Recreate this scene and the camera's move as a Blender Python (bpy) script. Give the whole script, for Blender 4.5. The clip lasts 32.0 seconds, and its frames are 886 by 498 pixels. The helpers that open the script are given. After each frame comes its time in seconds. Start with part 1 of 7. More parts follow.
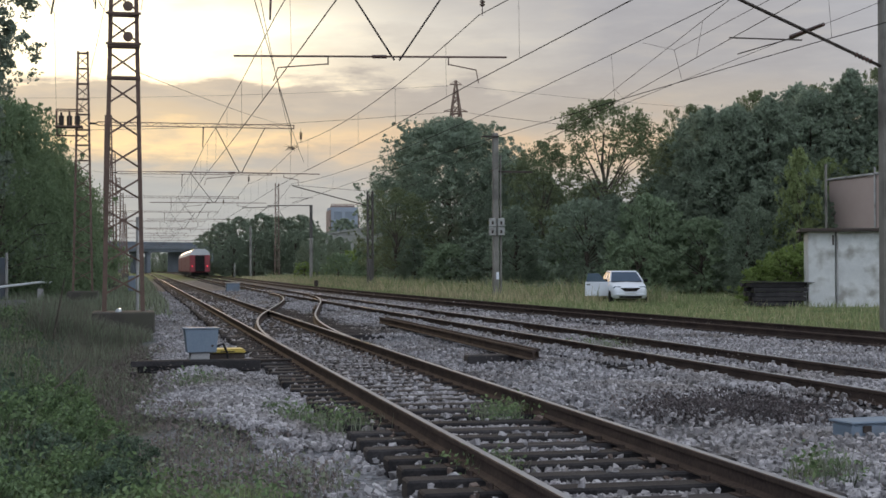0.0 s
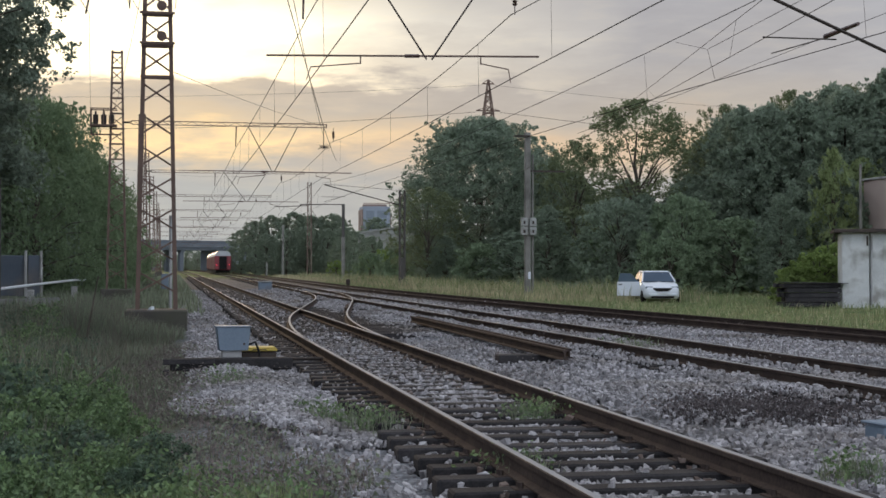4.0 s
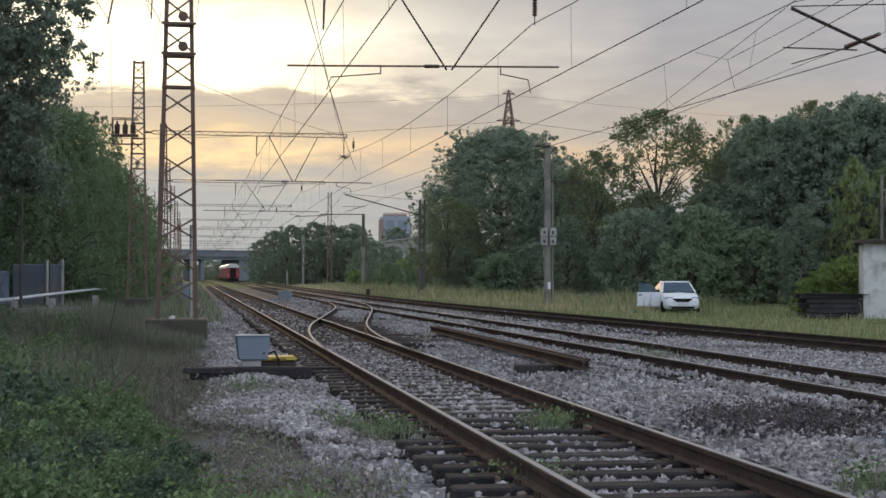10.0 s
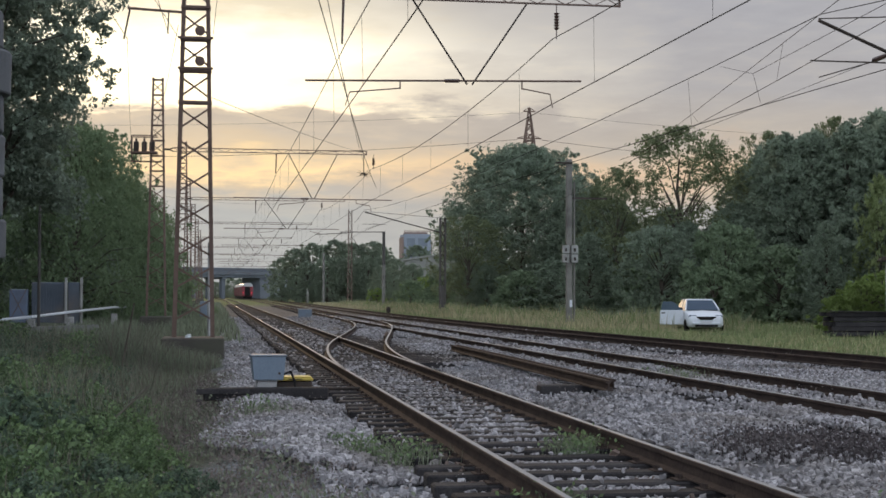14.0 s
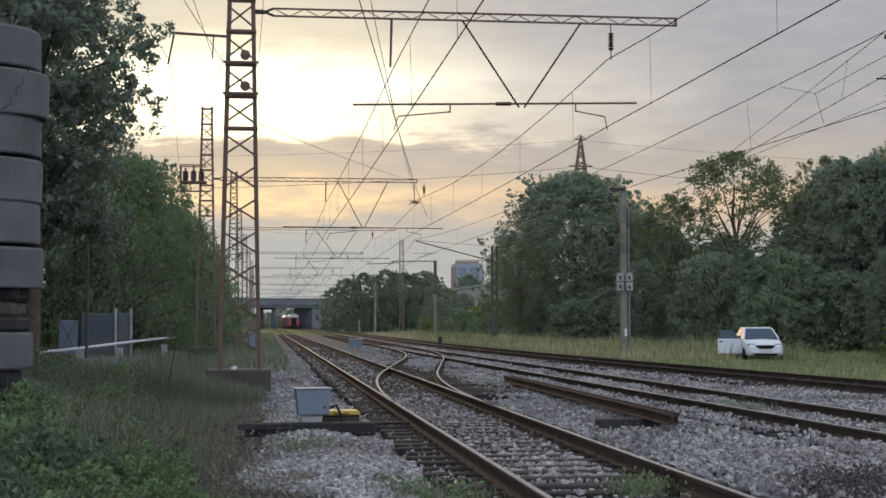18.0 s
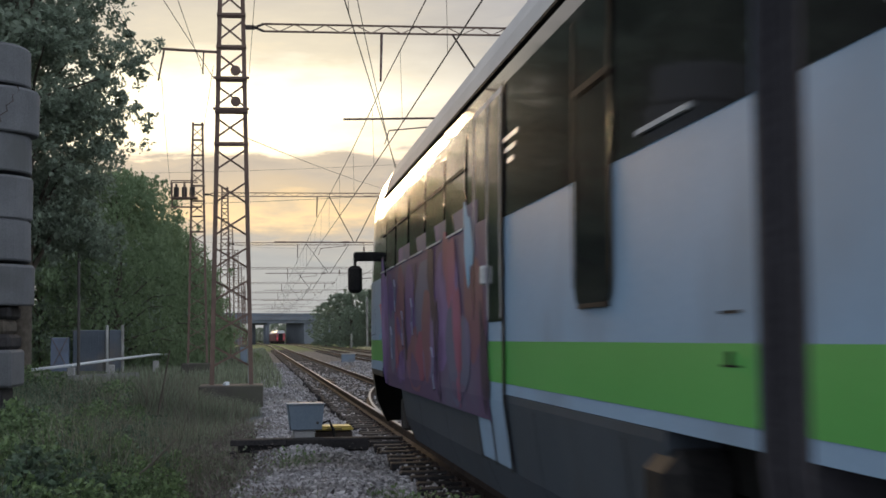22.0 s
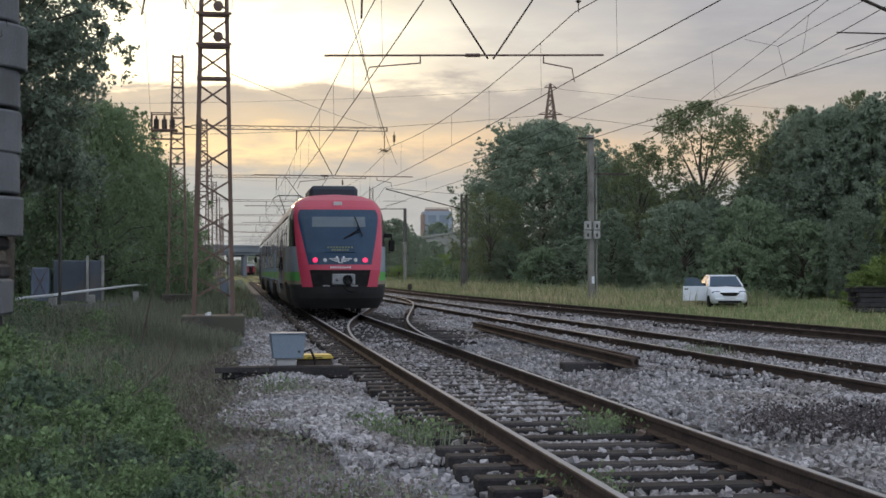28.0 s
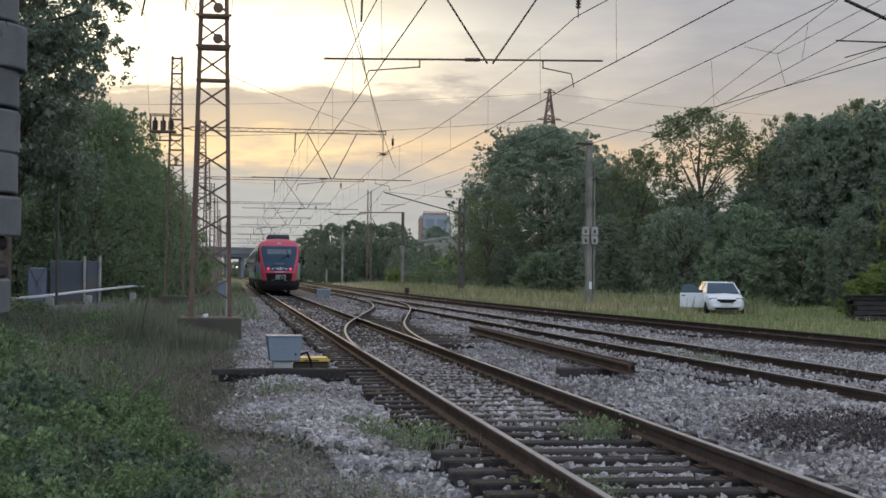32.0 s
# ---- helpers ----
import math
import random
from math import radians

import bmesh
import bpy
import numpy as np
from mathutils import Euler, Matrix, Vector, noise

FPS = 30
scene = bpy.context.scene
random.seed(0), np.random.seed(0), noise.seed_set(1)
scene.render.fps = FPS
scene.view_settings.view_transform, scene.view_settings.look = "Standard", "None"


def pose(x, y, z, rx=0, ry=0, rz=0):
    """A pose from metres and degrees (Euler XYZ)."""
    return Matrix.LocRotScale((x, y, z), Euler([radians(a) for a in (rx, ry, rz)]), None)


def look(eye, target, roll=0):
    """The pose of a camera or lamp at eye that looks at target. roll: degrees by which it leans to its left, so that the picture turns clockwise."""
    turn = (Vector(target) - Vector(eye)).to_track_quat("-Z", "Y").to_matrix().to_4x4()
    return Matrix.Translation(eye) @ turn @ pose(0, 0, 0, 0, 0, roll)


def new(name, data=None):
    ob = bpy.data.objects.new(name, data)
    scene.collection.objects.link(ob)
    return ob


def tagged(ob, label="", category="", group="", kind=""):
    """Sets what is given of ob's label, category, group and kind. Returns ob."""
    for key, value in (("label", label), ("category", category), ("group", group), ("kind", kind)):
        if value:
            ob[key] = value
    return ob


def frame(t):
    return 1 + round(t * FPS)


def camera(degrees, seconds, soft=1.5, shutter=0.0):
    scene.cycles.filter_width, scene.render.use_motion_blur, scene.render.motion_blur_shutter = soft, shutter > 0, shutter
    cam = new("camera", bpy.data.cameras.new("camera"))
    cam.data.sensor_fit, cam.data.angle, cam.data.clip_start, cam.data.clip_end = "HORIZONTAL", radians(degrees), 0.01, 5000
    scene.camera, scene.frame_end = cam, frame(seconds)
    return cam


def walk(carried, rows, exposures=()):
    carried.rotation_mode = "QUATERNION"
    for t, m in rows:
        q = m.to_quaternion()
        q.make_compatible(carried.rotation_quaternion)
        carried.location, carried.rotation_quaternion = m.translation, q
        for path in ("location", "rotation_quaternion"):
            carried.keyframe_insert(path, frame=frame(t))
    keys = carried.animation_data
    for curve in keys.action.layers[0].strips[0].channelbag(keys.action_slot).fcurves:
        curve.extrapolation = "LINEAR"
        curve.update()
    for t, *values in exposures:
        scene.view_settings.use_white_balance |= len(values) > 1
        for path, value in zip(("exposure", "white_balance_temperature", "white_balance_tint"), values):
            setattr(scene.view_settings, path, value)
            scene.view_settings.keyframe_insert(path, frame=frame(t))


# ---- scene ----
# The railway: near track along +Y, X to the right, rail heads at z = 0.2.
cam = camera(34.32, 32.0, soft=1.6, shutter=0.3)
PATH = [
    (0, -0.153, -0.751, 1.504, 90.728, 0.144, -11.968),
    (0.5, -0.151, -0.754, 1.503, 90.696, 0.108, -11.781),
    (1, -0.151, -0.757, 1.504, 90.686, 0.063, -11.614),
    (1.5, -0.149, -0.762, 1.504, 90.692, 0.023, -11.444),
    (2, -0.148, -0.758, 1.504, 90.698, -0.011, -11.274),
    (2.5, -0.148, -0.762, 1.504, 90.690, -0.040, -11.103),
    (3, -0.148, -0.764, 1.504, 90.694, -0.058, -10.940),
    (3.5, -0.148, -0.766, 1.504, 90.702, -0.071, -10.800),
    (5.5, -0.147, -0.770, 1.504, 90.696, -0.032, -10.488),
    (6, -0.147, -0.770, 1.504, 90.725, -0.048, -10.420),
    (6.5, -0.147, -0.771, 1.504, 90.761, -0.069, -10.348),
    (7, -0.147, -0.773, 1.505, 90.819, -0.112, -10.272),
    (7.5, -0.144, -0.809, 1.503, 90.875, -0.174, -10.187),
    (8, -0.143, -0.810, 1.503, 90.927, -0.218, -10.113),
    (8.5, -0.143, -0.809, 1.503, 90.975, -0.226, -10.031),
    (9, -0.143, -0.809, 1.503, 91.022, -0.228, -9.963),
    (9.5, -0.143, -0.809, 1.503, 91.059, -0.225, -9.930),
    (10, -0.143, -0.810, 1.503, 91.097, -0.201, -9.896),
    (10.5, -0.143, -0.809, 1.503, 91.143, -0.187, -9.888),
    (11, -0.143, -0.809, 1.503, 91.189, -0.202, -9.894),
    (11.5, -0.143, -0.809, 1.503, 91.228, -0.206, -9.889),
    (12, -0.143, -0.811, 1.503, 91.282, -0.195, -9.870),
    (12.5, -0.122, -0.697, 1.503, 91.354, -0.182, -9.784),
    (13, -0.091, -0.533, 1.503, 91.485, -0.166, -9.594),
    (13.5, -0.060, -0.362, 1.503, 91.647, -0.172, -9.333),
    (14, -0.038, -0.232, 1.503, 91.808, -0.174, -9.067),
    (14.5, -0.012, -0.077, 1.502, 91.989, -0.152, -8.766),
    (16.5, 0.075, 0.509, 1.502, 92.673, -0.108, -7.598),
    (17, 0.084, 0.598, 1.502, 92.810, -0.066, -7.312),
    (17.5, 0.096, 0.688, 1.502, 92.921, 0.012, -7.115),
    (18, 0.105, 0.760, 1.505, 92.977, 0.090, -6.994),
    (18.5, 0.105, 0.760, 1.505, 93.003, 0.134, -6.965),
    (19, 0.105, 0.760, 1.504, 93.010, 0.149, -6.960),
    (19.5, 0.105, 0.760, 1.504, 93.043, 0.175, -6.996),
    (20, 0.104, 0.758, 1.505, 93.138, 0.263, -7.048),
    (20.5, 0.106, 0.755, 1.504, 93.227, 0.405, -7.106),
    (21, 0.107, 0.756, 1.504, 93.318, 0.531, -7.156),
    (21.5, 0.104, 0.770, 1.506, 93.423, 0.525, -7.233),
    (22, 0.104, 0.770, 1.506, 93.531, 0.550, -7.306),
    (22.5, 0.106, 0.773, 1.506, 93.521, 0.551, -7.384),
    (23, 0.108, 0.775, 1.506, 93.483, 0.505, -7.434),
    (23.5, 0.111, 0.753, 1.504, 93.337, 0.525, -7.506),
    (24, 0.113, 0.748, 1.504, 93.105, 0.581, -7.579),
    (24.5, 0.109, 0.744, 1.502, 92.854, 0.583, -7.650),
    (25, 0.109, 0.744, 1.502, 92.618, 0.576, -7.719),
    (25.5, 0.110, 0.746, 1.501, 92.375, 0.595, -7.756),
    (27.5, 0.010, 0.064, 1.502, 90.892, 0.101, -8.174),
    (28, 0.010, 0.063, 1.502, 90.883, 0.027, -8.209),
    (28.5, 0.010, 0.064, 1.502, 90.924, -0.080, -8.239),
    (29, 0.010, 0.063, 1.502, 90.959, -0.203, -8.259),
    (29.5, 0.010, 0.063, 1.502, 90.981, -0.296, -8.288),
    (30, 0.010, 0.063, 1.502, 91.016, -0.366, -8.289),
    (30.5, 0.010, 0.063, 1.502, 91.032, -0.445, -8.318),
    (31, 0.010, 0.063, 1.502, 91.039, -0.505, -8.330),
    (31.5, 0.010, 0.063, 1.502, 91.043, -0.526, -8.319),
    (32, 0.010, 0.063, 1.502, 91.046, -0.535, -8.314),
]

walk(cam, [(r[0], pose(*r[1:])) for r in PATH], [(0.0, 0.0), (24.0, 0.0), (28.0, 0.07), (32.0, 0.07)])

# ---- world, sun ----
SUN_AZ, SUN_EL = radians(-2.6), radians(8.4)
SUN_DIR = Vector((math.sin(SUN_AZ) * math.cos(SUN_EL), math.cos(SUN_AZ) * math.cos(SUN_EL), math.sin(SUN_EL)))


def build_world():
    """Evening sky: a clear Nishita base under sheets of cloud that glow round the hidden sun."""
    w = bpy.data.worlds.new("evening_sky")
    scene.world = w
    w.use_nodes = True
    nt = w.node_tree
    nt.nodes.clear()
    N, L = nt.nodes.new, nt.links.new

    def maths(op, a, b=None, c=None):
        n = N("ShaderNodeMath"); n.operation = op
        for i, v in enumerate((a, b, c)):
            if v is None:
                continue
            if isinstance(v, (int, float)):
                n.inputs[i].default_value = v
            else:
                L(v, n.inputs[i])
        return n.outputs[0]

    def ramp(fac, stops):
        r = N("ShaderNodeValToRGB")
        e = r.color_ramp.elements
        e[0].position, e[0].color = stops[0][0], (*stops[0][1], 1)
        e[1].position, e[1].color = stops[-1][0], (*stops[-1][1], 1)
        for p, c in stops[1:-1]:
            x = e.new(p); x.color = (*c, 1)
        L(fac, r.inputs[0])
        return r.outputs[0]

    def mix(f, a, b, mode="MIX"):
        m = N("ShaderNodeMix"); m.data_type, m.blend_type = "RGBA", mode
        for k, v in (("Factor", f), ("A", a), ("B", b)):
            if isinstance(v, (int, float)):
                m.inputs[k].default_value = v
            else:
                L(v, m.inputs[k])
        return m.outputs["Result"]

    co = N("ShaderNodeTexCoord")
    nrm = N("ShaderNodeVectorMath"); nrm.operation = "NORMALIZE"
    L(co.outputs["Generated"], nrm.inputs[0])
    sep = N("ShaderNodeSeparateXYZ")
    L(nrm.outputs[0], sep.inputs[0])
    az = maths("ARCTAN2", sep.outputs["X"], sep.outputs["Y"])
    el = maths("ARCSINE", sep.outputs["Z"])
    flat = N("ShaderNodeCombineXYZ")
    L(az, flat.inputs[0]); L(el, flat.inputs[1])

    def cloud(sx, sy, detail, rough, seed):
        mp = N("ShaderNodeMapping")
        mp.inputs["Scale"].default_value = (sx, sy, 1)
        mp.inputs["Location"].default_value = (seed, seed * 0.7, 0)
        L(flat.outputs[0], mp.inputs[0])
        n = N("ShaderNodeTexNoise")
        n.inputs["Scale"].default_value, n.inputs["Detail"].default_value, n.inputs["Roughness"].default_value = 1.0, detail, rough
        L(mp.outputs[0], n.inputs["Vector"])
        return n.outputs["Fac"]

    big, small = cloud(9, 30, 4, 0.5, 3.1), cloud(26, 110, 6, 0.6, 7.7)
    wob = maths("MULTIPLY_ADD", big, 0.05, -0.025)
    wob = maths("ADD", wob, maths("MULTIPLY_ADD", small, 0.024, -0.012))
    h = maths("ADD", el, wob)
    h = maths("MULTIPLY", h, 3.0)                       # 1 at about 19 degrees
    side = maths("ABSOLUTE", maths("SUBTRACT", az, SUN_AZ + 0.03))
    side = maths("SUBTRACT", side, maths("MULTIPLY_ADD", big, 0.10, -0.05))
    near = ramp(h, [(0.0, (0.39, 0.425, 0.445)), (0.17, (0.42, 0.455, 0.47)), (0.215, (0.46, 0.465, 0.455)), (0.245, (0.72, 0.58, 0.41)), (0.27, (1.08, 0.80, 0.45)), (0.295, (0.72, 0.58, 0.41)), (0.345, (0.57, 0.50, 0.42)), (0.375, (0.66, 0.56, 0.44)), (0.395, (1.6, 1.38, 0.97)), (0.50, (1.9, 1.72, 1.30)), (0.60, (0.86, 0.77, 0.59)), (0.75, (0.63, 0.58, 0.51)), (1.0, (0.50, 0.49, 0.48))])
    away = ramp(h, [(0.0, (0.42, 0.45, 0.46)), (0.165, (0.47, 0.46, 0.445)), (0.21, (0.64, 0.525, 0.41)), (0.255, (0.74, 0.555, 0.39)), (0.32, (0.51, 0.46, 0.41)), (0.42, (0.44, 0.425, 0.43)), (0.60, (0.42, 0.42, 0.45)), (1.0, (0.45, 0.45, 0.48))])
    f = ramp(side, [(0.0, (1, 1, 1)), (0.06, (0.97, 0.97, 0.97)), (0.12, (0.60, 0.60, 0.60)), (0.20, (0.22, 0.22, 0.22)), (0.34, (0, 0, 0))])
    low = mix(f, away, near)
    # streaks with brighter rims
    st = ramp(small, [(0.36, (0.95, 0.95, 0.96)), (0.52, (1.0, 1.0, 1.0)), (0.68, (1.08, 1.06, 1.02))])
    low = mix(1.0, low, st, "MULTIPLY")
    # the sky overhead and behind, out of view, set paler to light the ground
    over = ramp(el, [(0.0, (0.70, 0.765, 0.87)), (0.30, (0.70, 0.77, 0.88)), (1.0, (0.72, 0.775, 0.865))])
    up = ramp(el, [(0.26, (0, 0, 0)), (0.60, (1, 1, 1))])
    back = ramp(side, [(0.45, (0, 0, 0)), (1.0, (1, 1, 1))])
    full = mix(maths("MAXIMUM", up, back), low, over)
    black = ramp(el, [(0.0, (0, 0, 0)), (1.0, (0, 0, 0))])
    # fill light added in the unseen sky away from the sunset, brightening tree fronts
    back_fill = mix(ramp(maths("DIVIDE", side, 3.1416), [(0.48, (0, 0, 0)), (0.80, (1, 1, 1))]), black, ramp(el, [(0.0, (1, 1, 1)), (0.9, (0, 0, 0))]))
    full = mix(back_fill, full, mix(1.0, full, ramp(el, [(0.0, (2.1, 2.13, 2.2)), (1.0, (2.1, 2.13, 2.2))]), "MULTIPLY"))
    sky = N("ShaderNodeTexSky")
    sky.sky_type, sky.sun_disc = "NISHITA", False
    sky.sun_elevation, sky.sun_rotation, sky.dust_density = SUN_EL, SUN_AZ, 3.0
    full = mix(0.0012, full, sky.outputs[0], "ADD")
    out, bg = N("ShaderNodeOutputWorld"), N("ShaderNodeBackground")
    bg.inputs["Strength"].default_value = 1.0
    L(full, bg.inputs["Color"]); L(bg.outputs[0], out.inputs[0])


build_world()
sun = new("sun", bpy.data.lights.new("sun", "SUN"))
sun.data.energy, sun.data.angle, sun.data.color = 0.75, radians(7), (1.0, 0.70, 0.42)
sun.matrix_world = look(SUN_DIR * 100, (0, 0, 0))


# ---- materials ----
def material(name, c1, c2=None, scale=4.0, rough=0.7, metal=0.0, bump=0.0, fine=40.0, spec=None, random_tint=0.0, island=False, stain=None, stain_scale=0.7, translucent=0.0, emit=0.0, coat=0.0):
    """Two colours mixed by noise at two scales, with relief, tint per object or island, and stains."""
    m = bpy.data.materials.new(name)
    m.use_nodes = True
    nt = m.node_tree
    b = nt.nodes["Principled BSDF"]
    N, L = nt.nodes.new, nt.links.new
    b.inputs["Roughness"].default_value, b.inputs["Metallic"].default_value = rough, metal
    if spec is not None:
        b.inputs["Specular IOR Level"].default_value = spec
    if coat:
        b.inputs["Coat Weight"].default_value = coat
    co = N("ShaderNodeTexCoord")
    n1 = N("ShaderNodeTexNoise")
    n1.inputs["Scale"].default_value, n1.inputs["Detail"].default_value = scale, 6
    n2 = N("ShaderNodeTexNoise")
    n2.inputs["Scale"].default_value, n2.inputs["Detail"].default_value = fine, 4
    L(co.outputs["Object"], n1.inputs["Vector"]); L(co.outputs["Object"], n2.inputs["Vector"])
    av = N("ShaderNodeMath"); av.operation = "MULTIPLY_ADD"
    av.inputs[1].default_value = 0.45
    L(n2.outputs["Fac"], av.inputs[0])
    sc = N("ShaderNodeMath"); sc.operation = "MULTIPLY"; sc.inputs[1].default_value = 0.55
    L(n1.outputs["Fac"], sc.inputs[0]); L(sc.outputs[0], av.inputs[2])
    rp = N("ShaderNodeValToRGB")
    rp.color_ramp.elements[0].position, rp.color_ramp.elements[1].position = 0.36, 0.64
    rp.color_ramp.elements[0].color = (*c1, 1)
    rp.color_ramp.elements[1].color = (*(c2 or c1), 1)
    L(av.outputs[0], rp.inputs[0])
    last = rp.outputs[0]
    if stain:
        n3 = N("ShaderNodeTexNoise")
        n3.inputs["Scale"].default_value, n3.inputs["Detail"].default_value = stain_scale, 8
        L(co.outputs["Object"], n3.inputs["Vector"])
        r3 = N("ShaderNodeValToRGB")
        r3.color_ramp.elements[0].position, r3.color_ramp.elements[1].position = 0.5, 0.68
        L(n3.outputs["Fac"], r3.inputs[0])
        mx = N("ShaderNodeMix"); mx.data_type = "RGBA"
        L(r3.outputs[0], mx.inputs["Factor"]); L(last, mx.inputs["A"])
        mx.inputs["B"].default_value = (*stain, 1)
        last = mx.outputs["Result"]
    if random_tint:
        src = N("ShaderNodeNewGeometry").outputs["Random Per Island"] if island else N("ShaderNodeObjectInfo").outputs["Random"]
        hs = N("ShaderNodeHueSaturation")
        mr = N("ShaderNodeMapRange")
        mr.inputs["To Min"].default_value, mr.inputs["To Max"].default_value = 1 - random_tint, 1 + random_tint
        L(src, mr.inputs["Value"]); L(mr.outputs[0], hs.inputs["Value"]); L(last, hs.inputs["Color"])
        last = hs.outputs[0]
    L(last, b.inputs["Base Color"])
    if emit:
        L(last, b.inputs["Emission Color"]); b.inputs["Emission Strength"].default_value = emit
    if bump:
        bp = N("ShaderNodeBump")
        bp.inputs["Strength"].default_value, bp.inputs["Distance"].default_value = min(1.0, bump), 0.02
        L(av.outputs[0], bp.inputs["Height"]); L(bp.outputs[0], b.inputs["Normal"])
    if translucent:
        tr = N("ShaderNodeBsdfTranslucent"); ms = N("ShaderNodeMixShader")
        L(last, tr.inputs["Color"])
        ms.inputs[0].default_value = translucent
        L(b.outputs[0], ms.inputs[1]); L(tr.outputs[0], ms.inputs[2])
        L(ms.outputs[0], nt.nodes["Material Output"].inputs["Surface"])
    return m


MAT = {}


def setmat(key, *a, **k):
    MAT[key] = material(key, *a, **k)


setmat("ballast_stone", (0.205, 0.197, 0.207), (0.430, 0.411, 0.422), 3.0, 0.85, bump=0.3, random_tint=0.45, island=True, stain=(0.20, 0.18, 0.17), stain_scale=0.45)
setmat("ballast_rust", (0.095, 0.066, 0.054), (0.20, 0.155, 0.135), 3.0, 0.9, bump=0.3, random_tint=0.3, island=True)
setmat("rail_rust", (0.044, 0.035, 0.033), (0.085, 0.064, 0.055), 3.0, 0.9, 0.0, 0.3, spec=0.04)
setmat("rail_steel", (0.20, 0.20, 0.21), (0.29, 0.288, 0.295), 2.0, 0.5, 0.0, 0.1, spec=0.3)
setmat("sleeper_wood", (0.022, 0.021, 0.023), (0.055, 0.051, 0.052), 3.0, 0.9, spec=0.15, bump=0.6, random_tint=0.3)
setmat("iron_dark", (0.030, 0.026, 0.024), (0.07, 0.05, 0.04), 6.0, 0.6, 0.5, 0.2)
setmat("mast_steel", (0.112, 0.076, 0.063), (0.172, 0.110, 0.087), 3.0, 0.85, 0.0, 0.2)
setmat("footing_concrete", (0.050, 0.044, 0.040), (0.085, 0.075, 0.068), 2.0, 0.9, bump=0.4, stain=(0.07, 0.07, 0.05))
setmat("wire", (0.035, 0.032, 0.030), (0.065, 0.058, 0.052), 1.0, 0.85, 0.0, spec=0.1)
setmat("insulator", (0.06, 0.035, 0.03), (0.10, 0.05, 0.04), 6.0, 0.25)
setmat("concrete", (0.28, 0.28, 0.28), (0.44, 0.43, 0.42), 2.2, 0.85, bump=0.35, stain=(0.20, 0.19, 0.18), stain_scale=1.1)
setmat("concrete_far", (0.115, 0.130, 0.152), (0.165, 0.180, 0.205), 0.3, 0.9)
setmat("ring_concrete", (0.085, 0.089, 0.098), (0.135, 0.139, 0.150), 1.6, 0.85, bump=0.35, stain=(0.085, 0.088, 0.09), stain_scale=1.3)
setmat("pole_grey", (0.15, 0.145, 0.13), (0.23, 0.22, 0.20), 2.0, 0.9, bump=0.2, stain=(0.07, 0.065, 0.06))
setmat("pole_dark", (0.060, 0.056, 0.052), (0.10, 0.092, 0.085), 2.0, 0.9, bump=0.2)
setmat("bark", (0.05, 0.04, 0.03), (0.12, 0.10, 0.08), 6.0, 0.9, bump=0.6)
setmat("leaf_dark", (0.205, 0.258, 0.198), (0.272, 0.325, 0.242), 0.35, 0.75, spec=0.08, random_tint=0.22, island=True, translucent=0.55)
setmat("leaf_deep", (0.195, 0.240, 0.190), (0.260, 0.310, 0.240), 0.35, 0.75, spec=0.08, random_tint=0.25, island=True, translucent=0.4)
setmat("leaf_mid", (0.200, 0.262, 0.172), (0.262, 0.330, 0.210), 0.35, 0.75, spec=0.08, random_tint=0.22, island=True, translucent=0.55)
# far leaves: distance haze put into the colour as a paler grey-green
setmat("leaf_haze", (0.225, 0.270, 0.205), (0.290, 0.340, 0.255), 0.35, 0.8, spec=0.05, random_tint=0.14, island=True, translucent=0.6)
setmat("leaf_olive", (0.160, 0.190, 0.110), (0.215, 0.250, 0.140), 0.35, 0.75, spec=0.08, random_tint=0.2, island=True, translucent=0.55)
setmat("leaf_pale", (0.220, 0.272, 0.130), (0.285, 0.338, 0.165), 0.35, 0.75, spec=0.08, random_tint=0.2, island=True, translucent=0.55)
setmat("leaf_willow", (0.165, 0.222, 0.132), (0.215, 0.280, 0.162), 0.35, 0.8, spec=0.05, random_tint=0.12, island=True, translucent=0.55)
setmat("leaf_light", (0.215, 0.295, 0.100), (0.300, 0.380, 0.140), 0.35, 0.75, spec=0.08, random_tint=0.22, island=True, translucent=0.55)
setmat("weed_green", (0.150, 0.178, 0.122), (0.220, 0.245, 0.168), 0.5, 0.7, random_tint=0.35, island=True, translucent=0.3)
setmat("grass_dry", (0.29, 0.275, 0.17), (0.45, 0.40, 0.25), 0.6, 0.8, random_tint=0.3, island=True, translucent=0.3)
setmat("meadow_green", (0.14, 0.195, 0.085), (0.24, 0.28, 0.135), 0.25, 0.8, random_tint=0.3, island=True, translucent=0.3)
setmat("weed_brown", (0.120, 0.098, 0.093), (0.195, 0.160, 0.145), 0.8, 0.85, random_tint=0.3, island=True)
setmat("dead_dark", (0.050, 0.042, 0.045), (0.095, 0.078, 0.078), 0.8, 0.9, random_tint=0.3, island=True)
setmat("stalk", (0.115, 0.108, 0.090), (0.190, 0.172, 0.135), 0.8, 0.85, random_tint=0.3, island=True, translucent=0.3)
setmat("white_paint", (0.62, 0.66, 0.72), (0.70, 0.73, 0.78), 1.5, 0.35, coat=0.4)
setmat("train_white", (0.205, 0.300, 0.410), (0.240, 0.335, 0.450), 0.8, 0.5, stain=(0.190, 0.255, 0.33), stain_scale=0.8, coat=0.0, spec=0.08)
# greyer, less blue version of train_white for the tail cab sides
setmat("train_white_grey", (0.200, 0.235, 0.265), (0.240, 0.270, 0.295), 0.8, 0.6, stain=(0.17, 0.18, 0.19), stain_scale=0.8, spec=0.08)
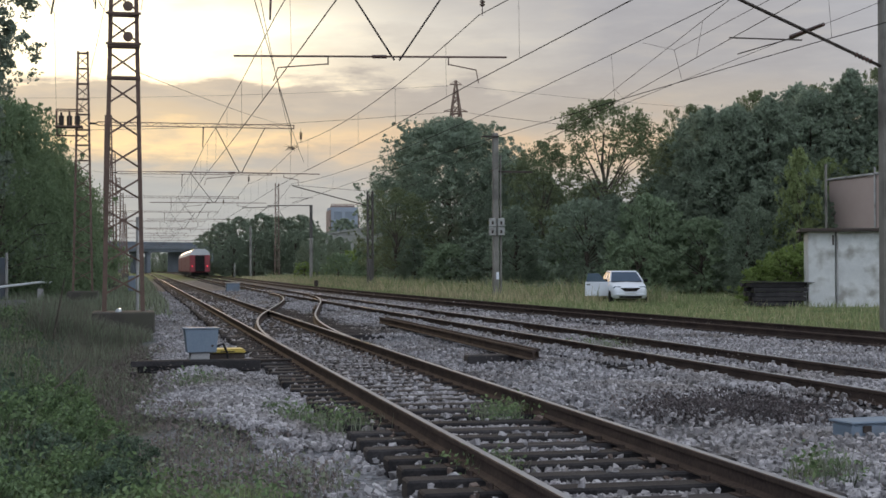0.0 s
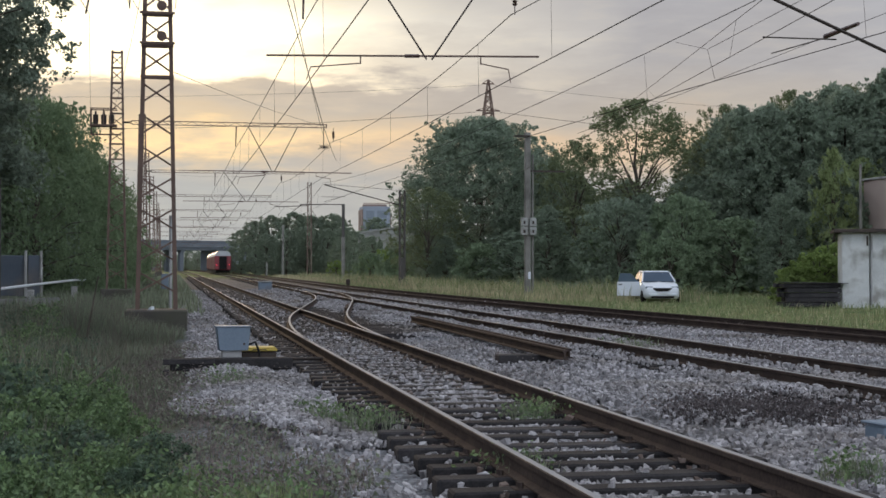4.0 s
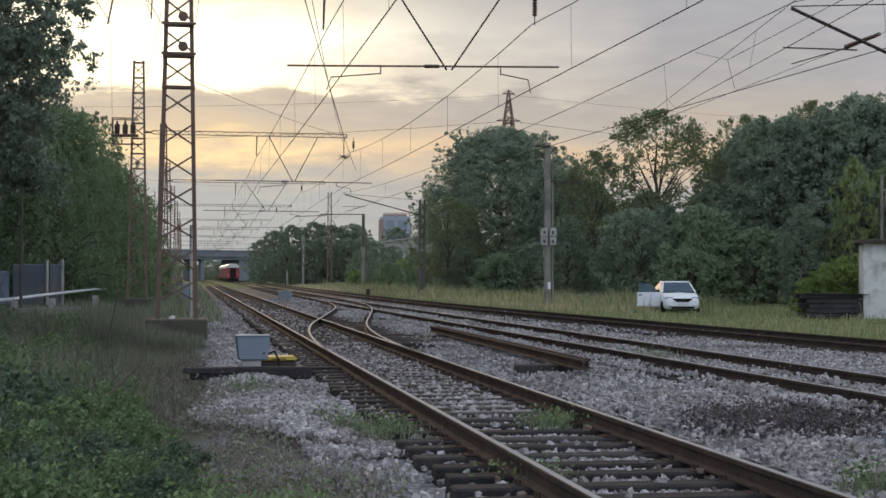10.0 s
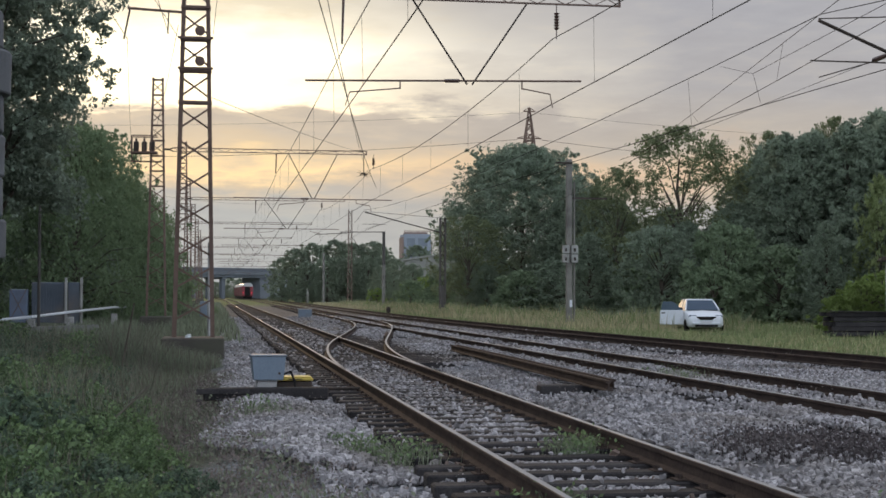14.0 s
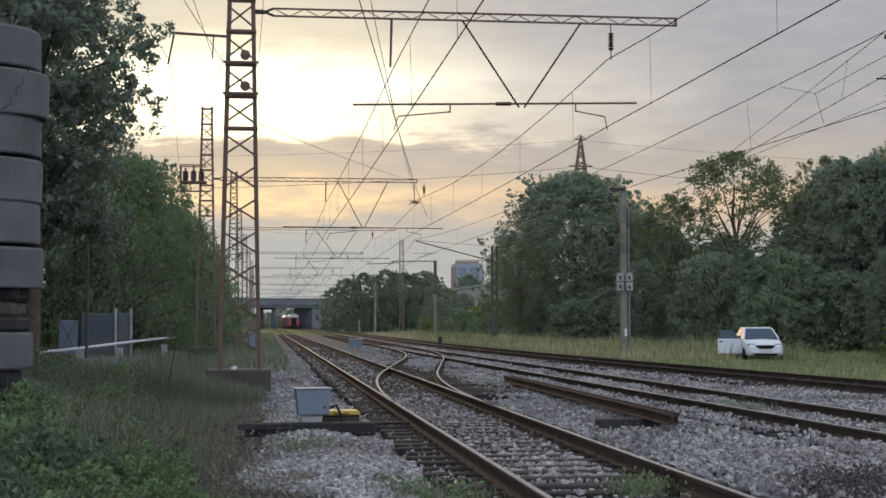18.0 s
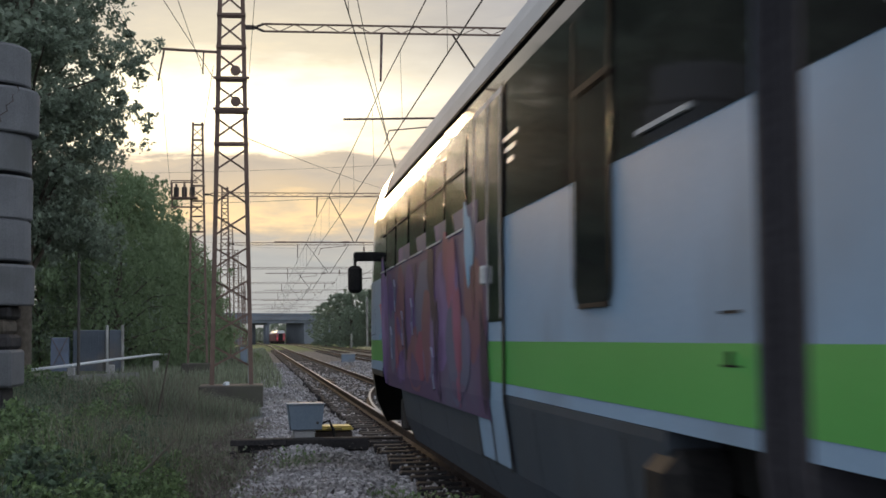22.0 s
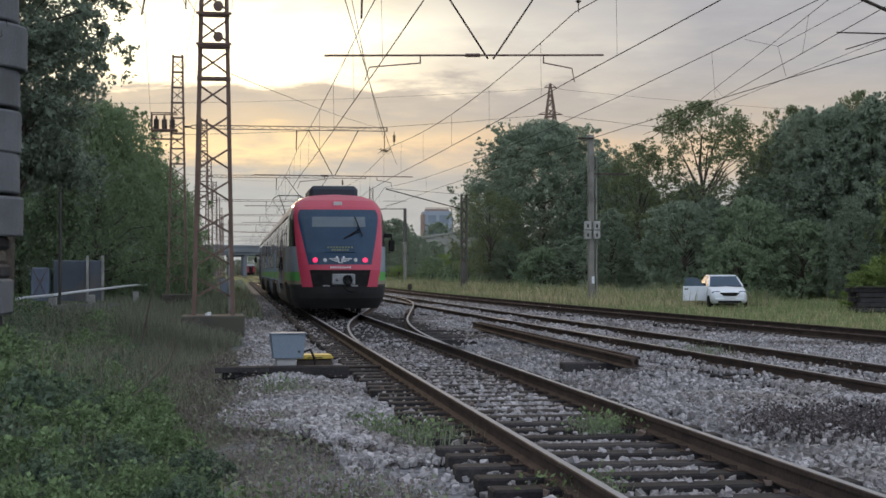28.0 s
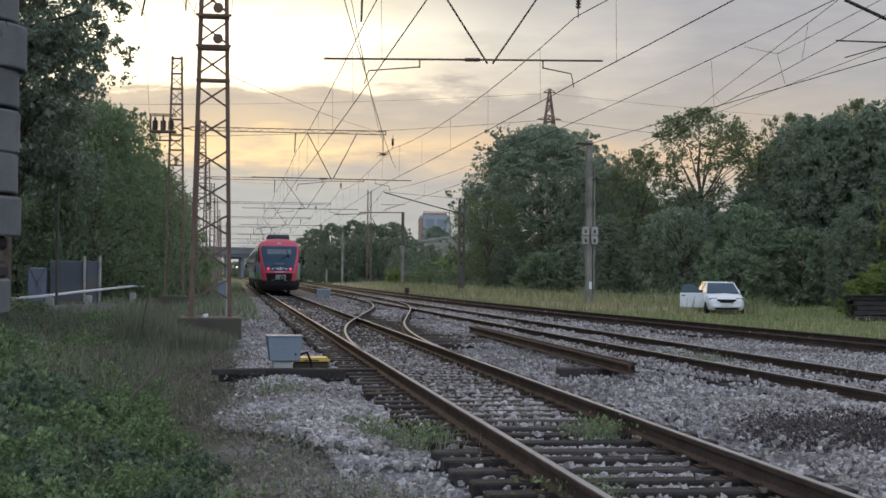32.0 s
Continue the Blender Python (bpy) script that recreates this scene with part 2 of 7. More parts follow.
setmat("train_green", (0.072, 0.300, 0.062), (0.090, 0.345, 0.080), 0.8, 0.42, coat=0.1)
setmat("train_grey", (0.040, 0.051, 0.066), (0.058, 0.069, 0.084), 0.9, 0.55, spec=0.1, stain=(0.045, 0.050, 0.058))
setmat("train_red", (0.40, 0.030, 0.068), (0.47, 0.045, 0.088), 0.8, 0.5, coat=0.08)
setmat("roof_silver", (0.36, 0.37, 0.39), (0.46, 0.47, 0.48), 1.2, 0.7, spec=0.25)
setmat("dark_glass", (0.010, 0.012, 0.014), (0.016, 0.018, 0.020), 1.0, 0.07, spec=0.4)
setmat("black_rubber", (0.010, 0.010, 0.011), (0.024, 0.022, 0.021), 5.0, 0.7, bump=0.2, spec=0.08)
setmat("bellows_grey", (0.030, 0.029, 0.034), (0.055, 0.052, 0.060), 2.0, 0.8, bump=0.2, spec=0.15)
setmat("band_black", (0.010, 0.010, 0.011), (0.020, 0.019, 0.019), 1.5, 0.06, spec=0.3)
setmat("bogie_dirt", (0.020, 0.018, 0.017), (0.045, 0.038, 0.034), 4.0, 0.85, bump=0.3)
setmat("cabinet_grey", (0.135, 0.18, 0.235), (0.18, 0.225, 0.28), 2.0, 0.6, stain=(0.14, 0.16, 0.19), stain_scale=2.0)
setmat("yellow_paint", (0.42, 0.31, 0.05), (0.52, 0.39, 0.08), 3.0, 0.5)
setmat("tail_red", (0.85, 0.018, 0.085), (0.85, 0.018, 0.085), 1.0, 0.3, emit=1.7)


# ---- mesh building ----
class Shape:
    """Vertices and faces gathered into one mesh."""

    def __init__(self):
        self.v, self.f = [], []

    def add(self, verts, faces):
        k = len(self.v)
        self.v.extend(tuple(p) for p in verts)
        self.f.extend(tuple(i + k for i in q) for q in faces)
        return self

    def box(self, x0, x1, y0, y1, z0, z1, b=0.0, m=None):
        """A block, its edges chamfered by b."""
        if b <= 0:
            vs = [(x, y, z) for x in (x0, x1) for y in (y0, y1) for z in (z0, z1)]
            fs = [(0, 1, 3, 2), (4, 6, 7, 5), (0, 4, 5, 1), (2, 3, 7, 6), (0, 2, 6, 4), (1, 5, 7, 3)]
        else:
            vs, idx = [], {}
            for i, x in enumerate((x0, x1)):
                for j, y in enumerate((y0, y1)):
                    for k, z in enumerate((z0, z1)):
                        dx, dy, dz = b * (1 - 2 * i), b * (1 - 2 * j), b * (1 - 2 * k)
                        for a, p in enumerate(((x, y + dy, z + dz), (x + dx, y, z + dz), (x + dx, y + dy, z))):
                            idx[i, j, k, a] = len(vs)
                            vs.append(p)
            g = lambda i, j, k, a: idx[i, j, k, a]
            fs = []
            for s in (0, 1):
                q = [(s, 0, 0), (s, 1, 0), (s, 1, 1), (s, 0, 1)]
                fs.append([g(*c, 0) for c in q][:: 1 if s else -1])
                q = [(0, s, 0), (1, s, 0), (1, s, 1), (0, s, 1)]
                fs.append([g(*c, 1) for c in q][:: -1 if s else 1])
                q = [(0, 0, s), (1, 0, s), (1, 1, s), (0, 1, s)]
                fs.append([g(*c, 2) for c in q][:: 1 if s else -1])
            for i in (0, 1):
                for j in (0, 1):
                    fs.append([g(i, j, 0, 0), g(i, j, 0, 1), g(i, j, 1, 1), g(i, j, 1, 0)])
                    fs.append([g(i, 0, j, 0), g(i, 0, j, 2), g(i, 1, j, 2), g(i, 1, j, 0)])
                    fs.append([g(0, i, j, 1), g(0, i, j, 2), g(1, i, j, 2), g(1, i, j, 1)])
                    for k in (0, 1):
                        fs.append([g(i, j, k, 0), g(i, j, k, 1), g(i, j, k, 2)])
        if m is not None:
            vs = [m @ Vector(p) for p in vs]
        return self.add(vs, fs)

    def tube(self, p0, p1, r0, r1=None, n=6, caps=True):
        p0, p1 = Vector(p0), Vector(p1)
        r1 = r0 if r1 is None else r1
        d = (p1 - p0).normalized()
        a = d.orthogonal().normalized()
        c = d.cross(a)
        vs = []
        for p, r in ((p0, r0), (p1, r1)):
            for i in range(n):
                t = 2 * math.pi * i / n
                vs.append(p + (a * math.cos(t) + c * math.sin(t)) * r)
        fs = [(i, (i + 1) % n, n + (i + 1) % n, n + i) for i in range(n)]
        if caps:
            fs += [tuple(range(n))[::-1], tuple(range(n, 2 * n))]
        return self.add(vs, fs)

    def beam(self, p0, p1, w, h=None, up=(0, 0, 1)):
        """A straight bar of rectangular section from p0 to p1."""
        p0, p1 = Vector(p0), Vector(p1)
        h = w if h is None else h
        d = (p1 - p0).normalized()
        u = Vector(up)
        if abs(d.dot(u)) > 0.98:
            u = Vector((0, 1, 0))
        s = d.cross(u).normalized() * (w / 2)
        u = s.cross(d).normalized() * (h / 2)
        vs = [p + a * s + b * u for p in (p0, p1) for a, b in ((-1, -1), (1, -1), (1, 1), (-1, 1))]
        return self.add(vs, [(3, 2, 1, 0), (4, 5, 6, 7), (0, 1, 5, 4), (1, 2, 6, 5), (2, 3, 7, 6), (3, 0, 4, 7)])

    def line(self, pts, r, n=4):
        """A round wire or pipe through the points, in one piece."""
        pts = [Vector(p) for p in pts]
        side, vs = None, []
        for i, p in enumerate(pts):
            d = (pts[min(i + 1, len(pts) - 1)] - pts[max(i - 1, 0)]).normalized()
            side = d.orthogonal().normalized() if side is None else (side - d * side.dot(d)).normalized()
            c = d.cross(side)
            vs += [p + (side * math.cos(2 * math.pi * k / n) + c * math.sin(2 * math.pi * k / n)) * r for k in range(n)]
        fs = [(i * n + k, i * n + (k + 1) % n, (i + 1) * n + (k + 1) % n, (i + 1) * n + k) for i in range(len(pts) - 1) for k in range(n)]
        fs += [tuple(range(n))[::-1], tuple((len(pts) - 1) * n + k for k in range(n))]
        return self.add(vs, fs)

    def sweep(self, prof, path, closed=True):
        """A profile of (sideways, up) carried along a path of points in plan."""
        k, n = len(prof), len(path)
        vs = []
        for i, p in enumerate(path):
            a, b = Vector(path[max(0, i - 1)]), Vector(path[min(n - 1, i + 1)])
            d = (b - a); d.z = 0; d.normalize()
            s = Vector((d.y, -d.x, 0))
            vs += [Vector(p) + s * x + Vector((0, 0, z)) for x, z in prof]
        fs = []
        for i in range(n - 1):
            for j in range(k if closed else k - 1):
                q = (j + 1) % k
                fs.append((i * k + j, i * k + q, (i + 1) * k + q, (i + 1) * k + j))
        if closed:
            fs += [tuple(range(k))[::-1], tuple((n - 1) * k + j for j in range(k))]
        return self.add(vs, fs)

    def lathe(self, rings, n=16, m=None):
        """Rings of (radius, height) about z."""
        vs = [(r * math.cos(2 * math.pi * i / n), r * math.sin(2 * math.pi * i / n), z) for r, z in rings for i in range(n)]
        if m is not None:
            vs = [m @ Vector(p) for p in vs]
        fs = [(a * n + i, a * n + (i + 1) % n, (a + 1) * n + (i + 1) % n, (a + 1) * n + i) for a in range(len(rings) - 1) for i in range(n)]
        fs += [tuple(range(n))[::-1], tuple((len(rings) - 1) * n + i for i in range(n))]
        return self.add(vs, fs)

    def data(self, name, mat, smooth=False):
        me = bpy.data.meshes.new(name)
        me.from_pydata([tuple(p) for p in self.v], [], self.f)
        me.materials.append(MAT[mat])
        if smooth:
            me.polygons.foreach_set("use_smooth", [True] * len(me.polygons))
        me.update()
        return me


def part(name, shape, mat, parent, label="", smooth=False, at=None):
    """One mesh object under a thing or a part."""
    me = shape.data(name, mat, smooth) if isinstance(shape, Shape) else shape
    ob = new(name, me)
    ob.parent = parent
    if at is not None:
        ob.matrix_basis = at
    if label:
        ob["label"] = label
    return ob


def thing(name, loc, label, category, group="", kind="", rz=0):
    ob = new(name)
    ob.empty_display_size = 0.2
    ob.matrix_basis = pose(*loc, 0, 0, rz)
    return tagged(ob, label, category, group, kind)


def solid(name, shape, mat, label, category, kind="", group="", smooth=False, loc=(0, 0, 0)):
    """A thing, or a piece of the setting, that is one mesh."""
    ob = new(name, shape.data(name, mat, smooth))
    ob.location = loc
    return tagged(ob, label, category, group, kind)


def bulk(name, verts, faces, mat, smooth=False):
    me = bpy.data.meshes.new(name)
    me.from_pydata(verts, [], faces)
    me.materials.append(MAT[mat])
    if smooth:
        me.polygons.foreach_set("use_smooth", [True] * len(me.polygons))
    me.update()
    return me


# ---- plan of the tracks ----
XA = 2.970            # centre of the near track
HALF = 0.7525         # half the distance between rail centres


def far_bend(y):
    return -3.1 * max(0.0, (y - 250) / 200) ** 2


def track_a(y):
    return XA + far_bend(y)


def track_b(y):
    return 8.05 + 0.006 * y - 0.0165 * (min(y, 80) - 16) + far_bend(y)


def track_c(y):
    d = min(y, 104) - 26
    return 13.4 - 0.075 * d + (0.00048 * d * d if d > 0 else 0) + 0.006 * y + far_bend(y)


def crossover(y):
    y += 2.6
    if y < 26:
        return XA
    if y < 44:
        return XA + 0.136 * (y - 26) ** 2 / 36
    if y < 56:
        return XA + 1.224 + 0.136 * (y - 44)
    d = y - 56
    return XA + 2.85 + 0.136 * d - 0.142 * d * d / 48


def ground_z(x, y):
    z = 0.0
    d = abs(x - 2.97)
    if d < 2.2:                             # the bed sinks between the near track's sleepers
        z -= 0.07 * min(1.0, (2.2 - d) / 0.7)
    if x < 0.4:
        z -= 0.16 * min(1.0, (0.4 - x) / 1.2)
    if x < -3.0:
        z += 0.25 * min(1.0, (-3.0 - x) / 5.0)
    if x > 14.6:
        z -= 0.10 * min(1.0, (x - 14.6) / 4.0)
    return z


def ground_material():
    m = bpy.data.materials.new("ground_soil")
    m.use_nodes = True
    nt = m.node_tree
    b = nt.nodes["Principled BSDF"]
    N, L = nt.nodes.new, nt.links.new
    b.inputs["Roughness"].default_value = 0.95
    b.inputs["Specular IOR Level"].default_value = 0.2
    geo = N("ShaderNodeTexCoord")
    sep = N("ShaderNodeSeparateXYZ")
    L(geo.outputs["Object"], sep.inputs[0])

    def noise_tex(scale, detail=5):
        n = N("ShaderNodeTexNoise")
        n.inputs["Scale"].default_value, n.inputs["Detail"].default_value = scale, detail
        L(geo.outputs["Object"], n.inputs["Vector"])
        return n.outputs["Fac"]

    def ramp(v, p0, p1, c0, c1):
        r = N("ShaderNodeValToRGB")
        r.color_ramp.elements[0].position, r.color_ramp.elements[1].position = p0, p1
        r.color_ramp.elements[0].color, r.color_ramp.elements[1].color = (*c0, 1), (*c1, 1)
        L(v, r.inputs[0])
        return r.outputs[0]

    def blend(f, a, c):
        x = N("ShaderNodeMix"); x.data_type = "RGBA"
        L(f, x.inputs["Factor"]); L(a, x.inputs["A"]); L(c, x.inputs["B"])
        return x.outputs["Result"]

    def edge(axis, at, width, wobble):
        """0 below a line in plan, 1 above, frayed by noise."""
        a = N("ShaderNodeMath"); a.operation = "MULTIPLY_ADD"
        a.inputs[1].default_value = wobble
        L(noise_tex(0.6), a.inputs[0]); L(sep.outputs[axis], a.inputs[2])
        r = N("ShaderNodeMapRange")
        r.inputs["From Min"].default_value, r.inputs["From Max"].default_value = at + wobble / 2 - width, at + wobble / 2 + width
        L(a.outputs[0], r.inputs["Value"])
        return r.outputs[0]

    vo = N("ShaderNodeTexVoronoi")
    vo.inputs["Scale"].default_value = 17.0
    L(geo.outputs["Object"], vo.inputs["Vector"])
    stones = ramp(vo.outputs["Color"], 0.1, 0.9, (0.11, 0.112, 0.122), (0.30, 0.305, 0.33))
    dirt = ramp(noise_tex(1.3), 0.4, 0.6, (0.080, 0.072, 0.070), (0.155, 0.142, 0.135))
    ballast = blend(ramp(noise_tex(0.33), 0.50, 0.66, (0, 0, 0), (1, 1, 1)), stones, dirt)
    ballast = blend(edge("Y", 56.0, 9.0, 14.0), ballast, ramp(noise_tex(0.8), 0.4, 0.62, (0.092, 0.080, 0.074), (0.165, 0.150, 0.135)))
    soil = ramp(noise_tex(0.9), 0.4, 0.6, (0.055, 0.068, 0.045), (0.11, 0.112, 0.08))
    grass = ramp(noise_tex(0.5), 0.42, 0.6, (0.075, 0.11, 0.035), (0.17, 0.17, 0.07))
    c = blend(edge("X", 0.1, 0.5, 2.0), soil, ballast)
    c = blend(edge("X", 14.9, 0.5, 1.6), c, grass)
    c = blend(edge("Y", 185.0, 25.0, 20.0), c, grass)
    L(c, b.inputs["Base Color"])
    bp = N("ShaderNodeBump")
    bp.inputs["Strength"].default_value, bp.inputs["Distance"].default_value = 0.9, 0.05
    L(vo.outputs["Distance"], bp.inputs["Height"]); L(bp.outputs[0], b.inputs["Normal"])
    return m


MAT["ground"] = ground_material()


def build_ground():
    xs = [-3000, -800, -200, -80, -40, -20] + [-14 + 0.5 * i for i in range(75)] + [28, 40, 80, 200, 800, 3000]
    ys = [-800, -100, -20] + [-8 + 0.6 * i for i in range(120)] + [70, 85, 100, 130, 170, 230, 320, 500, 900, 3000]
    vs = [(x, y, ground_z(x, y) - 0.03 + (0.05 * noise.noise(Vector((x * 0.7, y * 0.7, 0))) if -14 < x < 23 and y < 64 else 0)) for y in ys for x in xs]
    n = len(xs)
    fs = [(j * n + i, j * n + i + 1, (j + 1) * n + i + 1, (j + 1) * n + i) for j in range(len(ys) - 1) for i in range(n - 1)]
    tagged(new("ground", bulk("ground", vs, fs, "ground", True)), "stony railway ground with weeds and rough grass", "ground", kind="structure")


build_ground()

RAIL = [(-0.070, 0), (0.070, 0), (0.070, 0.012), (0.012, 0.03), (0.009, 0.105), (0.034, 0.115), (0.036, 0.145), (0.028, 0.150), (-0.028, 0.150), (-0.036, 0.145), (-0.034, 0.115), (-0.009, 0.105), (-0.012, 0.03), (-0.070, 0.012)]
HEAD = [(-0.025, 0.0), (0.025, 0.0), (0.023, 0.003), (-0.023, 0.003)]


def rail(parent, centre, off, y0, y1, step=2.0, bright=True):
    n = max(1, int((y1 - y0) / step))
    path = [(centre(y0 + (y1 - y0) * i / n) + off, y0 + (y1 - y0) * i / n, 0.05) for i in range(n + 1)]
    r = part("rail", Shape().sweep(RAIL, path), "rail_rust", parent)
    if bright:
        part("running_surface", Shape().sweep(HEAD, [(x, y, 0.2) for x, y, z in path]), "rail_steel", r, "worn bright top of the rail")
    return r


def build_tracks():
    a = thing("railway_track", (0, 0, 0), "near railway track on dark wooden sleepers in grey ballast", "railway track", "tracks", "structure")
    b = thing("railway_track", (0, 0, 0), "middle railway track half buried in grey ballast", "railway track", "tracks", "structure")
    c = thing("railway_track", (0, 0, 0), "rusty outer railway track beside the grass", "railway track", "tracks", "structure")
    x = thing("railway_track", (0, 0, 0), "curved crossover track leading to the middle track", "railway track", "tracks", "structure")
    for t, f in ((a, track_a), (b, track_b), (c, track_c)):
        far = 600
        for s in (-HALF, HALF):
            rail(t, f, s, -400, far, 4.0, t is not c)
    for s in (-HALF, HALF):
        rail(x, crossover, s, 24.5 if s < 0 else 23.4, 77.4, 0.8)
    # guard rails opposite the frog
    part("check_rail", Shape().sweep(RAIL, [(XA - HALF + 0.11, y, 0.05) for y in (43, 48.5)]), "rail_rust", a)
    part("check_rail", Shape().sweep(RAIL, [(crossover(y) + HALF - 0.11, y, 0.05) for y in (44, 46, 48, 49.5)]), "rail_rust", x)
    wood = Shape().box(-1.3, 1.3, -0.115, 0.115, -0.15, 0, 0.015).data("sleeper", "sleeper_wood")
    wide = Shape().box(-1.35, 2.6, -0.12, 0.12, -0.15, 0, 0.015).data("sleeper", "sleeper_wood")
    rng = random.Random(3)
    for t, f, n, sink in ((a, track_a, 130, 0.046), (b, track_b, 90, 0.02), (c, track_c, 90, 0.03)):
        for i in range(n):
            y = 5.5 + 0.58 * i + rng.uniform(-0.03, 0.03)
            me = wide if t is a and 30 < y < 50 else wood
            part("sleeper", me, "", t, at=pose(f(y) + rng.uniform(-0.04, 0.04), y, sink + rng.uniform(-0.008, 0.006), 0, 0, rng.uniform(-0.8, 0.8)))
    for t, f, sink in ((a, track_a, 0.046), (b, track_b, 0.02), (c, track_c, 0.03)):
        for i in range(1, 26):              # the same tracks go on beside and behind the viewer
            y = 5.5 - 0.58 * i + rng.uniform(-0.03, 0.03)
            part("sleeper", wood, "", t, at=pose(f(y), y, sink, 0, 0, rng.uniform(-0.8, 0.8)))
    for t, f in ((a, track_a), (b, track_b)):
        far = Shape()
        for i in range(190):
            y = (81.2 if t is a else 58.0) + 0.62 * i
            x0 = f(y)
            far.box(x0 - 1.3, x0 + 1.3, y - 0.12, y + 0.12, -0.1, 0.035)
        tagged(part("sleepers", far, "sleeper_wood", t), kind="stuff")
    for i in range(50):
        y = 49 + 0.6 * i
        part("sleeper", wood, "", x, at=pose(crossover(min(y, 77.4)), y, 0.035, 0, 0, -6 if y < 62 else -2))


build_tracks()


def scatter_stones():
    rng = np.random.default_rng(5)
    base = np.array([(-1, -1, -1), (1, -1, -1), (1, 1, -1), (-1, 1, -1), (-1, -1, 1), (1, -1, 1), (1, 1, 1), (-1, 1, 1)], float) * 0.62
    quads = np.array([(4, 5, 6, 7), (0, 1, 5, 4), (1, 2, 6, 5), (2, 3, 7, 6), (3, 0, 4, 7)])
    P = []

    def field(n, x0, x1, y0, y1, keep):
        x, y = rng.uniform(x0, x1, n), rng.uniform(y0, y1, n)
        for u, v in zip(x, y):
            z = keep(u, v)
            if z is not None:
                P.append((u, v, z))

    def near_rail(u, v):
        for f in (track_a, track_b, track_c):
            d = abs(abs(u - f(v)) - HALF)
            if d < 0.10:
                return True
        if 23 < v < 77.4 and abs(abs(u - crossover(v)) - HALF) < 0.1:
            return True
        return False

    def keep(u, v):
        if near_rail(u, v):
            return None
        h = noise.noise(Vector((u * 0.33, v * 0.22, 3.0)))
        if u < (0.75 if v < 12 else 0.05 if v > 14.5 else 0.75 - 0.28 * (v - 12)) + 0.45 * h:
            return None
        d = abs(u - XA)
        if d < 1.25:                      # between the sleepers of the near track
            if v > 21 and d < 0.7 and h > 0.34 and rng.uniform() > 0.35:
                return None
            if u < XA - HALF - 0.12 and v < 30:     # the left shoulder lies low, the sleeper ends stand free
                return rng.uniform(-0.11, -0.05) if rng.uniform() < 0.6 else rng.uniform(-0.04, 0.03) if rng.uniform() < 0.3 else None
            ph = ((v - 5.5) / 0.58) % 1.0
            if 0.23 < ph < 0.77:
                return (rng.uniform(-0.05, 0.012) if v < 14 else rng.uniform(-0.03, 0.034)) if abs(abs(u - XA) - HALF) > 0.17 else rng.uniform(-0.08, -0.02)
            return 0.06 if rng.uniform() < (0.012 if v < 17 else 0.05) else None
        if (h > 0.22 or (u - 5.9) ** 2 / 2.2 + (v - 13.2) ** 2 / 3.0 < 1) and rng.uniform() > 0.2:
            return None                   # bare, dirty patches
        if abs(u - track_b(v)) < 1.2 and rng.uniform() > 0.85 or abs(u - track_c(v)) < 1.3 and rng.uniform() > 0.55:
            return None
        return ground_z(u, v) + (0.05 if abs(u - track_b(v)) < 1.5 else 0.0) + rng.uniform(0.0, 0.045) + 0.05 * noise.noise(Vector((u * 0.9, v * 0.9, 0))) + (0.07 * math.exp(-((u - 0.95) / 0.45) ** 2) if 12 < v < 33 else 0)

    field(50000, -0.4, 11.0, 7.0, 17.0, keep)
    field(9000, 0.0, 1.9, 11.5, 33.0, keep)
    field(24000, 1.8, 4.15, 7.0, 30.0, keep)
    field(34000, -0.8, 14.5, 17.0, 34.0, keep)
    field(16000, -0.2, 14.0, 34.0, 62.0, keep)
    field(14000, 1.7, 8.6, 32.0, 60.0, keep)
    field(9000, 0.2, 12.0, 58.0, 95.0, keep)
    field(14000, 0.4, 9.0, -4.0, 7.0, keep)
    P = np.array(P)
    n = len(P)
    size = rng.uniform(0.016, 0.036, (n, 1, 1)) * (1 + 0.25 * (P[:, 1] > 34))[:, None, None]
    v = base[None] + rng.uniform(-0.38, 0.38, (n, 8, 3))
    v *= size * rng.uniform(0.7, 1.35, (n, 1, 3))
    a = rng.uniform(0, 6.28, n)
    t = rng.uniform(-0.6, 0.6, n)
    ca, sa, ct, st = np.cos(a)[:, None], np.sin(a)[:, None], np.cos(t)[:, None], np.sin(t)[:, None]
    x, y, z = v[..., 0], v[..., 1], v[..., 2]
    y, z = y * ct - z * st, y * st + z * ct
    x, y = x * ca - y * sa, x * sa + y * ca
    v = np.stack((x, y, z), -1) + P[:, None]
    # stones close to the near rails are brown with rust
    rail_gap = np.abs(np.abs(P[:, 0] - XA) - HALF)
    rusty = (P[:, 1] < 60) & (rng.uniform(0, 1, n) < 0.95 * np.exp(-(rail_gap / 0.22) ** 2))
    for keys, name, mat, label in ((~rusty, "ballast", "ballast_stone", "loose grey crushed stone ballast round the tracks"), (rusty, "rusty_ballast", "ballast_rust", "rust-brown ballast stones along the near rails")):
        w = v[keys]
        f = (quads[None] + 8 * np.arange(len(w))[:, None, None]).reshape(-1, 4)
        tagged(new(name, bulk(name, w.reshape(-1, 3).tolist(), f.tolist(), mat)), label, "ballast", kind="stuff")


scatter_stones()


